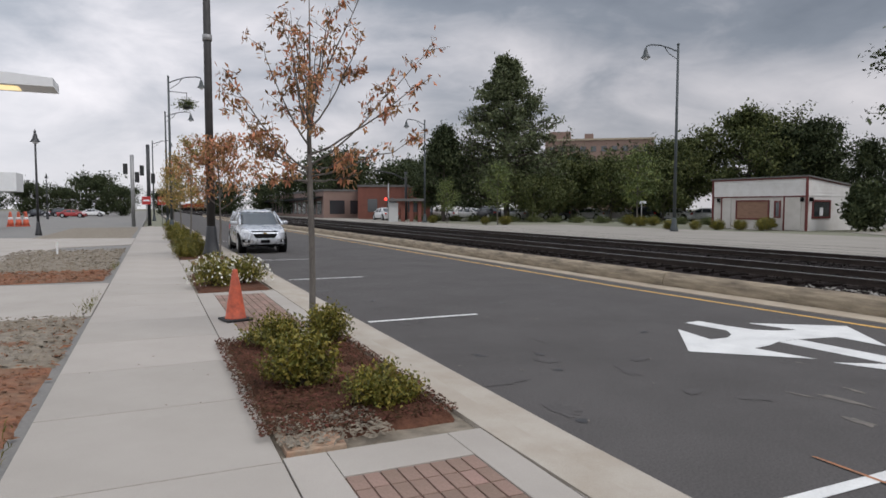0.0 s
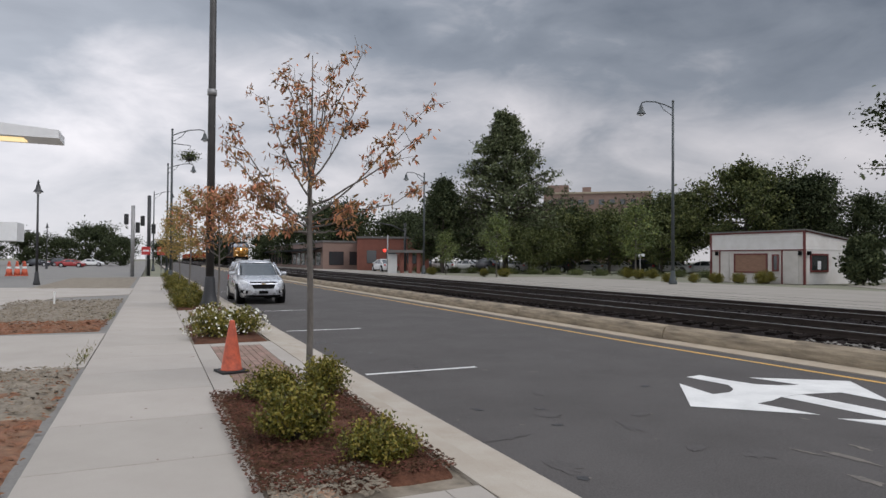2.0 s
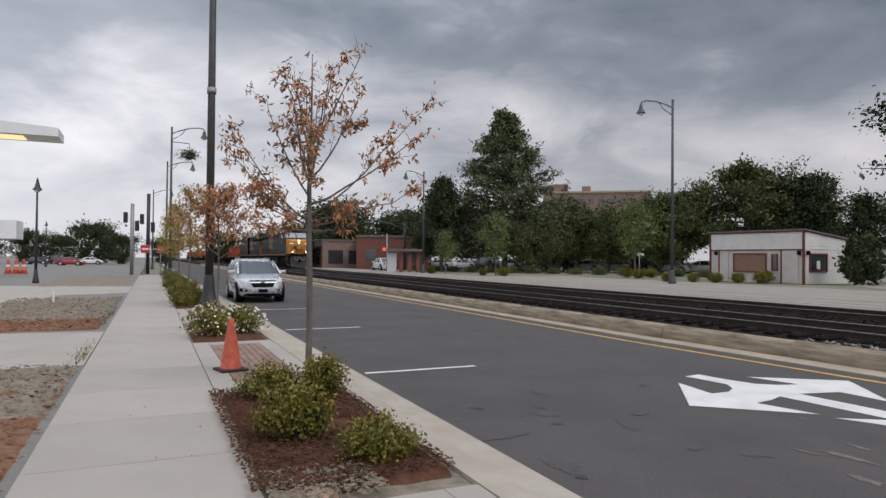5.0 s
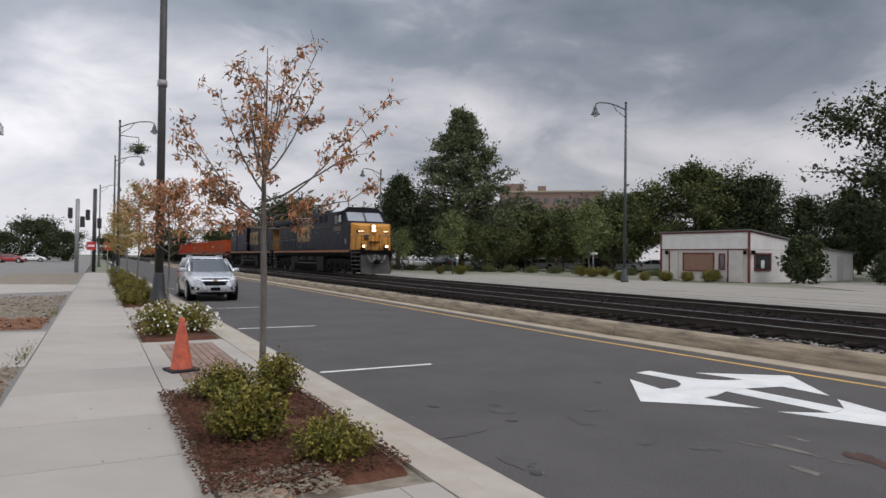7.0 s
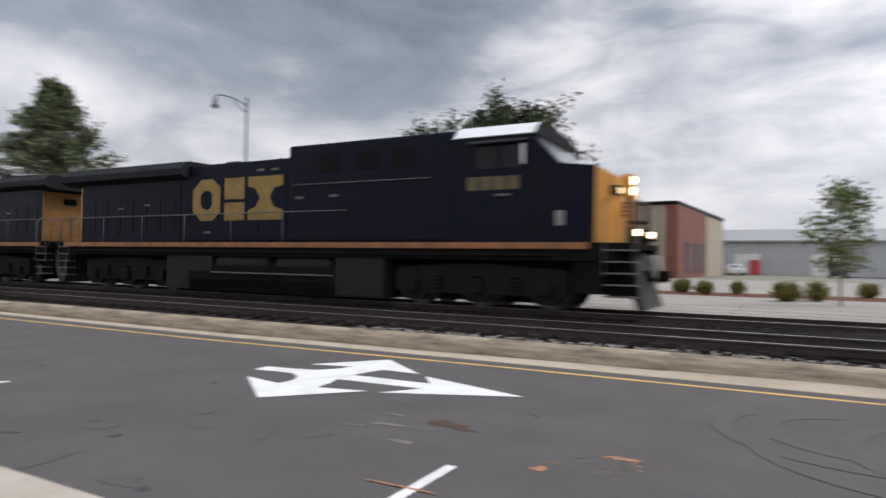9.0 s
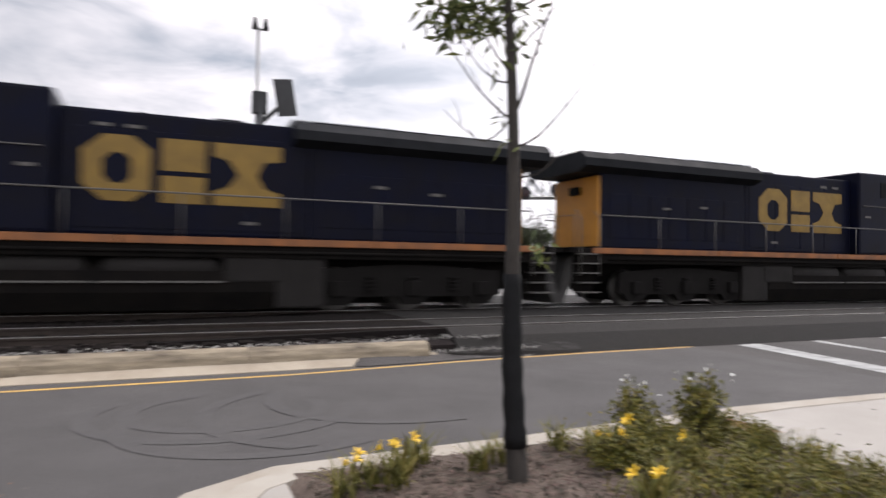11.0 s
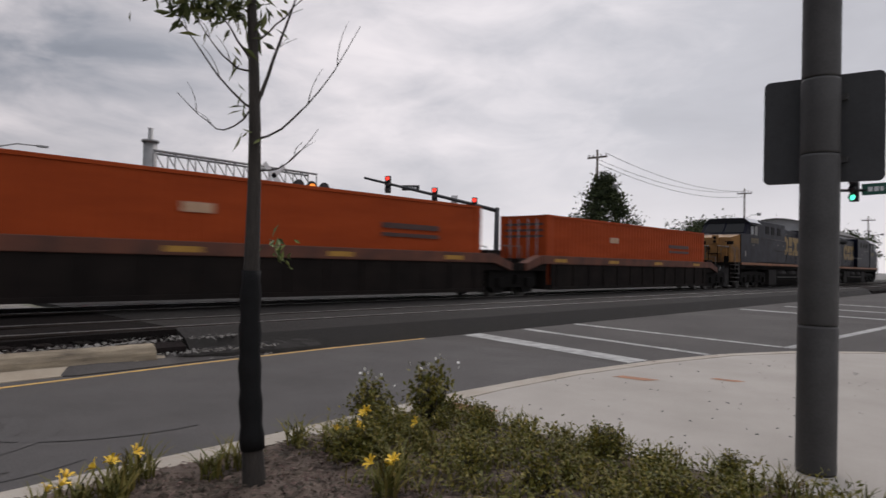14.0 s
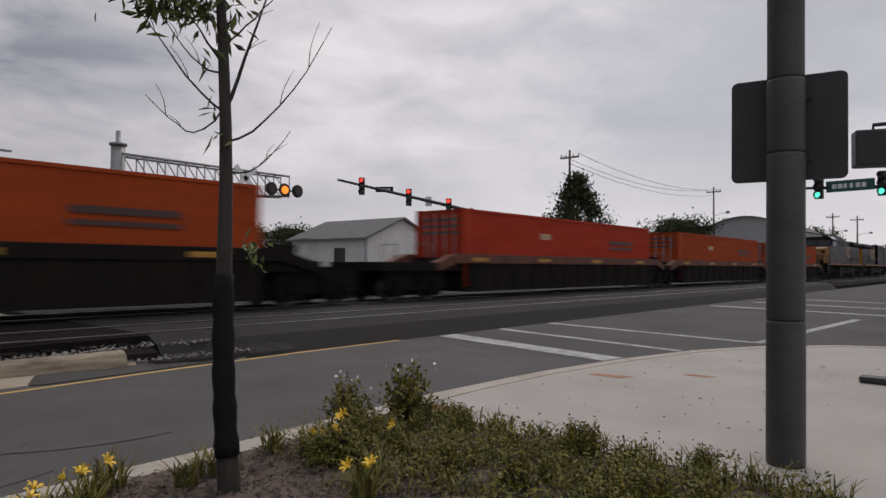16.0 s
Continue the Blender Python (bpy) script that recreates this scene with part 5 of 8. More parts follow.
        for x in (-0.7, -0.4, 0.45, 0.75):
            part("brake_hose", tube(B(), [(x, y + d * 0.42, 1.45), (x, y + d * 0.62, 1.05), (x * 0.85, y + d * 0.66, 0.75), (x * 0.7, y + d * 0.6, 1.0)], 0.028, 6), "rubber", lo)
    return lo


def bm_grille(x):
    bm = B()
    for k in range(4):
        box(bm, x * 3.2 - 0.18, x * 3.2 + 0.18, -0.735, -0.7, 2.35 + k * 0.1, 2.4 + k * 0.1)
    return bm


def container(material, label, marks):
    co = thing("container", label, "container", "containers on the train")
    L, W, H0 = 16.15, 1.22, 2.88
    for s in (-1, 1):
        bm = B()
        pts, pitch = [], 0.3
        n = int((L - 0.6) / pitch)
        for k in range(n):
            y = 0.3 + k * pitch
            pts += [(y, 0.0), (y + 0.1, 0.0), (y + 0.15, -0.03), (y + 0.25, -0.03)]
        pts.append((L - 0.3, 0.0))
        lo = [bm.verts.new((s * (W - 0.02 + d), y, 0.16)) for y, d in pts]
        hi = [bm.verts.new((s * (W - 0.02 + d), y, H0 - 0.1)) for y, d in pts]
        for i in range(len(pts) - 1):
            bm.faces.new((lo[i], lo[i + 1], hi[i + 1], hi[i]) if s > 0 else (lo[i + 1], lo[i], hi[i], hi[i + 1]))
        part("side_wall", bm, material, co, "corrugated steel side")
        part("top_rail", box(B(), min(s * W, s * (W - 0.1)), max(s * W, s * (W - 0.1)), 0, L, H0 - 0.1, H0, 0.01), material, co)
        part("bottom_rail", box(B(), min(s * W, s * (W - 0.1)), max(s * W, s * (W - 0.1)), 0, L, 0.0, 0.16, 0.01), material, co)
        for y in (0.0, L - 0.3):
            part("corner_post", box(B(), min(s * W, s * (W - 0.2)), max(s * W, s * (W - 0.2)), y, y + 0.3, 0.0, H0 + 0.004, 0.01), material, co)
        if marks:
            bm = B()
            for k, (y, wide, z, h) in enumerate(((2.2, 2.5, 1.86, 0.17), (2.2, 2.5, 1.6, 0.12))):
                yy = y if s < 0 else L - y - wide
                box(bm, min(s * (W - 0.02), s * (W + 0.004)), max(s * (W - 0.02), s * (W + 0.004)), yy, yy + wide, z, z + h)
            part("lettering", bm, "container_mark", co, "dark bars of worn lettering")
            bm = B()
            box(bm, min(s * (W - 0.02), s * (W + 0.004)), max(s * (W - 0.02), s * (W + 0.004)), 10.2, 11.0, 1.9, 2.15)
            part("plate", bm, "pale_mark", co, "pale worn plate")
    part("roof", box(B(), -W + 0.1, W - 0.1, 0.02, L - 0.02, H0 - 0.05, H0 - 0.01), material, co)
    part("floor", box(B(), -W + 0.1, W - 0.1, 0.02, L - 0.02, 0.02, 0.12), "underframe", co)
    part("front_wall", box(B(), -W + 0.2, W - 0.2, 0.05, 0.1, 0.1, H0 - 0.05), material, co)
    doors = part("end_wall", box(B(), -W + 0.2, W - 0.2, L - 0.1, L - 0.06, 0.1, H0 - 0.05), material, co)
    for x in (-0.7, -0.25, 0.25, 0.7):
        part("lock_rod", tube(B(), [(x, L - 0.03, 0.15), (x, L - 0.03, H0 - 0.15)], 0.022, 6), "greypole", doors)
    bm = B()
    for z in (2.45, 2.2, 1.95):
        box(bm, -1.0, 1.0, L - 0.055, L - 0.05, z, z + 0.1)
    part("lettering", bm, "container_mark", doors, "dark bars of worn lettering")
    return co


def well_car(tail, dark):
    wc = thing("well_car", "grimy well wagon with rust-coloured sides", "wagon", "well wagons of the train")
    L = 16.15
    end = 18.2 if not tail else 20.4
    for s in (-1, 1):
        part("side_sill", box(B(), min(s * 1.32, s * 1.46), max(s * 1.32, s * 1.46), -0.6, L + 0.6, 1.28, 1.62, 0.02), "welldark" if dark else "well", wc, "rust-coloured top sill")
        side = part("side_plate", box(B(), min(s * 1.34, s * 1.4), max(s * 1.34, s * 1.4), 0.1, L - 0.1, 0.32, 1.28), "welldark", wc, "dark grimy side plate")
        part("bottom_sill", box(B(), min(s * 1.3, s * 1.46), max(s * 1.3, s * 1.46), 0.0, L, 0.24, 0.36, 0.01), "welldark", side)
        for y in np.arange(0.5, L, 1.26):
            part("rib", box(B(), min(s * 1.4, s * 1.45), max(s * 1.4, s * 1.45), y, y + 0.1, 0.36, 1.28), "welldark", side)
        for y in (1.2, 6.0, 10.6, 15.0):
            part("reflector", box(B(), min(s * 1.46, s * 1.466), max(s * 1.46, s * 1.466), y, y + 0.9, 1.36, 1.5), "wellyellow", wc, "yellow reflective strip")
        part("sill_slope", prism(B(), [(-0.6, 1.62), (-0.6, 1.28), (-1.6, 1.0), (-1.6, 1.3)], "x", s * 1.0, s * 1.42), "well" if not dark else "welldark", wc)
        part("sill_slope", prism(B(), [(L + 0.6, 1.62), (L + 0.6, 1.28), (L + 1.6, 1.0), (L + 1.6, 1.3)], "x", s * 1.0, s * 1.42), "well" if not dark else "welldark", wc)
        part("stand", box(B(), min(s * 0.9, s * 1.3), max(s * 0.9, s * 1.3), -1.1, -0.3, 1.3, 1.75, 0.02), "welldark", wc)
    part("well_floor", box(B(), -1.3, 1.3, 0.0, L, 0.24, 0.42), "welldark", wc)
    part("end_platform", box(B(), -1.3, 1.3, -2.0, -0.1, 1.0, 1.3, 0.02), "welldark", wc)
    part("end_platform", box(B(), -1.3, 1.3, L + 0.1, end - 0.05, 1.0, 1.3, 0.02), "welldark", wc)
    part("bulkhead", box(B(), -1.3, 1.3, -0.14, -0.06, 0.3, 1.5), "welldark", wc)
    part("bulkhead", box(B(), -1.3, 1.3, L + 0.06, L + 0.14, 0.3, 1.5), "welldark", wc)
    for y in (-1.7, L + 1.8):
        for s in (-1, 1):
            part("hand_hold", tube(B(), [(s * 1.25, y, 1.3), (s * 1.25, y, 1.95), (s * 0.5, y, 1.95), (s * 0.5, y, 1.3)], 0.02, 6), "handrail", wc)
    bogie(wc, -2.05, (-0.9, 0.9), r=0.46, wide=0.98)
    if tail:
        bogie(wc, L + 2.4, (-0.9, 0.9), r=0.46, wide=0.98)
        part("coupler", box(B(), -0.13, 0.13, end - 0.3, end + 1.3, 0.75, 1.0, 0.04), "underframe", wc)
    return wc


TRAIN = []          # each thing of the train, how far it runs behind the first nose, and whether it faces back
lead = locomotive("navy and yellow freight locomotive with lit headlights")
rear = copy_thing(lead, pose(0, 0, 0))
tagged(rear, "navy and yellow freight locomotive coupled facing backwards")
for ob in rear.children_recursive:
    if ob.name.split(".")[0] in ("headlight", "ditch_light", "windshield", "digit_bars"):
        ob.data = ob.data.copy()
        ob.data.materials[0] = M["cabglass"]
    # the rear nose faces away: its shade is painted as a duller yellow
    if ob.name.split(".")[0] in ("nose", "nose_door", "headlight_housing", "end_panel"):
        ob.data = ob.data.copy()
        ob.data.materials[0] = M["locoyellow_shaded"]
TRAIN += [(lead, 0.0, False), (rear, 42.9, True)]
KINDS = {"orange": container("container", "orange corrugated steel container with worn lettering", True), "red": container("container_red", "red-orange corrugated steel container", True)}
CARS = {(t, d): well_car(t, d) for t in (False, True) for d in (False, True)}
used = set()
for k, (at, colour, tail, dark) in enumerate(((48.5, "orange", False, False), (68.8, "orange", False, False), (89.2, "red", True, False), (113.9, "orange", False, True), (134.3, "orange", False, True),
                                              (154.7, "red", True, True), (179.4, "orange", False, False), (199.8, "orange", False, False), (220.2, "orange", True, False))):
    for src, key, lift in ((KINDS[colour], colour, 0.43), (CARS[(tail, dark)], (tail, dark), 0.0)):
        ob = src if key not in used else copy_thing(src, pose(0, 0, 0))
        used.add(key)
        TRAIN.append((ob, at, lift))


# ---- trees, shrubs and flowers ----
def grow(rng, height, width, start, limbs, kind, trunk_r, lean=0.0):
    """Branches and leaf points of one tree that stands at the origin."""
    lines, buds = [], []
    zs = np.linspace(0, height * (0.97 if kind == "cone" else 0.86), 9)
    wob = np.cumsum(rng.normal(0, 0.012 * height / 4, (9, 2)), 0) * (0.5 if kind == "cone" else 1)
    trunk = np.c_[wob[:, 0] + lean * zs, wob[:, 1], zs]
    trunk[0, :2] = 0
    lines.append((trunk, list(np.linspace(trunk_r, trunk_r * 0.18, 9))))
    for k in range(limbs):
        f = (k + rng.uniform(0, 0.9)) / limbs
        z = start + f * (height * (0.94 if kind == "cone" else 0.8) - start)
        p = np.array([np.interp(z, zs, trunk[:, 0]), np.interp(z, zs, trunk[:, 1]), z])
        a = k * 2.4 + rng.uniform(-0.5, 0.5)
        if kind == "cone":
            rise = rng.uniform(0.08, 0.4)
            reach = min(width / 2, 0.52 * width * (height - z) / height * 1.5) * rng.uniform(0.82, 1.1) / (1 + 0.5 * rise) + 0.15
        elif kind == "vase":
            reach, rise = width / 2 * (1 - 0.6 * f) * rng.uniform(0.8, 1.1), rng.uniform(0.45, 1.1)
        else:
            reach, rise = width / 2 * math.sin(math.pi * (0.18 + 0.76 * f)) * rng.uniform(0.72, 1.12), rng.uniform(0.15, 0.7) * (0.4 + f)
        s = np.linspace(0, 1, 6)[:, None]
        d = np.array([math.cos(a), math.sin(a), 0])
        limb = p + d * reach * s + np.array([0, 0, 1]) * reach * rise * s ** 1.3 + rng.normal(0, 0.035 * reach, (6, 3)) * s
        r0 = trunk_r * 0.5 * (1 - 0.6 * f)
        lines.append((limb, list(np.linspace(r0, r0 * 0.2, 6))))
        for j in range(7):
            u = rng.uniform(0.3, 1.0)
            q = np.array([np.interp(u, s[:, 0], limb[:, c]) for c in range(3)])
            b = d * rng.uniform(0.1, 0.8) + rng.normal(0, 0.6, 3)
            b[2] = b[2] * 0.5 + (0.1 if kind == "cone" else 0.35)
            twig = q + b / np.linalg.norm(b) * reach * rng.uniform(0.2, 0.45) * np.linspace(0, 1, 4)[:, None]
            lines.append((twig, list(np.linspace(r0 * 0.35, r0 * 0.1, 4))))
            buds.append(twig)
        buds.append(limb[2:])
    for c in (trunk[6:],):
        buds.append(c)
    return lines, np.concatenate(buds)


def tree_data(seed, height, width, start, limbs, kind, trunk_r, leaves, size, spread, leaf, bark="darkbark", lean=0.0, slim=0.6, droop=0.3):
    rng = np.random.default_rng(seed)
    lines, buds = grow(rng, height, width, start, limbs, kind, trunk_r, lean)
    c = buds[rng.integers(0, len(buds), leaves)] + rng.normal(0, spread, (leaves, 3)) * (1, 1, 0.8)
    keep = c[:, 2] > start * 0.55
    return wood_mesh("trunk", lines, bark, 7), leaf_mesh("crown", c[keep], size, leaf, rng, droop=droop, slim=slim)


def plant_tree(data, x, y, z, turn, scale, label, group, name="tree"):
    t = thing(name, label, "tree", group, at=pose(x, y, z, 0, 0, turn) @ Matrix.Diagonal((scale, scale, scale, 1)))
    for n, me in zip(("trunk", "crown"), data):
        ob = new(n, me)
        ob.parent = t
    return t


def plant_trees():
    # withered street trees along the sidewalk
    rng = np.random.default_rng(17)
    t = thing("street_tree", "slender young street tree with withered orange-brown leaves", "tree", "street trees", at=pose(1.70, 7.56, 0.0))
    zs = np.linspace(0, 4.0, 12)
    stem = np.c_[0.012 * np.sin(zs * 2.1), 0.012 * np.sin(zs * 1.7 + 1), zs]
    lines, buds = [(stem, list(np.interp(zs, [0, 0.3, 2.0, 2.7, 4.0], [0.048, 0.04, 0.034, 0.018, 0.005])))], [stem[7:]]
    for z, turn, reach, rise in ((2.08, -24, 1.42, 1.38), (2.2, -44, 1.5, 0.8), (1.95, -6, 1.35, 0.5), (2.0, 156, 1.0, 1.22), (1.95, 172, 1.02, 0.95), (1.86, 138, 0.8, 0.55), (2.5, -30, 0.68, 1.15), (2.3, 150, 0.55, 1.22),
                                 (2.6, 175, 0.28, 1.2), (2.9, -15, 0.6, 1.2), (2.7, 60, 0.4, 0.95), (2.6, -110, 0.45, 0.95), (2.2, 75, 0.8, 0.8), (2.2, -105, 0.7, 0.85), (2.45, 120, 0.4, 1.3), (2.5, -60, 0.36, 1.3),
                                 (2.05, 160, 0.6, 0.25), (2.0, -30, 0.55, 0.2), (2.8, 140, 0.22, 1.05), (2.85, -40, 0.3, 1.0), (1.9, 185, 0.55, 0.0), (1.9, -10, 0.5, 0.02)):
        p = np.array([np.interp(z, zs, stem[:, 0]), np.interp(z, zs, stem[:, 1]), z])
        u = np.linspace(0, 1, 8)[:, None]
        way = np.array([math.cos(radians(turn)), math.sin(radians(turn)), 0])
        limb = p + way * reach * u ** 0.9 + np.array([0, 0, 1.0]) * rise * u ** 1.15 + rng.normal(0, 0.025, (8, 3)) * u
        lines.append((limb, list(np.linspace(0.0135, 0.0025, 8))))
        buds.append(limb[3:])
        for j in range(8 if reach > 0.5 else 5):
            f = rng.uniform(0.25, 0.98)
            q = np.array([np.interp(f, u[:, 0], limb[:, c]) for c in range(3)])
            w = way * rng.uniform(0.0, 0.8) + rng.normal(0, 0.5, 3)
            w[2] = abs(w[2]) * 0.7 + 0.15
            twig = q + w / np.linalg.norm(w) * rng.uniform(0.12, 0.36) * np.linspace(0, 1, 4)[:, None]
            lines.append((twig, list(np.linspace(0.0045, 0.0015, 4))))
            buds.append(twig[1:])
    buds = np.concatenate(buds)
    hubs = buds[rng.integers(0, len(buds), 620)]
    hubs = hubs[(hubs[:, 2] < 3.5) | (rng.uniform(0, 1, 620) < 0.6)]
    c = np.repeat(hubs, 5, 0) + rng.normal(0, 0.03, (len(hubs) * 5, 3))
    for n, me in (("trunk", wood_mesh("trunk", lines, "bark", 8)), ("crown", leaf_mesh("crown", c, 0.082, "deadleaf", rng, droop=0.9, slim=0.36))):
        new(n, me).parent = t
    d = tree_data(12, 4.4, 3.0, 1.5, 17, "vase", 0.04, 2400, 0.13, 0.12, "deadleaf", "bark", slim=0.5, droop=0.8)
    plant_tree(d, 1.95, 21.7, 0.0, 0, 1.0, "young street tree with dense withered brown leaves", "street trees", "street_tree")
    d = tree_data(13, 5.6, 2.3, 1.7, 15, "round", 0.045, 2000, 0.13, 0.16, "goldleaf", "bark", slim=0.5, droop=0.6)
    for x, y, r, s in ((1.5, 31, 20, 1.0), (1.5, 40, 130, 1.0), (1.45, 50, 250, 0.98), (1.45, 58, 70, 1.0)):
        plant_tree(d, x, y, 0.0, r, s, "young street tree with yellowing leaves", "street trees", "street_tree")
    # tree in the corner bed
    rng = np.random.default_rng(31)
    tr = thing("street_tree", "slender half-bare tree with a black-wrapped trunk", "tree", "street trees", at=pose(4.01, -2.37, 0.0))
    zs = np.linspace(0, 4.6, 12)
    trunk = np.c_[0.03 * zs + 0.02 * np.sin(zs * 1.3), 0.02 * zs + 0.02 * np.sin(zs * 2), zs]
    radii = list(np.interp(zs, [0, 0.25, 1.5, 1.75, 2.2, 3.3, 4.6], [0.082, 0.07, 0.058, 0.05, 0.045, 0.034, 0.02]))
    lines, buds = [(trunk, radii)], []
    for z, a, reach, rise, power, thick in ((2.64, -139, 0.36, 1.1, 1.15, 0.016), (2.42, -142, 0.74, 0.8, 1.7, 0.009), (2.2, -136, 0.44, 0.32, 2.6, 0.006), (2.62, 41, 0.7, 0.85, 1.25, 0.009), (2.68, 44, 0.54, 0.06, 0.0, 0.007),
                                            (2.9, 38, 0.47, 0.5, 2.2, 0.008), (2.95, 50, 0.3, 0.42, 1.0, 0.011), (3.1, -120, 0.42, 0.5, 1.3, 0.008), (3.2, 30, 0.5, 0.6, 1.2, 0.01), (3.4, -150, 0.7, 0.25, 1.3, 0.008), (3.4, 100, 0.5, 0.5, 1.2, 0.008)):
        p = np.array([np.interp(z, zs, trunk[:, 0]), np.interp(z, zs, trunk[:, 1]), z])
        s = np.linspace(0, 1, 9)[:, None]
        dd = np.array([math.cos(radians(a)), math.sin(radians(a)), 0])
        lift = rise * s ** power if power else rise * s - 0.22 * np.sin(math.pi * s ** 0.8)
        limb = p + dd * reach * s + np.array([0, 0, 1.0]) * lift + rng.normal(0, 0.012, (9, 3)) * s
        lines.append((limb, list(np.linspace(thick, 0.0022, 9))))
        for j in range(2):
            u = rng.uniform(0.35, 0.85)
            q = np.array([np.interp(u, s[:, 0], limb[:, c]) for c in range(3)])
            b = dd * rng.uniform(-0.1, 0.5) + rng.normal(0, 0.15, 3) + (0, 0, 0.6)
            k = np.linspace(0, 1, 5)[:, None]
            lines.append((q + b / np.linalg.norm(b) * reach * rng.uniform(0.2, 0.5) * k + dd * 0.08 * k * k, list(np.linspace(0.0035, 0.0013, 5))))
    ob = new("trunk", wood_mesh("trunk", lines, "greybark", 9))
    ob.parent = tr
    c = np.concatenate([rng.normal(0, 1, (280, 3)) * (0.15, 0.14, 0.09) + (0.36, 0.3, 3.47), rng.normal(0, 1, (70, 3)) * (0.1, 0.1, 0.10) + (0.14, 0.11, 3.3), rng.normal(0, 1, (160, 3)) * (0.25, 0.25, 0.18) + (0.25, 0.2, 3.75),
                        rng.normal(0, 0.03, (7, 3)) + (0.12, 0.09, 2.66), rng.normal(0, 0.03, (4, 3)) + (0.08, 0.06, 2.48), rng.normal(0, 0.03, (5, 3)) + (0.16, 0.12, 3.0)])
    ob = new("crown", leaf_mesh("crown", c, 0.13, "leaf", rng, droop=0.8, slim=0.27))
    ob.parent = tr
    c = rng.normal(0, 0.05, (22, 3)) + (-0.1, -0.09, 1.64)
    tagged(ob, "tuft of dark green leaves")
    ob = new("sprout", leaf_mesh("sprout", c, 0.10, "limeleaf", rng, droop=-0.2, slim=0.3))
    ob.parent = tr
    wz = np.linspace(0.27, 1.5, 16)
    bm = tube(B(), [(np.interp(z, zs, trunk[:, 0]), np.interp(z, zs, trunk[:, 1]), z) for z in wz], [float(np.interp(z, zs, radii)) + 0.012 + 0.006 * math.sin(i * 2.1) for i, z in enumerate(wz)], 12)
    part("trunk_wrap", bm, "wrap", tr, "black plastic trunk wrap")
    # big trees beyond the tracks
    con = tree_data(21, 18.2, 13.0, 1.8, 120, "cone", 0.34, 38000, 0.34, 0.24, "pineleaf", slim=0.45)
    plant_tree(con, 34.9, 60.7, 0.25, 0, 1.0, "tall dark green cone-shaped tree", "trees beyond the tracks")
    small = tree_data(22, 10.2, 7.2, 1.6, 34, "cone", 0.2, 11000, 0.32, 0.34, "darkleaf", slim=0.55)
    for x, y, r, s in ((28.0, 62.0, 10, 1.0), (31.0, 69, 80, 1.05), (55.7, 35.5, 40, 0.72), (58.5, 33, 160, 0.8), (62, 30, 250, 0.7)):
        plant_tree(small, x, y, 0.25, r, s, "dark green narrow tree", "trees beyond the tracks")
    rnd = tree_data(23, 7.2, 8.2, 1.3, 30, "round", 0.16, 10500, 0.28, 0.38, "leaf", slim=0.6)
    for x, y, r, s in ((43.5, 61.1, 0, 1.0), (45.1, 56.1, 120, 1.0), (35.3, 55.8, 220, 0.72), (40.5, 65, 60, 1.1), (50, 60, 310, 1.05), (39.0, 58.5, 170, 0.8), (48.5, 52.0, 25, 0.95)):
        plant_tree(rnd, x, y, 0.25, r, s, "round-crowned green tree beyond the tracks", "trees beyond the tracks")
    drk = tree_data(24, 7.5, 7.8, 0.8, 30, "round", 0.18, 10000, 0.33, 0.42, "darkleaf", slim=0.6)
    for x, y, r, s in ((24.7, 91.7, 0, 1.4), (21.5, 107.9, 80, 1.0), (34.3, 93.9, 150, 1.2), (20.1, 128.4, 240, 0.9), (27, 99, 60, 1.2), (15.0, 150, 40, 1.1), (40, 100, 200, 1.4), (48, 92, 20, 1.4), (56, 80, 100, 1.4), (66, 70, 210, 1.5), (70, 55, 320, 1.5), (76, 42, 10, 1.3),
                       (-11.2, 159.6, 30, 1.35), (-22.1, 148.4, 100, 1.0), (-16.4, 149.1, 200, 0.9), (-5.8, 149.9, 300, 0.95), (-30, 152, 50, 1.0), (-40, 156, 140, 1.1), (-52, 160, 220, 1.2), (3.0, 165, 60, 0.9)):
        plant_tree(drk, x, y, 0.2 if x > 17.9 else -0.31, r, s, "dark broad tree in the far tree line", "far trees")
    lit = tree_data(25, 12.9, 10.4, 2.0, 36, "round", 0.26, 21000, 0.31, 0.42, "leaf", slim=0.6)
    plant_tree(lit, 54.7, 46.8, 0.25, 0, 1.0, "big green tree behind the white building", "trees beyond the tracks")
    plant_tree(lit, 52.6, 53.2, 0.25, 110, 0.8, "green tree behind the white building", "trees beyond the tracks")
    dk2 = tree_data(26, 11.0, 8.4, 1.5, 34, "round", 0.25, 19000, 0.31, 0.42, "darkleaf", slim=0.6)
    plant_tree(dk2, 58.2, 42.9, 0.25, 0, 1.0, "dark green tree behind the white building", "trees beyond the tracks")
    plant_tree(dk2, 62.5, 46, 0.25, 90, 0.95, "dark green tree behind the white building", "trees beyond the tracks")
    oak = tree_data(27, 16.6, 15.0, 2.6, 48, "round", 0.42, 27000, 0.36, 0.42, "darkleaf", slim=0.6)
    plant_tree(oak, 53.1, 23.4, 0.25, 0, 1.0, "big dark open-crowned oak tree", "trees beyond the tracks")
    lime = tree_data(28, 6.2, 2.6, 1.6, 18, "round", 0.06, 1900, 0.22, 0.24, "limeleaf", "bark", slim=0.55)
    for x, y, r, s in ((24.8, 44.6, 0, 0.92), (34.1, 39.3, 90, 1.1), (23.3, 50.9, 180, 0.72), (29.5, 71, 260, 0.9), (24.3, -1.2, 300, 0.75)):
        plant_tree(lime, x, y, 0.28, r, s, "slim light green young tree", "young platform trees")
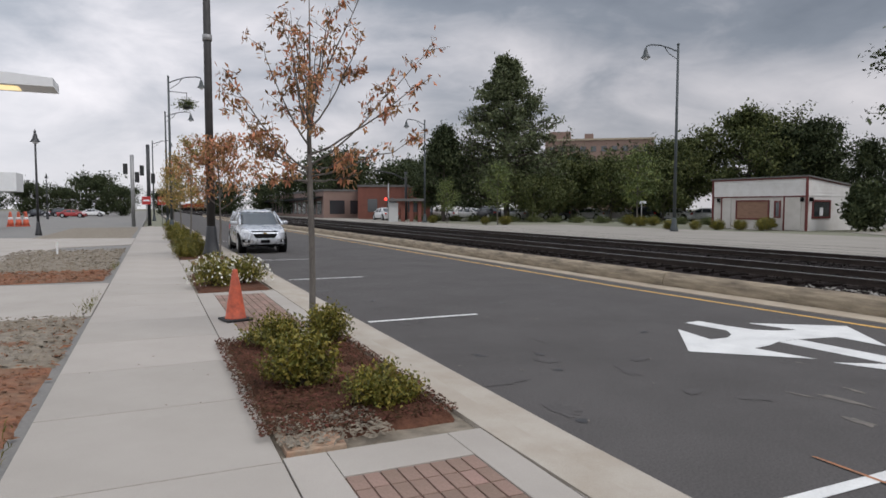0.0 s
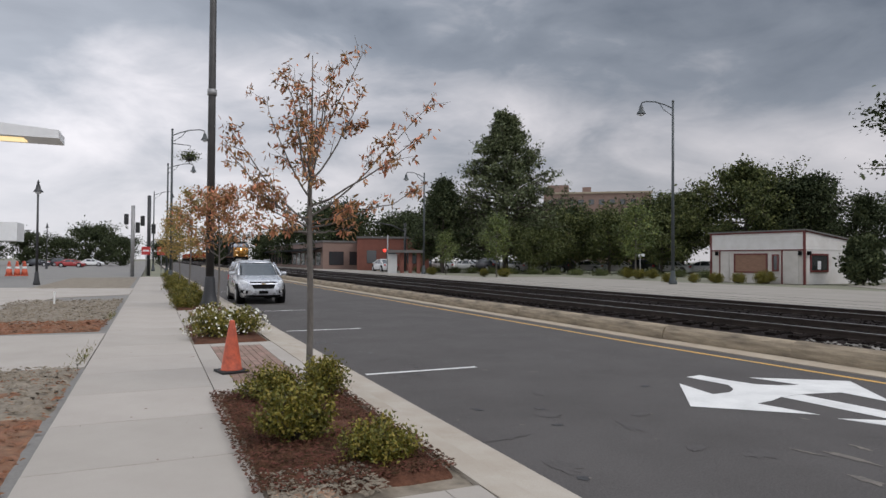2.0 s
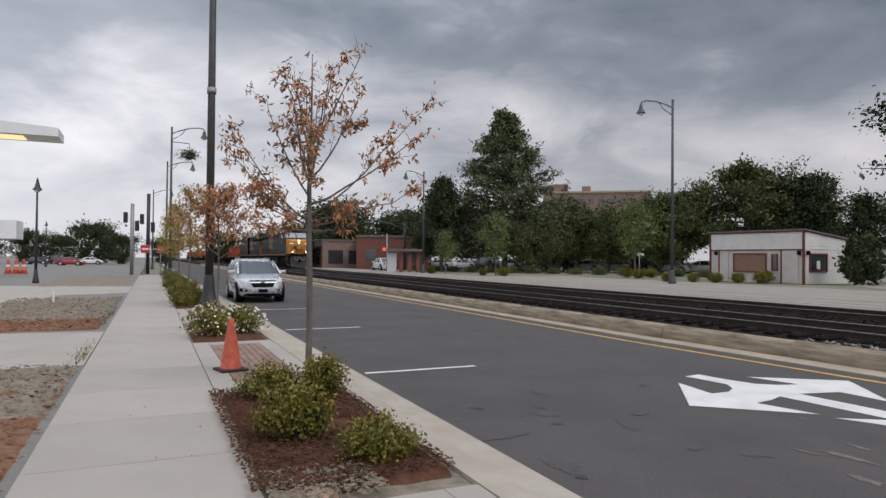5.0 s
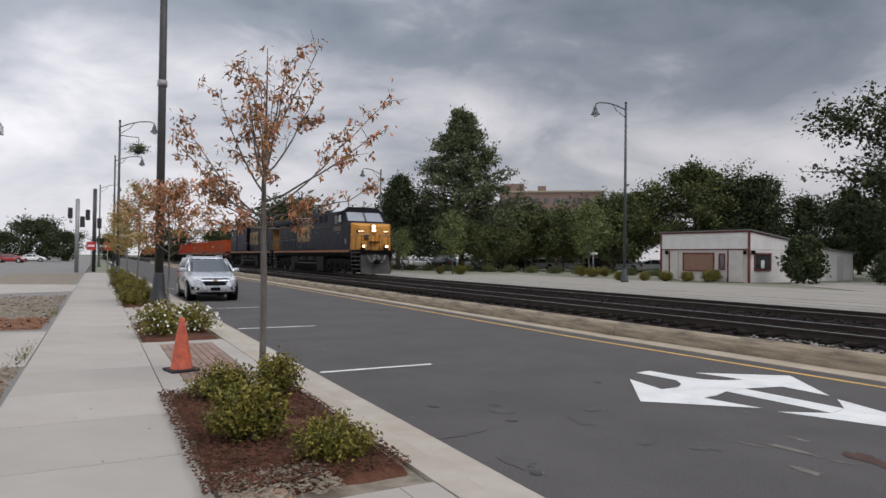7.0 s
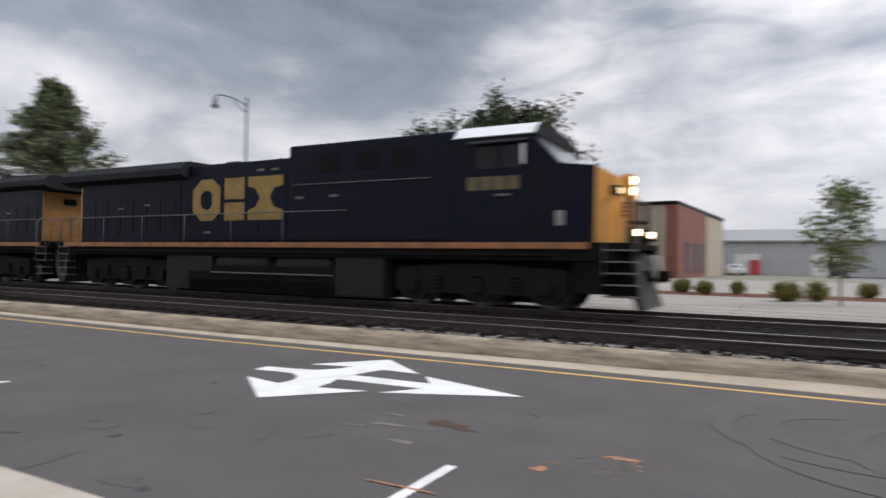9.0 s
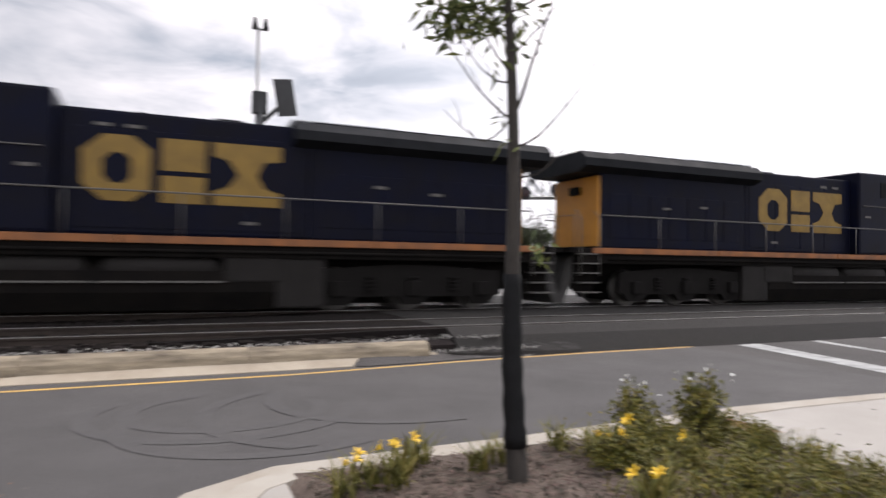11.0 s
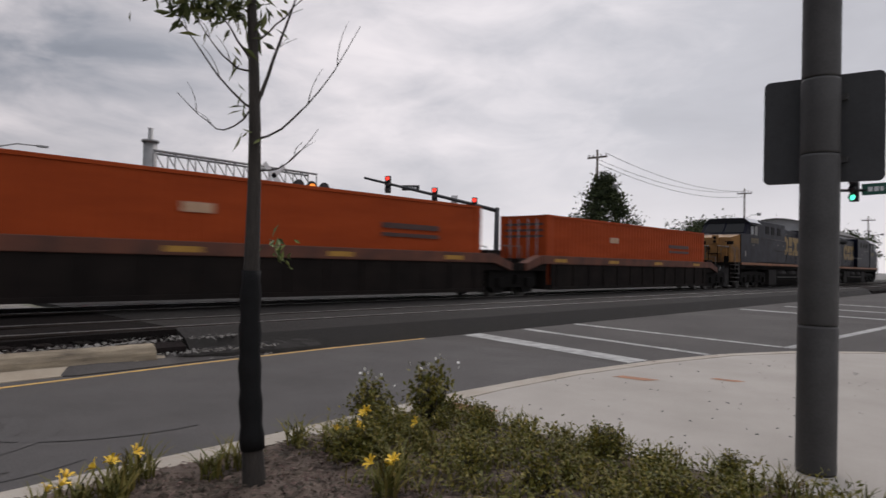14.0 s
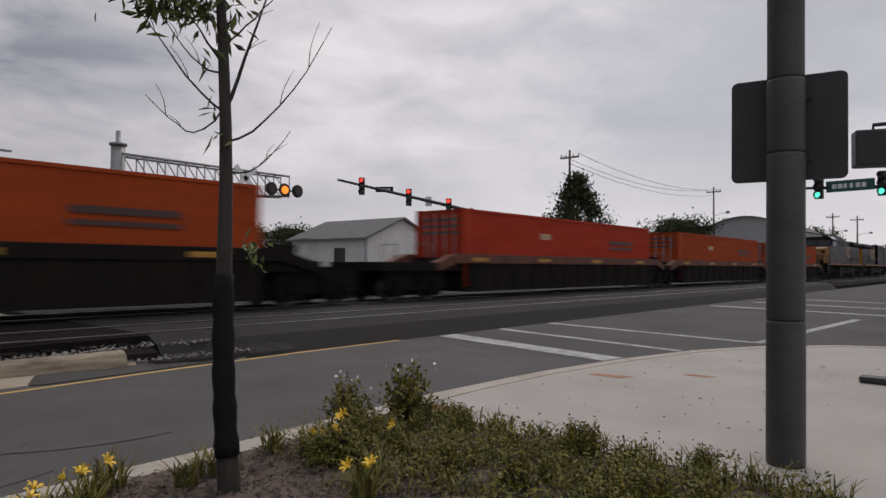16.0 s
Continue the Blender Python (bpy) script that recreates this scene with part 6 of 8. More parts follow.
    lime2 = tree_data(29, 9.6, 5.4, 1.6, 26, "round", 0.14, 6500, 0.3, 0.4, "limeleaf", slim=0.6)
    plant_tree(lime2, 53.6, 17.4, 0.25, 0, 1.0, "light green tree beside the oak", "trees beyond the tracks")
    # beyond the crossing
    for x, y, r, s, dta in ((39.6, -69.5, 0, 1.27, "d"), (43.4, -111.9, 60, 1.45, "r"), (41.4, -144.2, 130, 1.6, "r"), (53.9, -26.5, 0, 0.75, "r"), (49.1, -34.5, 40, 0.7, "r"), (56.6, -19.9, 200, 0.8, "r"), (55.1, -23.7, 90, 0.85, "r"),
                           (32.3, -156.7, 300, 1.4, "r"), (20.2, -158.7, 20, 0.9, "r"), (50, -30, 80, 0.7, "r"), (12, -170, 150, 0.9, "r"), (62, -12, 10, 0.8, "r"), (48, -120, 10, 1.4, "r")):
        plant_tree(small if dta == "d" else drk, x, y, 0.12 if x > 24 else -0.2, r, s, "dark tree beyond the crossing", "far trees")


def shrub_data(seed, r, h, leaves, size, leaf="shrubleaf"):
    rng = np.random.default_rng(seed)
    lines, buds = [], []
    for k in range(44):
        a, e = rng.uniform(0, 2 * math.pi), rng.uniform(0.35, 1.4)
        tip = np.array([math.cos(a) * math.cos(e) * r, math.sin(a) * math.cos(e) * r, math.sin(e) * h]) * rng.uniform(0.8, 1.02)
        s = np.linspace(0, 1, 5)[:, None]
        ln = tip * s + rng.normal(0, 0.02, (5, 3)) * s
        lines.append((ln, list(np.linspace(0.007, 0.003, 5))))
        buds.append(ln[2:])
    buds = np.concatenate(buds)
    c = buds[rng.integers(0, len(buds), leaves)] + rng.normal(0, 0.05 * r / 0.4, (leaves, 3))
    c[:, 2] = np.maximum(c[:, 2], 0.03)
    return wood_mesh("branching", lines, "darkbark", 5), leaf_mesh("foliage", c, size, leaf, rng, droop=-0.5, slim=0.58)


def shrub(data, x, y, z, s, turn, label, blooms=None, name="shrub", group="planted shrubs"):
    t = thing(name, label, "shrub", group, at=pose(x, y, z, 0, 0, turn) @ Matrix.Diagonal((s, s, s, 1)))
    for n, me in zip(("branching", "foliage"), data):
        new(n, me).parent = t
    if blooms:
        ob = tagged(new("bloom", blooms), kind="stuff")
        ob.parent = t
    return t


def plant_shrubs():
    a, b = shrub_data(51, 0.34, 0.42, 4200, 0.042), shrub_data(52, 0.38, 0.36, 4400, 0.04)
    for d, x, y, s, r in ((a, 1.12, 5.55, 1.02, 0), (b, 1.6, 4.78, 0.86, 70), (b, 1.22, 7.35, 0.95, 160), (a, 1.78, 7.2, 0.98, 250)):
        shrub(d, x, y, 0.03, s, r, "rounded evergreen shrub with small glossy yellow-green leaves")
    rng = np.random.default_rng(53)
    w = shrub_data(54, 0.55, 0.5, 1500, 0.075)
    c = rng.normal(0, 1, (150, 3))
    c = c / np.linalg.norm(c, axis=1, keepdims=True) * (0.55, 0.55, 0.5)
    c[:, 2] = np.abs(c[:, 2]) + 0.05
    bl = leaf_mesh("blossoms", c, 0.052, "whitepetal", rng, droop=-1, slim=0.9)
    for x, y, s, r in ((1.1, 13.5, 0.95, 0), (1.75, 13.9, 1.0, 100), (1.2, 15.2, 0.95, 200)):
        shrub(w, x, y, 0.03, s, r, "low rose shrub covered in white blossoms", bl)
    for k, (x, y) in enumerate(((1.0, 22.2), (1.35, 23.6), (1.1, 25), (1.2, 30.6), (1.6, 32), (1.1, 33.5), (1.3, 39.5), (1.6, 41.5), (1.2, 43), (1.4, 49), (1.6, 52), (1.3, 57))):
        shrub(b, x, y, 0.0, 1.25 + 0.15 * (k % 3), 47 * k, "low green shrub in the roadside bed")
    # platform planting
    for k, (x, y, s) in enumerate(((32.9, 37.5, 1.6), (33.8, 39.8, 1.8), (35, 38.4, 1.5), (29.0, 30.4, 1.3), (30.2, 29.6, 1.3), (31.4, 29.0, 1.4), (32.4, 28.2, 1.4), (33.6, 27.6, 1.5), (34.4, 27.9, 1.7),
                                   (25.2, 44.0, 1.6), (24.4, 46, 1.4), (22.4, 52, 1.5), (28.98, 10.6, 1.3), (29.4, 6.2, 1.3), (30.3, 4.5, 1.4), (30.5, 2.3, 1.3), (29.4, 3.5, 1.3), (25.9, 0.4, 1.6), (26.9, -0.6, 1.6), (28.1, 12.4, 1.2), (31.0, -2.5, 1.4), (25.3, 8.4, 1.2), (36, 15, 1.4),
                                   (32.2, 11.4, 1.3), (33.6, 9.8, 1.3), (27.0, 9.2, 1.1))):
        shrub(a, x, y, 0.28, s, 61 * k, "small round shrub beside the platform", group="platform shrubs")
    d = shrub_data(55, 1.3, 2.7, 9500, 0.24, "darkleaf")
    shrub(d, 37.6, 24.0, 0.25, 1.0, 0, "tall dense dark green bush beside the white building")
    shrub(d, 41.5, 21.3, 0.25, 0.7, 60, "tall dense dark green bush beside the white building")
    h = shrub_data(56, 1.6, 0.9, 2500, 0.13, "leaf")
    for k in range(16):
        shrub(h, 27 + 1.9 * k * 0.62, 66 - 2.0 * k, 0.25, 0.62, 73 * k, "low green hedge bush before the parked cars", group="hedge bushes")
    for k, (x, y) in enumerate(((46, 21), (48.5, 20.2), (50.5, 22), (56, 19), (44.5, 29.5))):
        shrub(h, x, y, 0.25, 0.9, 40 * k, "low bush at the foot of the oak", group="hedge bushes")


def blade_mesh(name, roots, length, width, material, rng, arch=0.6):
    n, V, F = len(roots), [], []
    for p in roots:
        a, L, w = rng.uniform(0, 2 * math.pi), length * rng.uniform(0.55, 1.15), width * rng.uniform(0.7, 1.2)
        d, sd = np.array([math.cos(a), math.sin(a), 0]), np.array([-math.sin(a), math.cos(a), 0])
        k = arch * rng.uniform(0.4, 1.5)
        i = len(V)
        for s, ww in ((0, 0.7), (0.4, 1.0), (0.75, 0.75), (1, 0)):
            q = p + d * L * k * s * s * 0.8 + np.array([0, 0, 1]) * L * (s - 0.42 * k * s * s)
            V.extend([q + sd * w * ww * 0.5, q - sd * w * ww * 0.5] if ww else [q])
        F += [(i, i + 1, i + 3, i + 2), (i + 2, i + 3, i + 5, i + 4), (i + 4, i + 5, i + 6)]
    return soup(name, [tuple(v) for v in V], F, material)


def plant_corner_bed():
    rng = np.random.default_rng(61)
    # tufts of lily leaves and grass
    def clump(n, r):
        a, q = rng.uniform(0, 2 * math.pi, n), r * np.sqrt(rng.uniform(0, 1, n))
        return np.c_[q * np.cos(a), q * np.sin(a), np.zeros(n)]
    leaves = [blade_mesh("leaves", clump(46, 0.09), 0.33, 0.015, "grassleaf", rng, 0.75) for _ in range(3)]
    def petal_mesh():
        V, F = [], []
        for k in range(6):
            a = k * math.pi / 3
            d, sd = np.array([math.cos(a), math.sin(a), 0]), np.array([-math.sin(a), math.cos(a), 0])
            i = len(V)
            for s, z, w in ((0.006, 0.0, 0.008), (0.03, 0.032, 0.026), (0.055, 0.045, 0.022), (0.072, 0.036, 0.0)):
                q = d * s + np.array([0, 0, z])
                V += [tuple(q + sd * w * 0.5), tuple(q - sd * w * 0.5)]
            F += [(i, i + 1, i + 3, i + 2), (i + 2, i + 3, i + 5, i + 4), (i + 4, i + 5, i + 7, i + 6)]
        return soup("flower", V, F, "petal")
    petals = petal_mesh()
    for k, (x, y, blooms) in enumerate(((4.42, -1.62, 3), (4.3, -1.35, 2), (4.12, -1.12, 2), (4.62, -1.85, 0), (4.05, -3.2, 3), (4.38, -3.6, 2), (3.2, -2.85, 3), (4.6, -3.1, 0), (4.3, -3.25, 0), (4.4, -2.45, 0), (4.3, -2.2, 0),
                                        (3.75, -3.75, 1), (4.15, -3.85, 0), (3.9, -3.35, 0), (3.4, -3.1, 0), (4.2, -1.5, 0), (3.6, -3.3, 0))):
        t = thing("daylily", "daylily clump with yellow trumpet flowers" if blooms else "daylily clump of arching green leaves", "flower", "daylilies of the corner bed", at=pose(x, y, 0.02, 0, 0, 50 * k))
        new("leaf_tuft", leaves[k % 3]).parent = t
        for j in range(blooms):
            a = 2.2 * j + k
            top = Vector((0.09 * math.cos(a), 0.09 * math.sin(a), 0.20 + 0.035 * ((j * 7 + k) % 3)))
            part("stem", tube(B(), [(0, 0, 0), (top.x * 0.5, top.y * 0.5, top.z * 0.6), tuple(top)], 0.0045, 5), "grassleaf", t)
            fl = new("flower", petals)
            fl.parent = t
            fl.matrix_basis = Matrix.Translation(top) @ pose(0, 0, 0, 50 * math.sin(a * 3), 55 * math.cos(a * 2), 0) @ Matrix.Scale(0.85, 4)
    # rough ground cover
    def inside(n, f):
        out = []
        while len(out) < n:
            x, y = rng.uniform(0.9, 4.7), rng.uniform(-4.92, -1.2)
            if f(x, y):
                out.append((x, y, 0.02))
        return np.array(out)
    cover = inside(3000, lambda x, y: noise.noise(Vector((x * 2.6, y * 2.6, 4))) > -0.12 and (y < -2.7 - 0.12 * (x - 3) and rng.uniform() < min(1, 0.25 + 0.5 * (-2.7 - y))) and not (x > 3.6 and y > -3.0))
    tagged(new("ground_cover", blade_mesh("ground_cover", cover, 0.19, 0.013, "grassleaf", rng, 0.9)), "rough green ground cover and grass", "grass", kind="stuff")
    c = cover[rng.integers(0, len(cover), 9000)] + np.c_[rng.normal(0, 0.06, (9000, 2)), rng.uniform(0.02, 0.22, 9000)]
    tagged(new("cover_leaves", leaf_mesh("cover_leaves", c, 0.04, "shrubleaf", rng, droop=-0.3, slim=0.45)), "small leaves of low ground cover", "grass", kind="stuff")
    edge = np.c_[(np.round(rng.uniform(1.0, 4.6, 620) * 2.2) / 2.2 + rng.normal(0, 0.08, 620)), -4.95 + rng.normal(0, 0.07, 620), np.full(620, 0.01)]
    tagged(new("edge_grass", blade_mesh("edge_grass", edge, 0.24, 0.011, "grassleaf", rng, 0.8)), "grass tufts along the pavement's edge", "grass", kind="stuff")
    verge = np.c_[-0.9 - np.abs(rng.normal(0, 0.1, 420)), 4 + 8 * rng.integers(0, 3, 420) + rng.normal(0, 0.7, 420), np.full(420, -0.02)]
    tagged(new("verge_grass", blade_mesh("verge_grass", verge, 0.1, 0.008, "grassleaf", rng, 0.9)), "sparse weeds along the sidewalk's edge", "grass", kind="stuff")
    d = shrub_data(62, 0.28, 0.55, 1000, 0.05)
    c = rng.normal(0, 1, (9, 3)) * (0.14, 0.14, 0.06) + (0, 0, 0.55)
    bl = leaf_mesh("blossoms", c, 0.036, "whitepetal", rng, droop=-1, slim=0.9)
    shrub(d, 4.74, -4.02, 0.02, 0.85, 0, "loose upright rose shrub with few white blossoms", bl, group="corner shrubs")
    shrub(d, 4.46, -4.55, 0.02, 1.05, 120, "loose upright rose shrub with few white blossoms", bl, group="corner shrubs")
    shrub(d, 1.75, -4.98, 0.02, 0.4, 20, "small broad-leaved weed at the bed's edge", group="corner shrubs")
    for k in range(22):
        x, y = rng.uniform(1.3, 4.4), rng.uniform(-4.8, -3.1)
        shrub(d, x, y, 0.0, rng.uniform(0.35, 0.62), 37 * k, "low straggling green plant of the corner bed", group="corner shrubs")


plant_trees()
plant_shrubs()
plant_corner_bed()


# ---- lamps, poles and signals ----
def street_lamp(x, y, z, height, turn, label, arm=1.6, mast="bluegreypole", r=0.09):
    t = thing("street_lamp", label, "street lamp", "street lamps", at=pose(x, y, z, 0, 0, turn))
    part("base", tube(B(), [(0, 0, 0), (0, 0, 0.12), (0, 0, 0.3), (0, 0, 0.75), (0, 0, 0.8)], [r * 2.6, r * 2.6, r * 2.0, r * 1.35, r * 1.2], 14), mast, t)
    part("mast", tube(B(), [(0, 0, 0.78), (0, 0, height * 0.5), (0, 0, height)], [r * 1.1, r * 0.9, r * 0.7], 14), mast, t)
    part("finial", ball(B(), (0, 0, height + 0.06), 0.08, n=8), mast, t)
    part("arm", tube(B(), [(0, 0, height - 0.35), (arm * 0.25, 0, height - 0.1), (arm * 0.55, 0, height + 0.12), (arm * 0.85, 0, height + 0.2), (arm * 0.98, 0, height + 0.14), (arm, 0, height)], 0.035, 8), mast, t)
    part("brace", tube(B(), [(0, 0, height - 0.8), (arm * 0.3, 0, height - 0.35), (arm * 0.42, 0, height + 0.02)], 0.022, 6), mast, t)
    sh = part("shade", tube(B(), [(arm, 0, height + 0.02), (arm, 0, height - 0.12), (arm, 0, height - 0.3), (arm, 0, height - 0.5)], [0.05, 0.11, 0.14, 0.27], 14, caps=False), mast, t, "bell-shaped dark shade")
    part("bulb_glass", ball(B(), (arm, 0, height - 0.52), 0.17, sz=0.7), "lens", sh)
    return t


def place_lamps():
    street_lamp(27.0, 28.0, 0.28, 10.4, 130, "tall dark gooseneck street lamp on the platform", 1.75)
    street_lamp(23.0, 55.2, 0.28, 9.3, 150, "tall dark gooseneck street lamp on the platform", 1.7)
    street_lamp(23.6, 85, 0.28, 9.3, 150, "tall dark gooseneck street lamp on the platform", 1.7)
    for x, y, h in ((1.2, 48, 10.4), (1.23, 62, 9.9), (0.2, 88, 9.8)):
        street_lamp(x, y, 0, h, 0, "dark gooseneck street lamp beside the sidewalk", 2.1)
    t = thing("hanging_basket", "hanging basket of green fern on a lamp arm", "hanging basket", at=pose(2.35, 48, 8.45))
    part("bowl", tube(B(), [(0, 0, -0.12), (0, 0, 0.0), (0, 0, 0.18)], [0.1, 0.24, 0.3], 12), "blackpole", t, "dark bowl")
    part("hanger", tube(B(), [(0, 0, 0.1), (0, 0, 1.0), (-1.15, 0, 1.05)], 0.03, 6), "blackpole", t)
    rng = np.random.default_rng(77)
    c = rng.normal(0, 1, (420, 3)) * (0.3, 0.3, 0.16) + (0, 0, 0.28)
    new("fern", leaf_mesh("fern", c, 0.22, "leaf", rng, droop=0.6, slim=0.3)).parent = t
    street_lamp(-6.17, 44.6, -0.03, 6.0, 90, "short dark lamp post in the lot", 0.05, "blackpole", 0.07)
    street_lamp(-14, 110, -0.03, 6.5, 90, "short dark lamp post in the lot", 0.05, "blackpole", 0.07)
    t = thing("light_mast", "tall dark mast with a flared black base beside the street", "mast", at=pose(1.78, 22.8, 0))
    part("base", tube(B(), [(0, 0, 0), (0, 0, 0.1), (0, 0, 0.16), (0, 0, 0.45), (0, 0, 0.95), (0, 0, 1.0)], [0.31, 0.31, 0.27, 0.2, 0.16, 0.13], 16), "blackpole", t, "flared black base")
    part("mast", tube(B(), [(0, 0, 0.98), (0, 0, 7), (0, 0, 14)], [0.135, 0.12, 0.095], 16), "darksteel", t)
    part("band", tube(B(), [(0, 0, 7.05), (0, 0, 7.25)], 0.15, 14), "greypole", t)
    # signals far up the street
    for x, y, h, m in ((-1.5, 62, 6.1, "greypole"), (-0.24, 64, 7.2, "blackpole")):
        t = thing("signal_post", "signal post at the far street crossing", "signal post", "far signals", at=pose(x, y, 0))
        part("mast", tube(B(), [(0, 0, 0), (0, 0, h)], 0.16, 12), m, t)
        part("cap", ball(B(), (0, 0, h), 0.17, sz=0.5, n=8), m, t)
        for k, z in enumerate((4.3, 5.0)):
            part("signal_head", box(B(), 0.2 - 0.9 * k, 0.55 - 0.9 * k, -0.2, 0.2, z - 0.5, z + 0.4, 0.03), "signalblack", t)
        part("sign", box(B(), 0.7, 1.4, -0.03, 0.0, 1.9, 2.6, 0.02), "signred", t, "red and white sign")
        part("sign_bar", box(B(), 0.8, 1.3, -0.036, -0.03, 2.18, 2.32), "signwhite", t)
        part("sign_post", tube(B(), [(1.05, 0.03, 0), (1.05, 0.03, 2.6)], 0.03, 6), "greypole", t)
    t = thing("signal_mast_arm", "dark traffic signal arm over the far street", "signal", "far signals", at=pose(27.0, 70.5, 0.25))
    part("mast", tube(B(), [(0, 0, 0), (0, 0, 5.6)], 0.16, 10), "blackpole", t)
    part("arm", tube(B(), [(0, 0, 4.6), (-1.5, 0, 5.3), (-4, 0, 5.7)], [0.1, 0.08, 0.06], 8), "blackpole", t)
    t = thing("flasher_post", "railway crossing post with lit red lamps", "crossing signal", at=pose(22.2, 63, 0.25))
    part("mast", tube(B(), [(0, 0, 0), (0, 0, 3.9)], 0.07, 8), "greypole", t)
    part("lamp_red", ball(B(), (-0.35, -0.15, 2.3), 0.16, n=8), "redlamp", t, "lit red lamp")
    part("lamp_unlit", ball(B(), (0.35, -0.15, 2.3), 0.16, n=8), "darklens", t)
    part("crossarm", box(B(), -0.4, 0.4, -0.06, 0.06, 2.25, 2.35), "signalblack", t)


def signal_head(parent, x, y, z, turn, lit, back=True, n=3):
    """Three lenses in a dark housing that faces along its own -y."""
    h = part("signal_head", box(B(), -0.17, 0.17, -0.1, 0.12, -0.17 - 0.35 * (n - 1), 0.18, 0.03), "signalblack", parent, "dark signal housing")
    h.matrix_basis = pose(x, y, z, 0, 0, turn)
    for k in range(n):
        c = (0, -0.1, -0.35 * k)
        on = k == 0 and lit == "redlamp" or k == n - 1 and lit == "greenlamp"
        part("lens", tube(B(), [(0, -0.1, c[2]), (0, -0.125, c[2])], 0.125, 12), lit if on else "darklens", h, "lit lens" if on else "")
        bm = tube(B(), [(0, -0.1, c[2]), (0, -0.32, c[2] + 0.01)], 0.15, 12, caps=False)
        part("visor", bm, "signalblack", h)
    return h


def text_bars(bm, x0, x1, y, z, h, n, seed):
    rng = random.Random(seed)
    x = x0
    for _ in range(n):
        w = (x1 - x0) / n
        box(bm, x, x + w * rng.uniform(0.5, 0.8), y - 0.004, y, z, z + h)
        x += w


def place_crossing():
    # post with the back of a big sign, at the corner
    t = thing("sign_post", "thick dark steel post carrying the bare back of a large sign", "sign post", at=pose(1.38, -5.75, 0, 0, -0.3, 0))
    for k, (z0, z1, r) in enumerate(((0.0, 1.15, 0.145), (1.155, 2.5, 0.143), (2.505, 3.1, 0.141), (3.105, 6.5, 0.138))):
        part("mast_section", tube(B(), [(0, 0, z0), (0, 0, z0 + 0.02), (0, 0, z1 - 0.02), (0, 0, z1)], [r - 0.004, r, r, r - 0.004], 20), "darksteel", t)
    outline = []
    for cx, cz, a0 in ((0.38, 3.12, 0), (-0.38, 3.12, 90), (-0.38, 2.35, 180), (0.38, 2.35, 270)):
        outline += [(cx + 0.05 * math.cos(radians(a0 + 18 * k)), cz + 0.05 * math.sin(radians(a0 + 18 * k))) for k in range(6)]
    bm = prism(B(), outline, "y", -0.18, -0.165)
    s = part("sign_panel", bm, "signback", t, "bare dark back of a square sign")
    s.matrix_basis = pose(0.0, 0, 0, 0, 0, 9)
    part("bracket", box(B(), -0.16, 0.16, -0.168, -0.13, 2.95, 3.0), "darksteel", t)
    part("bracket", box(B(), -0.16, 0.16, -0.168, -0.13, 2.45, 2.5), "darksteel", t)
    # signal post with pedestrian signals further along the corner
    t = thing("pedestrian_signal", "dark post with pedestrian signal housings", "signal", at=pose(1.05, -10.6, 0))
    part("base", box(B(), -0.2, 0.2, -0.2, 0.2, 0, 0.42, 0.04), "blackpole", t)
    part("foot", box(B(), 0.15, 0.55, -0.12, 0.12, 0.0, 0.09, 0.03), "blackpole", t)
    part("mast", tube(B(), [(0, 0, 0.4), (0, 0, 5.2)], 0.1, 12), "blackpole", t)
    for x, a in ((0.36, 20), (-0.4, -70)):
        h = part("signal_box", box(B(), -0.24, 0.24, -0.15, 0.15, -0.25, 0.25, 0.03), "signalblack", t)
        h.matrix_basis = pose(x, 0.05, 3.22, 0, 0, a)
        part("hanger", tube(B(), [(0, 0, 3.55), (x, 0.05, 3.55), (x, 0.05, 3.4)], 0.03, 6), "signalblack", t)
    part("push_button", box(B(), 0.08, 0.2, -0.08, 0.08, 1.0, 1.35, 0.01), "signalblack", t)
    # far side signals facing this way
    t = thing("signal_mast_arm", "signal arm with three red signals and small signs", "signal", "crossing signals", at=pose(25.2, -31.2, 0.2))
    part("mast", tube(B(), [(0, 0, 0), (0, 0, 4.9)], [0.18, 0.14], 12), "blackpole", t)
    e = Vector((5.8, 5.9, 6.55))
    part("arm", tube(B(), [(0, 0, 4.7), (1.3, 1.35, 5.15), tuple(e)], [0.13, 0.11, 0.07], 10), "blackpole", t)
    for f, lit in ((0.82, "redlamp"), (0.47, "redlamp"), (0.17, "redlamp")):
        signal_head(t, e.x * f, e.y * f, 4.95 + (e.z - 4.7) * f + 0.05, 215, lit)
    bm = box(B(), -0.55, 0.55, -0.03, 0.0, -0.17, 0.17, 0.01)
    s = part("street_sign", bm, "signalblack", t, "dark street name sign with unreadable bars")
    s.matrix_basis = pose(e.x * 0.66, e.y * 0.66 - 0.1, 6.0, 0, 0, 215)
    bm = B()
    text_bars(bm, -0.42, 0.42, -0.032, -0.06, 0.12, 5, 1)
    part("lettering_bars", bm, "signwhite", s)
    s = part("small_sign", box(B(), -0.2, 0.2, -0.03, 0.0, -0.3, 0.3, 0.01), "signwhite", t, "small white sign")
    s.matrix_basis = pose(e.x * 0.33, e.y * 0.33 - 0.1, 5.3, 0, 0, 215)
    # green signals along the street
    t = thing("signal_mast_arm", "signal arm with green lit signals and a street sign", "signal", "crossing signals", at=pose(0.2, -33.2, 0))
    part("mast", tube(B(), [(0, 0, 0), (0, 0, 5.0)], [0.18, 0.14], 12), "blackpole", t)
    part("arm", tube(B(), [(0, 0, 4.75), (2.5, 0, 5.0), (7.4, 0, 5.25)], [0.13, 0.1, 0.06], 10), "blackpole", t)
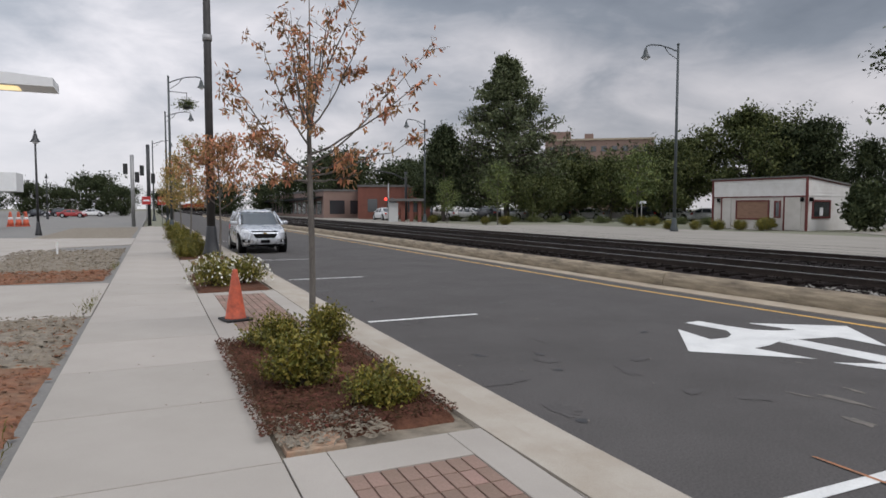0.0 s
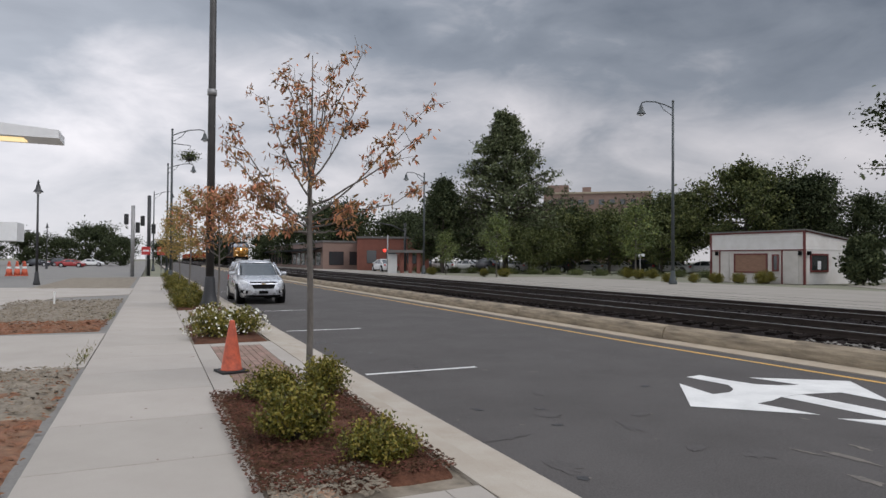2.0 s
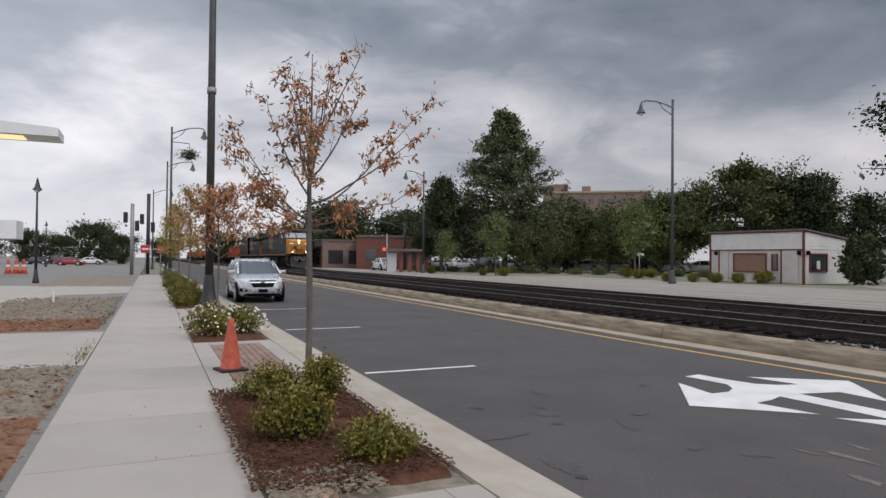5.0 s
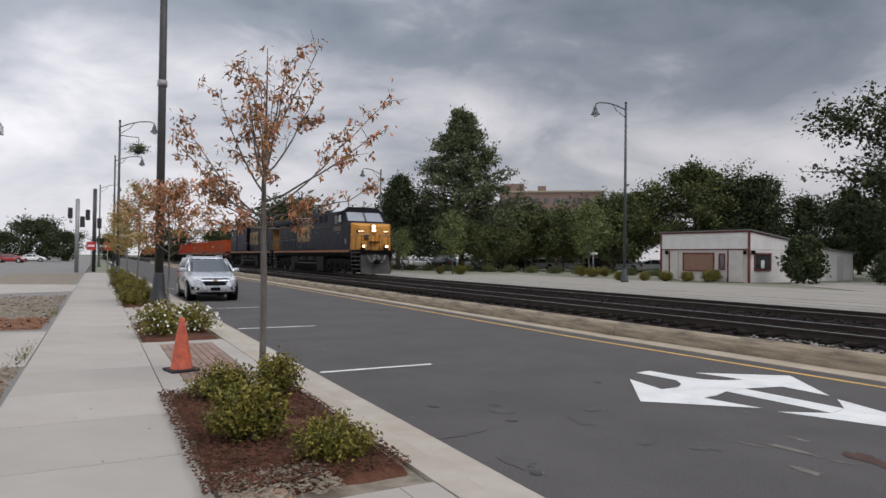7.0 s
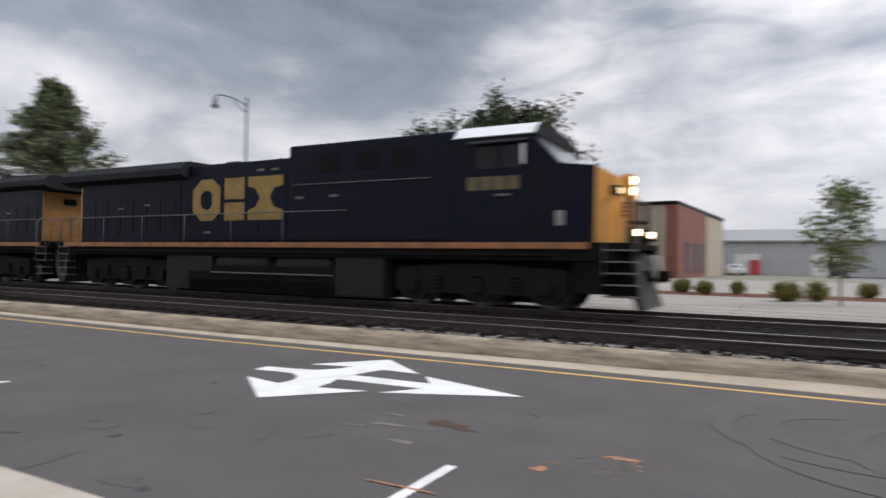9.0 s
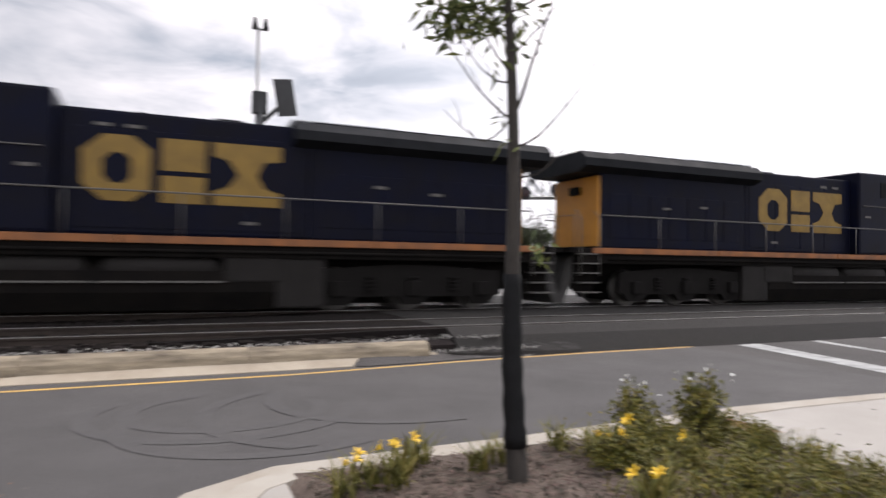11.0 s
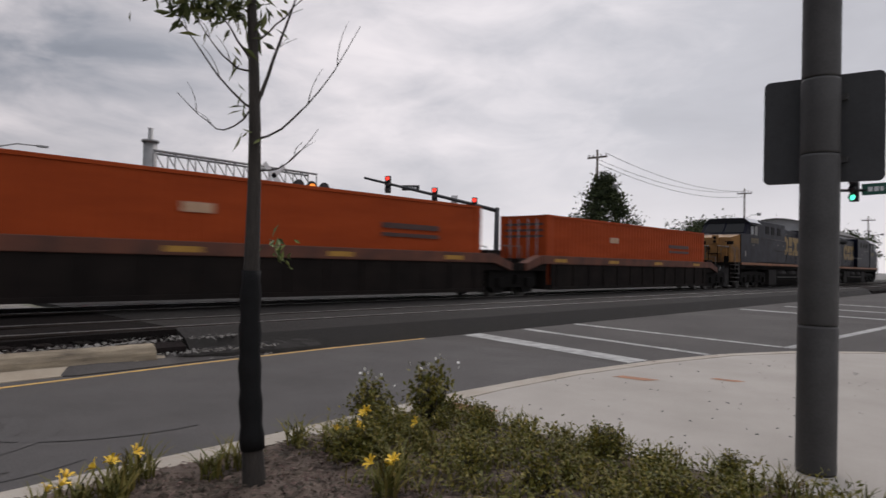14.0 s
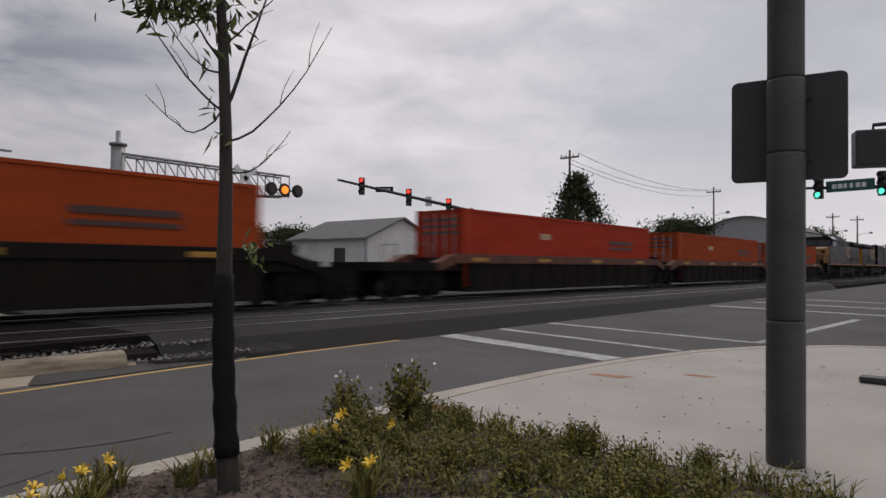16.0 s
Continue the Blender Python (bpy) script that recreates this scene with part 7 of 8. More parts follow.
    for x in (3.9, 6.3):
        signal_head(t, x, 0.15, 5.55, 180 - 8, "greenlamp")
    s = part("street_sign", box(B(), -0.95, 0.95, -0.03, 0.0, -0.25, 0.25, 0.02), "signgreen", t, "green street name sign with unreadable bars")
    s.matrix_basis = pose(5.1, 0.14, 5.2, 0, 0, 172)
    bm = B()
    text_bars(bm, -0.7, 0.7, -0.034, -0.1, 0.2, 6, 2)
    part("lettering_bars", bm, "signwhite", s)
    s = part("small_sign", box(B(), -0.33, 0.33, -0.03, 0.0, -0.42, 0.42, 0.02), "signwhite", t, "white lane sign")
    s.matrix_basis = pose(7.2, 0.14, 5.4, 0, 0, 172)
    bm = B()
    text_bars(bm, -0.24, 0.24, -0.034, 0.08, 0.16, 2, 3)
    text_bars(bm, -0.24, 0.24, -0.034, -0.26, 0.16, 2, 4)
    part("lettering_bars", bm, "signalblack", s)
    # lattice arm with flashing lamps over the level crossing
    X, Y0, Y1, ZB, ZT = 22.5, -8.95, -15.6, 3.98, 5.2
    t = thing("crossing_gantry", "grey lattice arm with railway crossing lamps", "crossing signal")
    part("mast", tube(B(), [(X, Y0, 0.1), (X, Y0, 5.55)], [0.24, 0.22], 16), "greypole", t)
    part("mast_cap", tube(B(), [(X, Y0, 5.5), (X, Y0, 5.58), (X, Y0, 5.6), (X, Y0, 6.0)], [0.28, 0.28, 0.08, 0.08], 12), "greypole", t)
    for dx in (-0.3, 0.3):
        part("chord", tube(B(), [(X + dx, Y0, ZT), (X + dx, Y1, ZT - 0.05)], 0.045, 6), "greypole", t)
        part("chord", tube(B(), [(X + dx, Y0, ZB), (X + dx, Y1, ZB + 0.35)], 0.045, 6), "greypole", t)
        n = 9
        for k in range(n + 1):
            y = Y0 + (Y1 - Y0) * k / n
            lo, hi = ZB + 0.35 * k / n, ZT - 0.05 * k / n
            part("upright", tube(B(), [(X + dx, y, lo), (X + dx, y, hi)], 0.025, 5), "greypole", t)
            if k < n:
                part("diagonal", tube(B(), [(X + dx, y, hi), (X + dx, Y0 + (Y1 - Y0) * (k + 1) / n, lo + 0.35 / n)], 0.022, 5), "greypole", t)
    for y, z in ((Y1 + 0.35, 4.55), (Y0 - 3.6, 4.35)):
        lamp = part("lamp_bar", tube(B(), [(X - 0.4, y - 0.75, z), (X - 0.4, y + 0.75, z)], 0.04, 6), "signalblack", t)
        for k, dy in enumerate((-0.62, 0.0, 0.62)):
            disc = part("target_disc", tube(B(), [(X - 0.47, y + dy, z), (X - 0.5, y + dy, z)], 0.27, 14), "signalblack", lamp)
            part("lens", tube(B(), [(X - 0.5, y + dy, z), (X - 0.54, y + dy, z)], 0.16, 12), "amberlamp" if k == 1 and y < -14 else "darklens", disc, "lit lamp" if k == 1 and y < -14 else "")
    for a in (45, -45):
        s = part("crossbuck_blade", box(B(), -0.04, 0.0, -0.62, 0.62, -0.1, 0.1, 0.01), "signwhite", t, "pale crossbuck blade")
        s.matrix_basis = pose(X - 0.42, Y0 - 4.55, 4.85, a, 0, 0)
    t = thing("crossing_post", "short crossing post with lit red lamps", "crossing signal", at=pose(21.6, -7.6, 0.2))
    part("mast", tube(B(), [(0, 0, 0), (0, 0, 3.9)], 0.08, 10), "greypole", t)
    for z, x in ((1.55, -0.4), (1.35, 0.9)):
        part("lamp", tube(B(), [(-0.1, x, z), (-0.16, x, z)], 0.14, 12), "redlamp", t, "lit red lamp")
        part("lamp_arm", tube(B(), [(0, 0, z), (-0.1, x, z)], 0.03, 6), "signalblack", t)
    # signal post seen from behind beside the platform's end
    t = thing("signal_post", "tall signal post with dark backplates seen from behind", "signal", at=pose(20.6, -2.75, 0.2))
    part("mast", tube(B(), [(0, 0, 0), (0, 0, 6.6)], [0.16, 0.12], 14), "blackpole", t)
    part("light_pole", tube(B(), [(0, 0.1, 0), (0, 0.1, 8.6)], [0.07, 0.05], 8), "greypole", t)
    for y in (-0.12, 0.2):
        part("lamp_head", tube(B(), [(0, y, 8.55), (0, y, 8.9)], [0.1, 0.06], 8), "signalblack", t)
    part("head_bar", tube(B(), [(0, -0.2, 8.55), (0, 0.3, 8.55)], 0.03, 6), "signalblack", t)
    part("arm", tube(B(), [(0, 0, 5.6), (0, -0.5, 6.1), (0, -0.9, 6.5)], 0.07, 8), "blackpole", t)
    s = part("backplate", box(B(), -0.03, 0.03, -0.35, 0.35, -0.55, 0.6, 0.02), "signalblack", t, "dark signal backplate")
    s.matrix_basis = pose(-0.1, -0.75, 6.45, -12, 0, 25)
    part("housing", box(B(), -0.12, 0.12, -0.2, 0.25, 5.9, 6.6, 0.03), "signalblack", t)
    # utility poles and wires
    tops = []
    for x, y, h in ((40.4, -69.1, 15.6), (41.5, -123.2, 16.3), (30.2, -167.3, 13.8), (25.6, -168.0, 13.0)):
        t = thing("utility_pole", "weathered wooden utility pole with a crossarm and lamp", "utility pole", "utility poles", at=pose(x, y, 0.1))
        part("pole", tube(B(), [(0, 0, 0), (0, 0, h)], [0.2, 0.13], 10), "woodpole", t)
        part("crossarm", box(B(), -1.3, 1.3, -0.08, 0.08, h - 1.0, h - 0.8, 0.01), "woodpole", t)
        for dx in (-1.2, -0.5, 0.5, 1.2):
            part("insulator", tube(B(), [(dx, 0, h - 0.8), (dx, 0, h - 0.5)], 0.06, 6), "greypole", t)
        part("lamp_arm", tube(B(), [(0, 0, h * 0.66), (-1.2, 0, h * 0.7), (-2.4, 0.2, h * 0.7)], 0.05, 6), "greypole", t)
        part("lamp", box(B(), -2.9, -2.3, 0.05, 0.35, h * 0.69, h * 0.72, 0.02), "greypole", t)
        tops.append((x, y, h))
    for k, dx in enumerate((-1.2, 1.2, 0.2)):
        (x0, y0, h0), (x1, y1, h1) = tops[0], tops[1]
        pts = [(x0 + dx + (x1 - x0) * s, y0 + (y1 - y0) * s, h0 - 0.4 + (h1 - h0) * s - 6.0 * s * (1 - s) - 0.5 * k * (k == 2)) for s in np.linspace(0, 1, 12)]
        single("overhead_wire", tube(B(), pts, 0.03, 5), "wire", "sagging overhead wire between utility poles", "wire", "overhead wires")
    t = thing("street_lamp", "tall grey street lamp with two arms beyond the tracks", "street lamp", "street lamps", at=pose(54, -10.9, 0.2))
    part("mast", tube(B(), [(0, 0, 0), (0, 0, 9.4)], [0.14, 0.09], 10), "greypole", t)
    part("arm", tube(B(), [(0, 0, 8.9), (0, -1.2, 9.3), (0, -2.6, 9.35)], 0.05, 6), "greypole", t)
    part("lamp", box(B(), -0.15, 0.15, -3.2, -2.5, 9.25, 9.4, 0.03), "greypole", t)
    part("flood_lamp", box(B(), -0.3, 0.3, 0.1, 0.6, 9.3, 9.8, 0.04), "signalblack", t)


# ---- cars ----
def car(label, paint, L, W, Hh, suv, at, group="parked cars"):
    """A car whose front bumper lies at its origin and whose length runs along +y."""
    t = thing("car", label, "car", group, at=at)
    hw, k = W / 2, Hh / 1.7
    power = 4.6

    def outline(w, y0, y1, n=36):
        c, h = (y0 + y1) / 2, (y1 - y0) / 2
        out = []
        for i in range(n):
            a = 2 * math.pi * i / n
            ca, sa = math.cos(a), math.sin(a)
            out.append((w * math.copysign(abs(ca) ** (2 / power), ca), c + h * math.copysign(abs(sa) ** (2 / power), sa)))
        return out

    def shell(name, rows, material, top=True, bottom=True, tag=""):
        bm = B()
        rings = [[bm.verts.new((x, y, z * k)) for x, y in outline(w, y0, y1)] for z, w, y0, y1 in rows]
        for p, q in zip(rings, rings[1:]):
            for i in range(len(p)):
                bm.faces.new((p[i], p[(i + 1) % len(p)], q[(i + 1) % len(p)], q[i])).smooth = True
        if bottom:
            bm.faces.new(rings[0][::-1])
        if top:
            bm.faces.new(rings[-1])
        return part(name, bm, material, t, tag)

    tail = L if suv else L - 0.02
    body = [(0.26, hw * 0.93, 0.10, tail - 0.1), (0.32, hw * 0.97, 0.03, tail - 0.03), (0.48, hw * 0.985, 0.0, tail), (0.62, hw, 0.01, tail), (0.76, hw, 0.05, tail), (0.86, hw * 0.985, 0.12, tail - 0.02),
            (0.94, hw * 0.965, 0.26, tail - 0.05), (1.0, hw * 0.945, 0.46, tail - 0.08), (1.05, hw * 0.93, 0.70, tail - 0.1), (1.09, hw * 0.915, 0.95, tail - 0.12)]
    shell("body", body, paint)
    rear0, rear1 = (L - 0.2, L - 0.55) if suv else (L - 0.75, L - 1.55)
    shell("glazing", [(1.085, hw * 0.90, 0.93, rear0), (1.25, hw * 0.86, 1.28, rear0 - (rear0 - rear1) * 0.35), (1.42, hw * 0.80, 1.62, rear0 - (rear0 - rear1) * 0.7), (1.57, hw * 0.735, 1.95, rear1)], "carglass", bottom=False, tag="dark tinted windows")
    shell("roof", [(1.565, hw * 0.745, 1.93, rear1 + 0.06), (1.61, hw * 0.73, 2.0, rear1 + 0.03), (1.65, hw * 0.67, 2.15, rear1 - 0.08), (1.675, hw * 0.55, 2.4, rear1 - 0.3)], paint)

    def front(x, z):
        """How far back the nose lies at x and height z."""
        y0 = float(np.interp(z, [r[0] for r in body], [r[2] for r in body]))
        w = float(np.interp(z, [r[0] for r in body], [r[1] for r in body]))
        h = (tail - y0) / 2
        return y0 + h - h * (1 - min(0.999, abs(x) / w) ** power) ** (1 / power)

    def patch(name, corners, material, tag="", lift=0.008, n=8):
        """A thin panel laid on the nose between four corners (x, z)."""
        bm = B()
        (x0, z0), (x1, z1), (x2, z2), (x3, z3) = corners
        grid = []
        for i in range(n + 1):
            u = i / n
            row = []
            for v in (0.0, 0.5, 1.0):
                x, z = (x0 + (x1 - x0) * u) * (1 - v) + (x3 + (x2 - x3) * u) * v, (z0 + (z1 - z0) * u) * (1 - v) + (z3 + (z2 - z3) * u) * v
                row.append((x, front(x, z), z * k))
            grid.append(row)
        outer = [[bm.verts.new((x, y - lift, z)) for x, y, z in row] for row in grid]
        inner = [[bm.verts.new((x, y + 0.03, z)) for x, y, z in row] for row in grid]
        for i in range(n):
            for j in range(2):
                bm.faces.new((outer[i][j], outer[i + 1][j], outer[i + 1][j + 1], outer[i][j + 1]))
            bm.faces.new((outer[i][0], inner[i][0], inner[i + 1][0], outer[i + 1][0]))
            bm.faces.new((outer[i][2], outer[i + 1][2], inner[i + 1][2], inner[i][2]))
        for i in (0, n):
            bm.faces.new((outer[i][0], outer[i][1], outer[i][2], inner[i][2], inner[i][1], inner[i][0]))
        bmesh.ops.recalc_face_normals(bm, faces=bm.faces)
        return part(name, bm, material, t, tag)

    patch("upper_grille", [(-0.47, 0.815), (0.47, 0.815), (0.5, 0.865), (-0.5, 0.865)], "trim")
    patch("grille_bar", [(-0.5, 0.765), (0.5, 0.765), (0.5, 0.81), (-0.5, 0.81)], "chrome", "bright grille bar", 0.014)
    patch("grille", [(-0.36, 0.60), (0.36, 0.60), (0.45, 0.76), (-0.45, 0.76)], "trim", "dark lower grille")
    patch("badge", [(-0.07, 0.768), (0.07, 0.768), (0.07, 0.806), (-0.07, 0.806)], "markyellow", lift=0.022, n=2)
    patch("plate", [(-0.17, 0.41), (0.17, 0.41), (0.17, 0.53), (-0.17, 0.53)], "trim", lift=0.02, n=2)
    patch("valance", [(-0.8, 0.262), (0.8, 0.262), (0.74, 0.36), (-0.74, 0.36)], "trim", "dark lower bumper trim", 0.012, 14)
    for s in (-1, 1):
        patch("headlight", [(s * 0.56, 0.79), (s * 0.86, 0.80), (s * 0.895, 0.965), (s * 0.6, 0.90)], "lens", "clear swept headlight", 0.012)
        patch("fog_pocket", [(s * 0.58, 0.42), (s * 0.82, 0.44), (s * 0.8, 0.56), (s * 0.56, 0.52)], "trim", lift=0.008)
        patch("fog_light", [(s * 0.64, 0.455), (s * 0.72, 0.455), (s * 0.72, 0.52), (s * 0.64, 0.52)], "lens", lift=0.014, n=2)
        for (y0, z0, w0), (y1, z1, w1), r in (((0.98, 1.085, 0.885), (1.96, 1.575, 0.73), 0.045), ((L * 0.47, 1.085, 0.905), (L * 0.48, 1.575, 0.74), 0.04),
                                              ((L * 0.7, 1.085, 0.905), (L * 0.66, 1.575, 0.735), 0.05), ((rear0 - 0.12, 1.085, 0.86), (rear1 - 0.05, 1.575, 0.7), 0.07)):
            mid = ((y0 + y1) / 2, (z0 + z1) / 2, (w0 + w1) / 2 + 0.012)
            part("pillar", tube(B(), [(s * hw * w, y, z * k) for y, z, w in ((y0, z0, w0), mid, (y1, z1, w1))], r, 6), paint, t)
        if suv:
            part("roof_rail", tube(B(), [(s * hw * 0.62, 2.2, 1.64 * k), (s * hw * 0.64, 2.3, 1.70 * k), (s * hw * 0.64, rear1 - 0.4, 1.70 * k), (s * hw * 0.62, rear1 - 0.3, 1.64 * k)], 0.02, 6), "greypole", t)
        part("mirror", box(B(), min(s * hw * 0.93, s * (hw + 0.2)), max(s * hw * 0.93, s * (hw + 0.2)), 1.42, 1.58, 1.08 * k, 1.23 * k, 0.05), paint, t)
        part("tail_light", box(B(), min(s * hw * 0.72, s * hw * 0.9), max(s * hw * 0.72, s * hw * 0.9), L - 0.25, L - 0.02, 0.82 * k, 1.04 * k, 0.02), "signred", t)
        part("sill_trim", box(B(), min(s * hw * 0.9, s * hw * 0.995), max(s * hw * 0.9, s * hw * 0.995), 1.3, L - 1.3, 0.22 * k, 0.34 * k, 0.02), "trim", t)
        part("door_handle", box(B(), min(s * hw * 0.985, s * (hw + 0.02)), max(s * hw * 0.985, s * (hw + 0.02)), L * 0.42, L * 0.46, 0.88 * k, 0.915 * k), paint, t)
        for y in (0.92, L - 1.0):
            part("wheel_arch", tube(B(), [(s * (hw - 0.3), y, 0.37), (s * (hw - 0.012), y, 0.37)], 0.42, 20), "trim", t)
            w = part("wheel", tube(B(), [(s * (hw - 0.24), y, 0.35), (s * (hw - 0.22), y, 0.35), (s * (hw - 0.03), y, 0.35), (s * (hw + 0.006), y, 0.35)], [0.31, 0.35, 0.35, 0.31], 22), "rubber", t, "black tyre")
            part("rim", tube(B(), [(s * (hw - 0.02), y, 0.35), (s * (hw + 0.014), y, 0.35)], [0.235, 0.22], 16), "alloy", w)
    return t


def place_cars():
    car("silver compact sport utility car parked at the kerb", "silver", 4.75, 1.84, 1.70, True, pose(3.9, 25.1, ROAD_Z))
    car("dark saloon car parked in the far lot", "darkcar", 4.6, 1.8, 1.45, False, pose(-17.2, 141, -0.03, 0, 0, 80), "far parked cars")
    car("red saloon car parked in the far lot", "redcar", 4.6, 1.8, 1.42, False, pose(-10.2, 126, -0.03, 0, 0, 80), "far parked cars")
    src = car("white saloon car parked in the far lot", "whitecar", 4.7, 1.8, 1.45, False, pose(-8.4, 143, -0.03, 0, 0, 85), "far parked cars")
    dark = car("dark hatchback parked in the far lot", "darkcar", 4.3, 1.8, 1.6, True, pose(-13.5, 143, -0.03, 0, 0, 85), "far parked cars")
    for k in range(14):
        x, y = 31 + 2.7 * k * 0.75, 80 - 2.35 * k
        ob = copy_thing(src if k % 3 else dark, pose(x, y, 0.25, 0, 0, 200 + 7 * (k % 3)))
        tagged(ob, "white car parked under the trees" if k % 3 else "dark car parked under the trees", group="cars under the trees")
    ob = copy_thing(src, pose(92, 6.5, 0.25, 0, 0, 80))
    tagged(ob, "white car parked before the grey shed", group="far parked cars")
    ob = copy_thing(dark, pose(88, -4, 0.25, 0, 0, 90))
    tagged(ob, "dark car parked before the grey shed", group="far parked cars")
    ob = copy_thing(src, pose(23.5, 70, 0.25, 0, 0, 180))
    tagged(ob, "white pickup-sized car waiting at the far crossing", group="far parked cars")
    for k in range(3):
        ob = copy_thing(src if k else dark, pose(15 - 4 * k, -150 - 6 * k, -0.14, 0, 0, 190))
        tagged(ob, "car far down the street", group="far street cars")


# ---- cones, lids, cabinet ----
def place_small_things():
    t = thing("traffic_cone", "scuffed faded orange traffic cone on the brick inset", "traffic cone", at=pose(1.04, 9.45, 0.002, 0, 0, 14))
    part("base", box(B(), -0.19, 0.19, -0.19, 0.19, 0, 0.035, 0.014), "rubber", t, "dark rubber base")
    part("cone_body", tube(B(), [(0, 0, 0.03), (0, 0, 0.05), (0, 0, 0.2), (0, 0, 0.5), (0, 0, 0.70), (0, 0, 0.72)], [0.155, 0.14, 0.118, 0.07, 0.036, 0.03], 24), "cone", t, "faded scuffed orange body")
    for x in (-11.3, -10.7, -10.15):
        b = thing("traffic_cone", "tall orange traffic cone with a white band", "traffic cone", "traffic cones in the lot", at=pose(x, 66.8, -0.03))
        for k, (z0, z1, r0, r1) in enumerate(((0.0, 0.08, 0.34, 0.32), (0.08, 0.62, 0.27, 0.19), (0.62, 0.82, 0.188, 0.16), (0.82, 1.0, 0.158, 0.13), (1.0, 1.3, 0.128, 0.07))):
            part("band", tube(B(), [(0, 0, z0), (0, 0, z1)], [r0, r1], 12), "signwhite" if k == 2 else "cone", b)
    t = thing("meter_lid", "concrete meter box lid stained with clay", "lid", at=pose(0.95, 4.38, 0))
    part("collar", box(B(), -0.2, 0.2, -0.27, 0.27, -0.08, 0.012, 0.01), "pit", t)
    part("lid", box(B(), -0.16, 0.16, -0.23, 0.23, 0.0, 0.022, 0.008), "pit", t)
    t = thing("meter_lid", "concrete meter box lid at the bed's end", "lid", at=pose(0.9, 7.95, 0, 0, 0, 8))
    part("lid", box(B(), -0.12, 0.16, -0.18, 0.12, -0.05, 0.03, 0.01), "concrete", t)
    t = thing("survey_stake", "short pale wooden survey stake", "stake", at=pose(-3.0, 25.5, -0.03))
    part("stake_body", box(B(), -0.03, 0.03, -0.02, 0.02, 0, 0.45, 0.004), "signwhite", t)
    t = thing("utility_cabinet", "pale grey steel equipment cabinet on the platform", "cabinet", at=pose(26.1, 6.7, 0.28, 0, 0, -14))
    part("plinth", box(B(), -0.5, 0.5, -0.7, 0.7, 0, 0.1, 0.01), "platform", t)
    part("body", box(B(), -0.42, 0.42, -0.62, 0.62, 0.1, 1.82, 0.02), "cabinet", t)
    part("lid", box(B(), -0.48, 0.48, -0.68, 0.68, 1.82, 1.92, 0.02), "cabinet", t)
    for y in (-0.6, 0.02):
        d = part("door", box(B(), -0.44, -0.42, y, y + 0.58, 0.2, 1.72, 0.008), "cabinet", t)
        part("handle", box(B(), -0.465, -0.44, y + 0.46, y + 0.5, 0.85, 1.05), "trim", d)
    part("vent", box(B(), -0.446, -0.442, -0.5, -0.2, 1.0, 1.1), "greypole", t)
    part("lamp", box(B(), -0.52, -0.44, -0.68, -0.6, 1.74, 1.8), "amberlamp", t, "small lit yellow lamp")
    t = thing("roadside_plaque", "small white sign board by the hedge", "sign", at=pose(36.5, 41.5, 0.25, 0, 0, -40))
    part("board", box(B(), -0.35, 0.35, -0.03, 0.03, 1.75, 1.95, 0.01), "signwhite", t)
    part("post", tube(B(), [(0, 0, 0), (0, 0, 1.8)], 0.04, 6), "greypole", t)


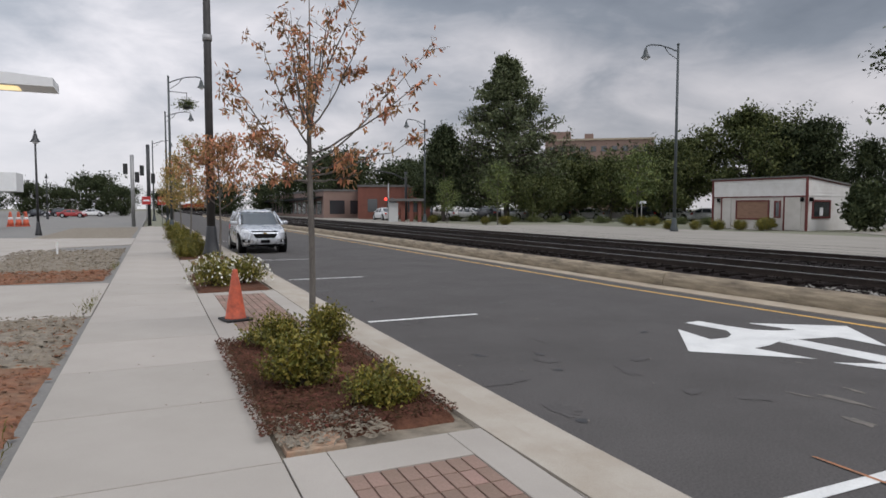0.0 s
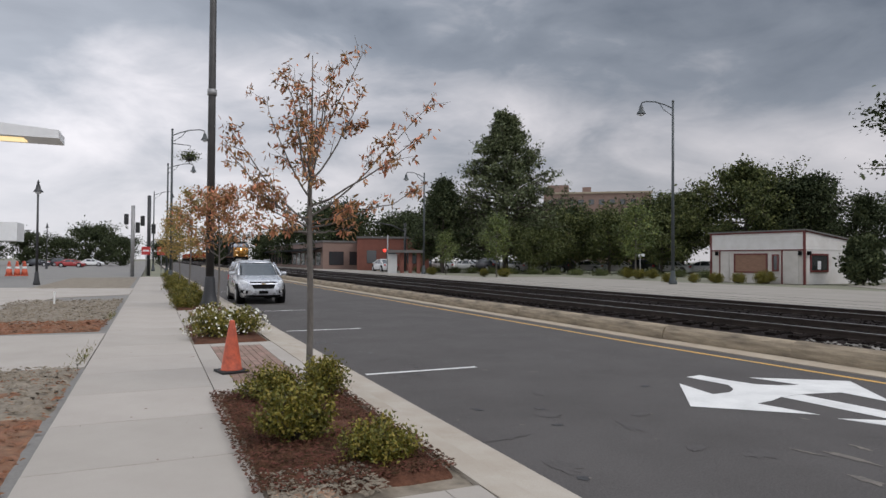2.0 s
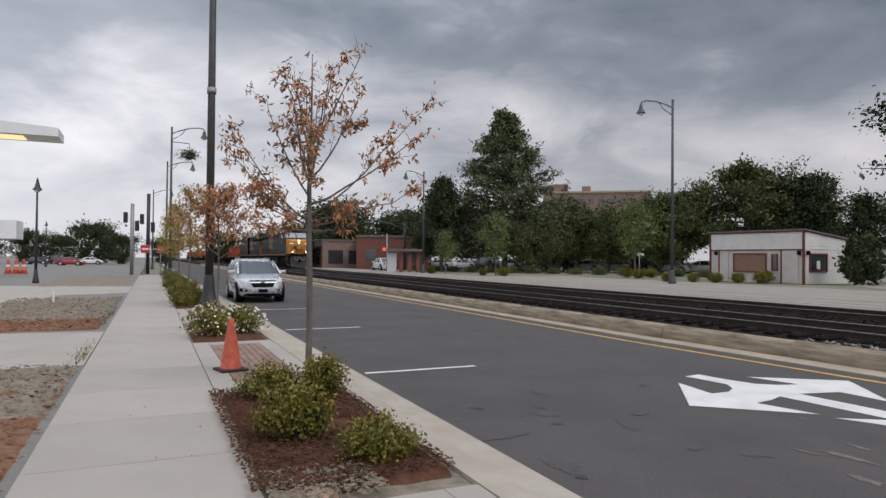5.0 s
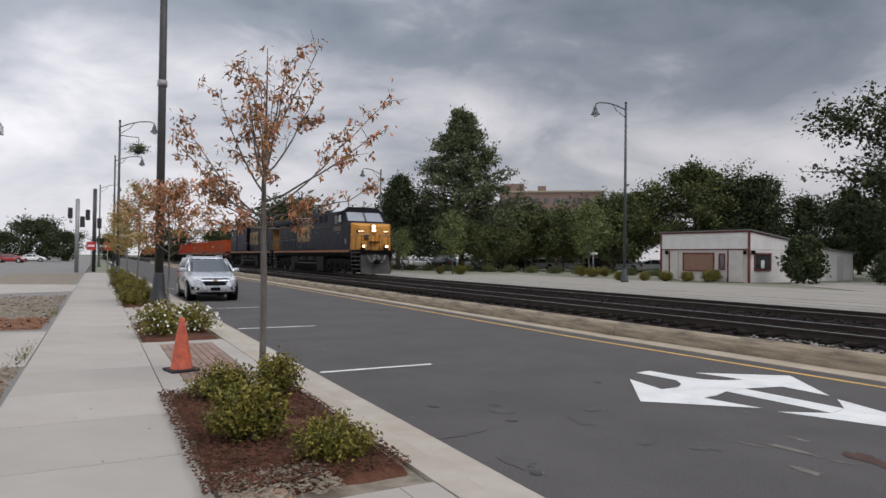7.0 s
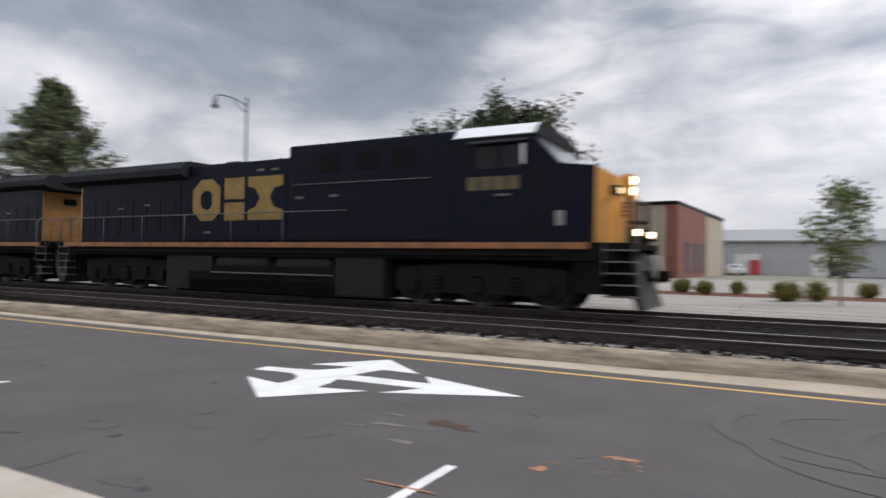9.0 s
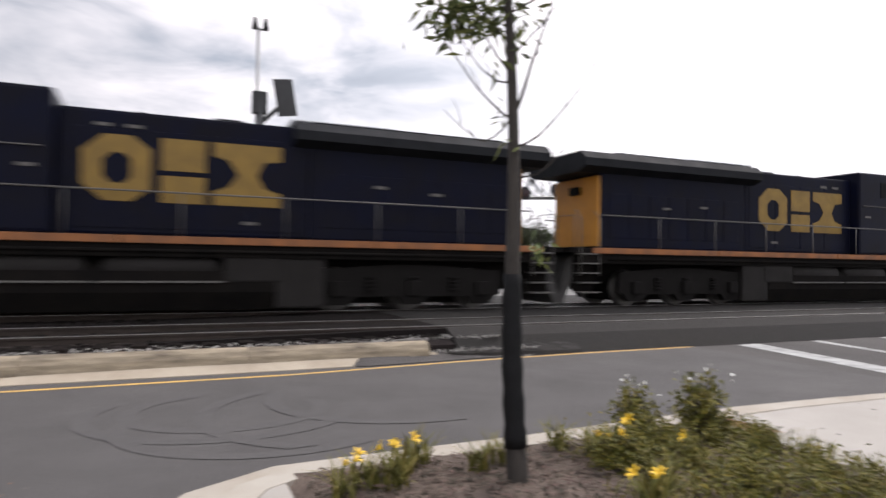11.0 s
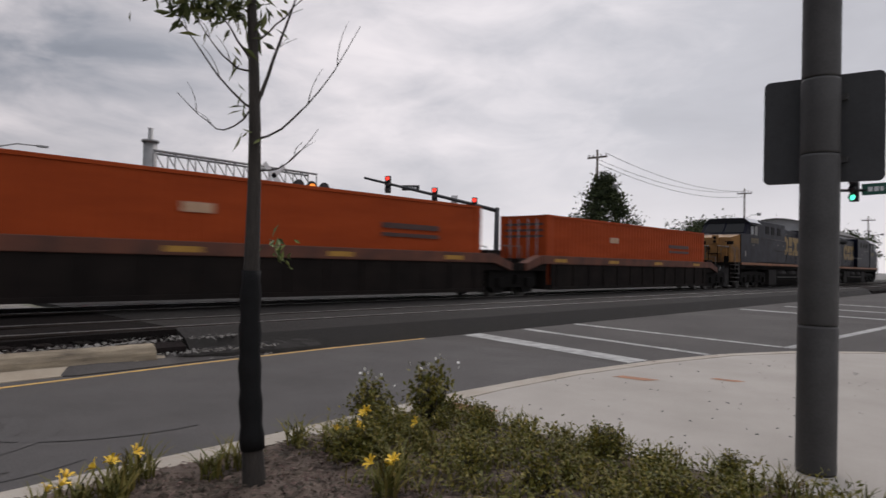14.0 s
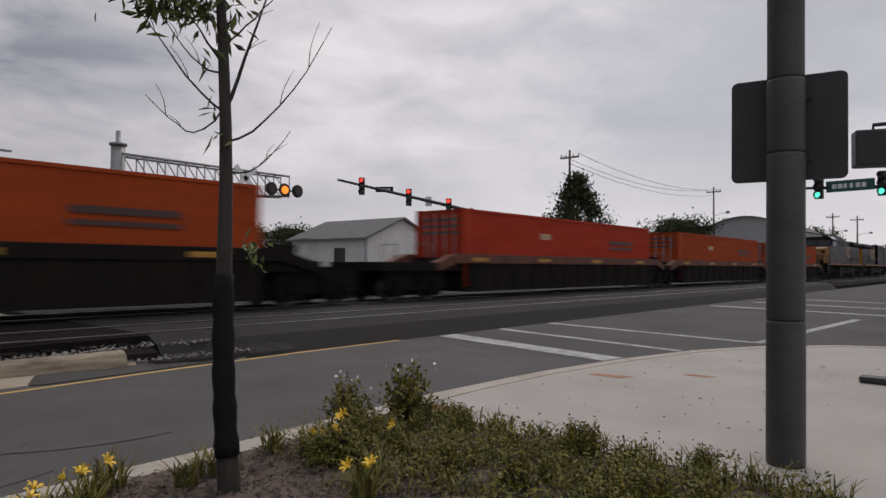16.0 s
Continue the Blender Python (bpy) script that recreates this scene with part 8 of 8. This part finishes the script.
# ---- buildings ----
def place_buildings():
    # low white building; local x runs along its long front, y into it
    t = thing("white_building", "low white shop with dark red trim and lap siding", "building", at=pose(34.7, 32.45, 0.27, 0, 0, -84.1))
    Wd, Dp, zt, zb = 6.45, 6.4, 3.25, 2.0
    part("front_wall", box(B(), 0, Wd, 0, 0.2, 0, 2.1), "creamwall", t)
    side = [(0.2, 0), (Dp, 0), (Dp, 2.6), (0.2, 3.22)]
    part("side_wall", prism(B(), side, "x", 0.0, 0.2), "whitewall", t)
    part("side_wall", prism(B(), side, "x", Wd - 0.2, Wd), "whitewall", t)
    part("back_wall", box(B(), 0.2, Wd - 0.2, Dp - 0.2, Dp, 0, 2.6), "whitewall", t)
    part("roof", prism(B(), [(-0.12, zt + 0.06), (-0.12, zt - 0.02), (Dp + 0.2, 2.56), (Dp + 0.2, 2.66)], "x", -0.15, Wd + 0.15), "roof", t, "sloping dark roof")
    for k in range(6):
        part("siding_board", prism(B(), [(-0.03, 2.1 + k * 0.19), (-0.005, 2.1 + (k + 1) * 0.19), (0.2, 2.1 + (k + 1) * 0.19), (0.2, 2.1 + k * 0.19)], "x", 0.02, Wd - 0.02), "whitewall", t)
    for k in range(6):
        z0 = 2.1 + k * 0.19
        y1 = min(Dp, (3.22 - z0 - 0.19) / 0.62 * 6.2 + 0.2)
        if y1 > 0.3:
            part("siding_board", prism(B(), [(Wd + 0.03, z0), (Wd + 0.005, z0 + 0.19), (Wd - 0.02, z0 + 0.19), (Wd - 0.02, z0)], "y", 0.05, y1), "whitewall", t)
    for a in ((-0.05, Wd + 0.05, -0.07, -0.01, zt - 0.12, zt + 0.02), (-0.04, 0.08, -0.06, 0.05, 0, zt), (Wd - 0.08, Wd + 0.04, -0.06, 0.05, 0, zt), (-0.03, Wd + 0.03, -0.055, -0.01, 2.04, 2.11)):
        part("trim_board", box(B(), *a), "redtrim", t, "dark red trim")
    part("trim_board", prism(B(), [(-0.05, zt + 0.03), (-0.05, zt - 0.1), (Dp, 2.55), (Dp, 2.66)], "x", Wd + 0.02, Wd + 0.07), "redtrim", t, "dark red trim")
    for x0, x1, z0, z1, m in ((1.85, 4.0, 0.72, 1.78, "boards"), (4.5, 4.75, 0.85, 1.72, "glass")):
        w = part("window", box(B(), x0, x1, -0.03, 0.02, z0, z1), m, t)
        for a in ((x0 - 0.09, x1 + 0.09, z1, z1 + 0.09), (x0 - 0.09, x1 + 0.09, z0 - 0.09, z0), (x0 - 0.09, x0, z0, z1), (x1, x1 + 0.09, z0, z1)):
            part("window_frame", box(B(), a[0], a[1], -0.06, 0.01, a[2], a[3]), "redtrim", w)
    for x0, x1 in ((5.1, 6.1), (0.75, 1.4)):
        d = part("door", box(B(), x0, x1, -0.04, 0.02, 0.03, 2.0, 0.005), "creamwall", t)
        part("door_frame", box(B(), x0 - 0.09, x0, -0.06, 0.01, 0.0, 2.05), "redtrim", d)
    for x in (0.5, 6.2):
        part("wall_lamp", box(B(), x - 0.08, x + 0.08, -0.18, 0.0, 1.75, 2.0, 0.02), "trim", t)
    w = part("window", box(B(), Wd, Wd + 0.04, 0.6, 2.3, 0.85, 1.75), "glass", t)
    for a in ((0.5, 2.4, 1.75, 1.86), (0.5, 2.4, 0.74, 0.85), (0.5, 0.6, 0.85, 1.75), (2.3, 2.4, 0.85, 1.75)):
        part("window_frame", box(B(), Wd, Wd + 0.07, a[0], a[1], a[2], a[3]), "redtrim", w)
    part("paper_notice", box(B(), Wd + 0.042, Wd + 0.052, 1.25, 1.6, 0.9, 1.4), "signwhite", w)
    part("wall_lamp", box(B(), Wd, Wd + 0.2, 0.2, 0.36, 1.75, 2.0, 0.02), "trim", t)
    ext = thing("white_annexe", "low white annexe with a shallow roof", "building", at=pose(41.5, 27.6, 0.27, 0, 0, -84.1))
    part("wall", prism(B(), [(0, 0), (8, 0), (8, 2.0), (0, 2.4)], "x", -3.5, 0.6), "whitewall", ext)
    part("roof", prism(B(), [(-0.1, 2.4), (8.1, 1.98), (8.1, 2.1), (-0.1, 2.52)], "x", -3.6, 0.75), "roof", ext)
    part("door", box(B(), 0.6, 0.64, 5.6, 6.4, 0, 1.75), "creamwall", ext)
    # tan and brick block
    t = thing("tan_building", "flat-roofed tan building with a red brick end", "building", at=pose(62.1, 26.6, 0.25, 0, 0, -93))
    part("wall", box(B(), 0, 17, 0.0, 26, 0, 6.7), "tan", t)
    part("roof_edge", box(B(), -0.1, 17.1, -0.12, 26.1, 6.7, 7.05), "trim", t, "dark roof edge")
    end = part("brick_end", box(B(), 17.0, 17.12, -0.05, 14, 0, 6.7), "brickwall", t, "red brick end wall")
    part("brick_corner", box(B(), 16.0, 17.12, -0.12, 0.0, 0, 6.7), "brickwall", t)
    for y in (3, 7.5, 11):
        part("window", box(B(), 17.12, 17.18, y, y + 2, 0.5, 3.4), "glass", end)
    bm = B()
    for z in (3.35, 3.75):
        box(bm, 12.2, 15.3, -0.06, 0.0, z, z + 0.18)
    part("lettering_bars", bm, "trim", t, "dark bars of unreadable lettering")
    t = thing("grey_shed", "long pale grey metal shed", "building", at=pose(95, 11.5, 0.25, 0, 0, -90))
    part("wall", box(B(), 0, 42, 0, 18, 0, 4.4), "greywall", t)
    part("roof", prism(B(), [(-0.4, 4.4), (9, 6.3), (18.4, 4.4), (18.4, 4.6), (9, 6.5), (-0.4, 4.6)], "x", -0.4, 42.4), "greypole", t)
    for x in (4, 13, 22, 31):
        part("door", box(B(), x, x + 3, -0.06, 0.0, 0, 2.8), "whitewall", t)
    part("red_box", box(B(), 5.9, 7.0, -0.9, -0.1, 0, 2.0), "signred", t)
    # far buildings
    t = thing("hotel", "far brown brick block of several storeys", "building", at=pose(104, 159, 0.2, 0, 0, -37))
    part("wall", box(B(), 0, 30, 0, 16, 0, 20.8), "hotel", t)
    part("penthouse", box(B(), 1, 7, 2, 9, 20.8, 23.6), "hotel", t)
    part("roof_edge", box(B(), -0.3, 30.3, -0.3, 16.3, 20.8, 21.3), "tan", t)
    me = mesh_of("window", box(B(), 0, 1.5, -0.05, 0.02, 0, 1.5), "glass")
    part("roof_box", box(B(), 11, 13.5, 3, 6, 21.3, 23.0), "hotel", t)
    for z in (13.6, 17.6):
        for k in range(10):
            piece("window", me, t, pose(1.2 + 2.9 * k, 0, z))
    t = thing("brick_depot", "low red brick building beyond the far crossing", "building", at=pose(23.3, 77.5, 0.25, 0, 0, -19))
    part("wall", box(B(), 0, 9, 0, 12, 0, 4.0), "brickwall", t)
    part("parapet", box(B(), -0.1, 9.1, -0.1, 12.1, 4.0, 4.25), "roof", t)
    for x in (1.2, 3.6, 6.2):
        part("window", box(B(), x, x + 1.2, -0.05, 0.0, 0.9, 2.5), "glass", t)
    t = thing("shop_row", "long dark brick shop row beyond the tracks", "building", at=pose(20.6, 84, 0.25))
    part("wall", box(B(), 0, 9, 0, 46, 0, 3.6), "hotel", t, "dark brown brick wall")
    part("parapet", box(B(), -0.12, 9.1, -0.1, 46.1, 3.6, 3.85), "roof", t)
    part("awning", prism(B(), [(-1.3, 2.45), (0, 2.85), (0, 2.95), (-1.3, 2.55)], "y", 0.5, 45.5), "trim", t, "dark awning along the shop fronts")
    me = mesh_of("window", box(B(), -0.05, 0.02, 0, 2.4, 0.5, 2.3), "glass")
    for k in range(14):
        piece("window", me, t, pose(0, 1.2 + 3.2 * k, 0))
    me = mesh_of("window", box(B(), 0, 2.0, -0.05, 0.02, 0.6, 2.4), "glass")
    for k in range(3):
        piece("window", me, t, pose(0.8 + 2.8 * k, 0, 0))
    t = thing("shelter", "small brick and glass platform shelter", "shelter", at=pose(21.0, 58.6, 0.28, 0, 0, -18))
    part("roof", box(B(), -0.4, 3.2, -0.4, 2.4, 2.0, 2.25, 0.02), "roof", t)
    for x in (0.9, 1.7, 2.5):
        part("brick_pier", box(B(), x, x + 0.35, 0, 0.35, 0, 2.0), "brickwall", t)
    part("cabinet", box(B(), -0.3, 0.6, 0.0, 0.8, 0, 1.85, 0.03), "cabinet", t)
    t = thing("fuel_canopy", "flat white fuel station canopy with lit soffit", "canopy", at=pose(-2.45, 21.2, 0))
    part("fascia", prism(B(), [(0, 4.98), (0, 5.22), (-6, 5.62), (-16, 5.9), (-16, 4.98)], "y", 0, 1.3), "signwhite", t)
    part("soffit_light", box(B(), -9, -0.9, 0.3, 1.0, 4.955, 4.975), "canopylamp", t, "lit warm soffit panel")
    part("column", box(B(), -14, -13.5, 0.4, 0.9, -0.03, 5.0, 0.02), "whitewall", t)
    t = thing("white_shed", "white box of a distant kiosk", "building", at=pose(-14.5, 59, -0.03))
    part("wall", box(B(), 0, 5, 0, 3, 2.9, 4.35, 0.02), "signwhite", t)
    part("column", box(B(), 2.3, 2.6, 1.3, 1.6, 0, 2.95), "greypole", t)
    t = thing("white_house", "white gabled house beyond the tracks", "house", at=pose(33.6, -30.0, 0.15))
    part("wall", prism(B(), [(0, 0), (-7.0, 0), (-7.0, 3.3), (-3.5, 4.75), (0, 3.3)], "x", 0, 8.6), "whitewall", t)
    for pr in ([(0.35, 3.12), (-3.5, 4.75), (-3.5, 4.9), (0.35, 3.27)], [(-7.35, 3.12), (-3.5, 4.75), (-3.5, 4.9), (-7.35, 3.27)]):
        part("roof", prism(B(), pr, "x", -0.3, 8.9), "roof", t, "grey shingle roof")
    part("window", box(B(), 2.2, 3.4, 0.0, 0.05, 1.2, 2.6), "glass", t)
    part("corner_board", box(B(), -0.06, 0.1, -0.1, 0.06, 0, 3.2), "greywall", t)
    part("door", box(B(), -0.06, 0.0, -3.6, -2.6, 0, 2.1), "greywall", t)
    t = thing("arched_shed", "dark round-roofed shed far beyond the crossing", "building", at=pose(38, -150, 0.1))
    pts = [(-9 + 18 * k / 12, 8.0 + 3.0 * math.sin(math.pi * k / 12)) for k in range(13)]
    part("wall", prism(B(), [(-9, 0)] + pts + [(9, 0)], "y", 0, 20), "greywall", t)
    part("roof", prism(B(), [(x * 1.03, z + 0.2) for x, z in pts] + [(x, z + 0.01) for x, z in pts[::-1]], "y", -0.5, 20.5), "roof", t)


place_lamps()
place_crossing()
place_cars()
place_small_things()
place_buildings()


# ---- what moves ----
# The first nose along the street, in metres, time by time.
NOSE = [(0.0, 171.7), (1.5, 143.9), (3.5, 107.4), (7.0, 41.0), (8.0, 22.6), (9.0, 4.4), (9.6, -6.4), (10.2, -17.2), (12.5, -59.0), (13.3, -73.6), (14.5, -95.9), (15.5, -114.4), (16.0, -123.6)]


def motions():
    for ob, behind, how in TRAIN:
        if how is True:
            walk(ob, [(t, pose(FAR_TRACK, y + behind, RAIL_Z, 0, 0, 180)) for t, y in NOSE])
        else:
            walk(ob, [(t, pose(FAR_TRACK, y + behind, RAIL_Z + (how or 0.0))) for t, y in NOSE])


motions()
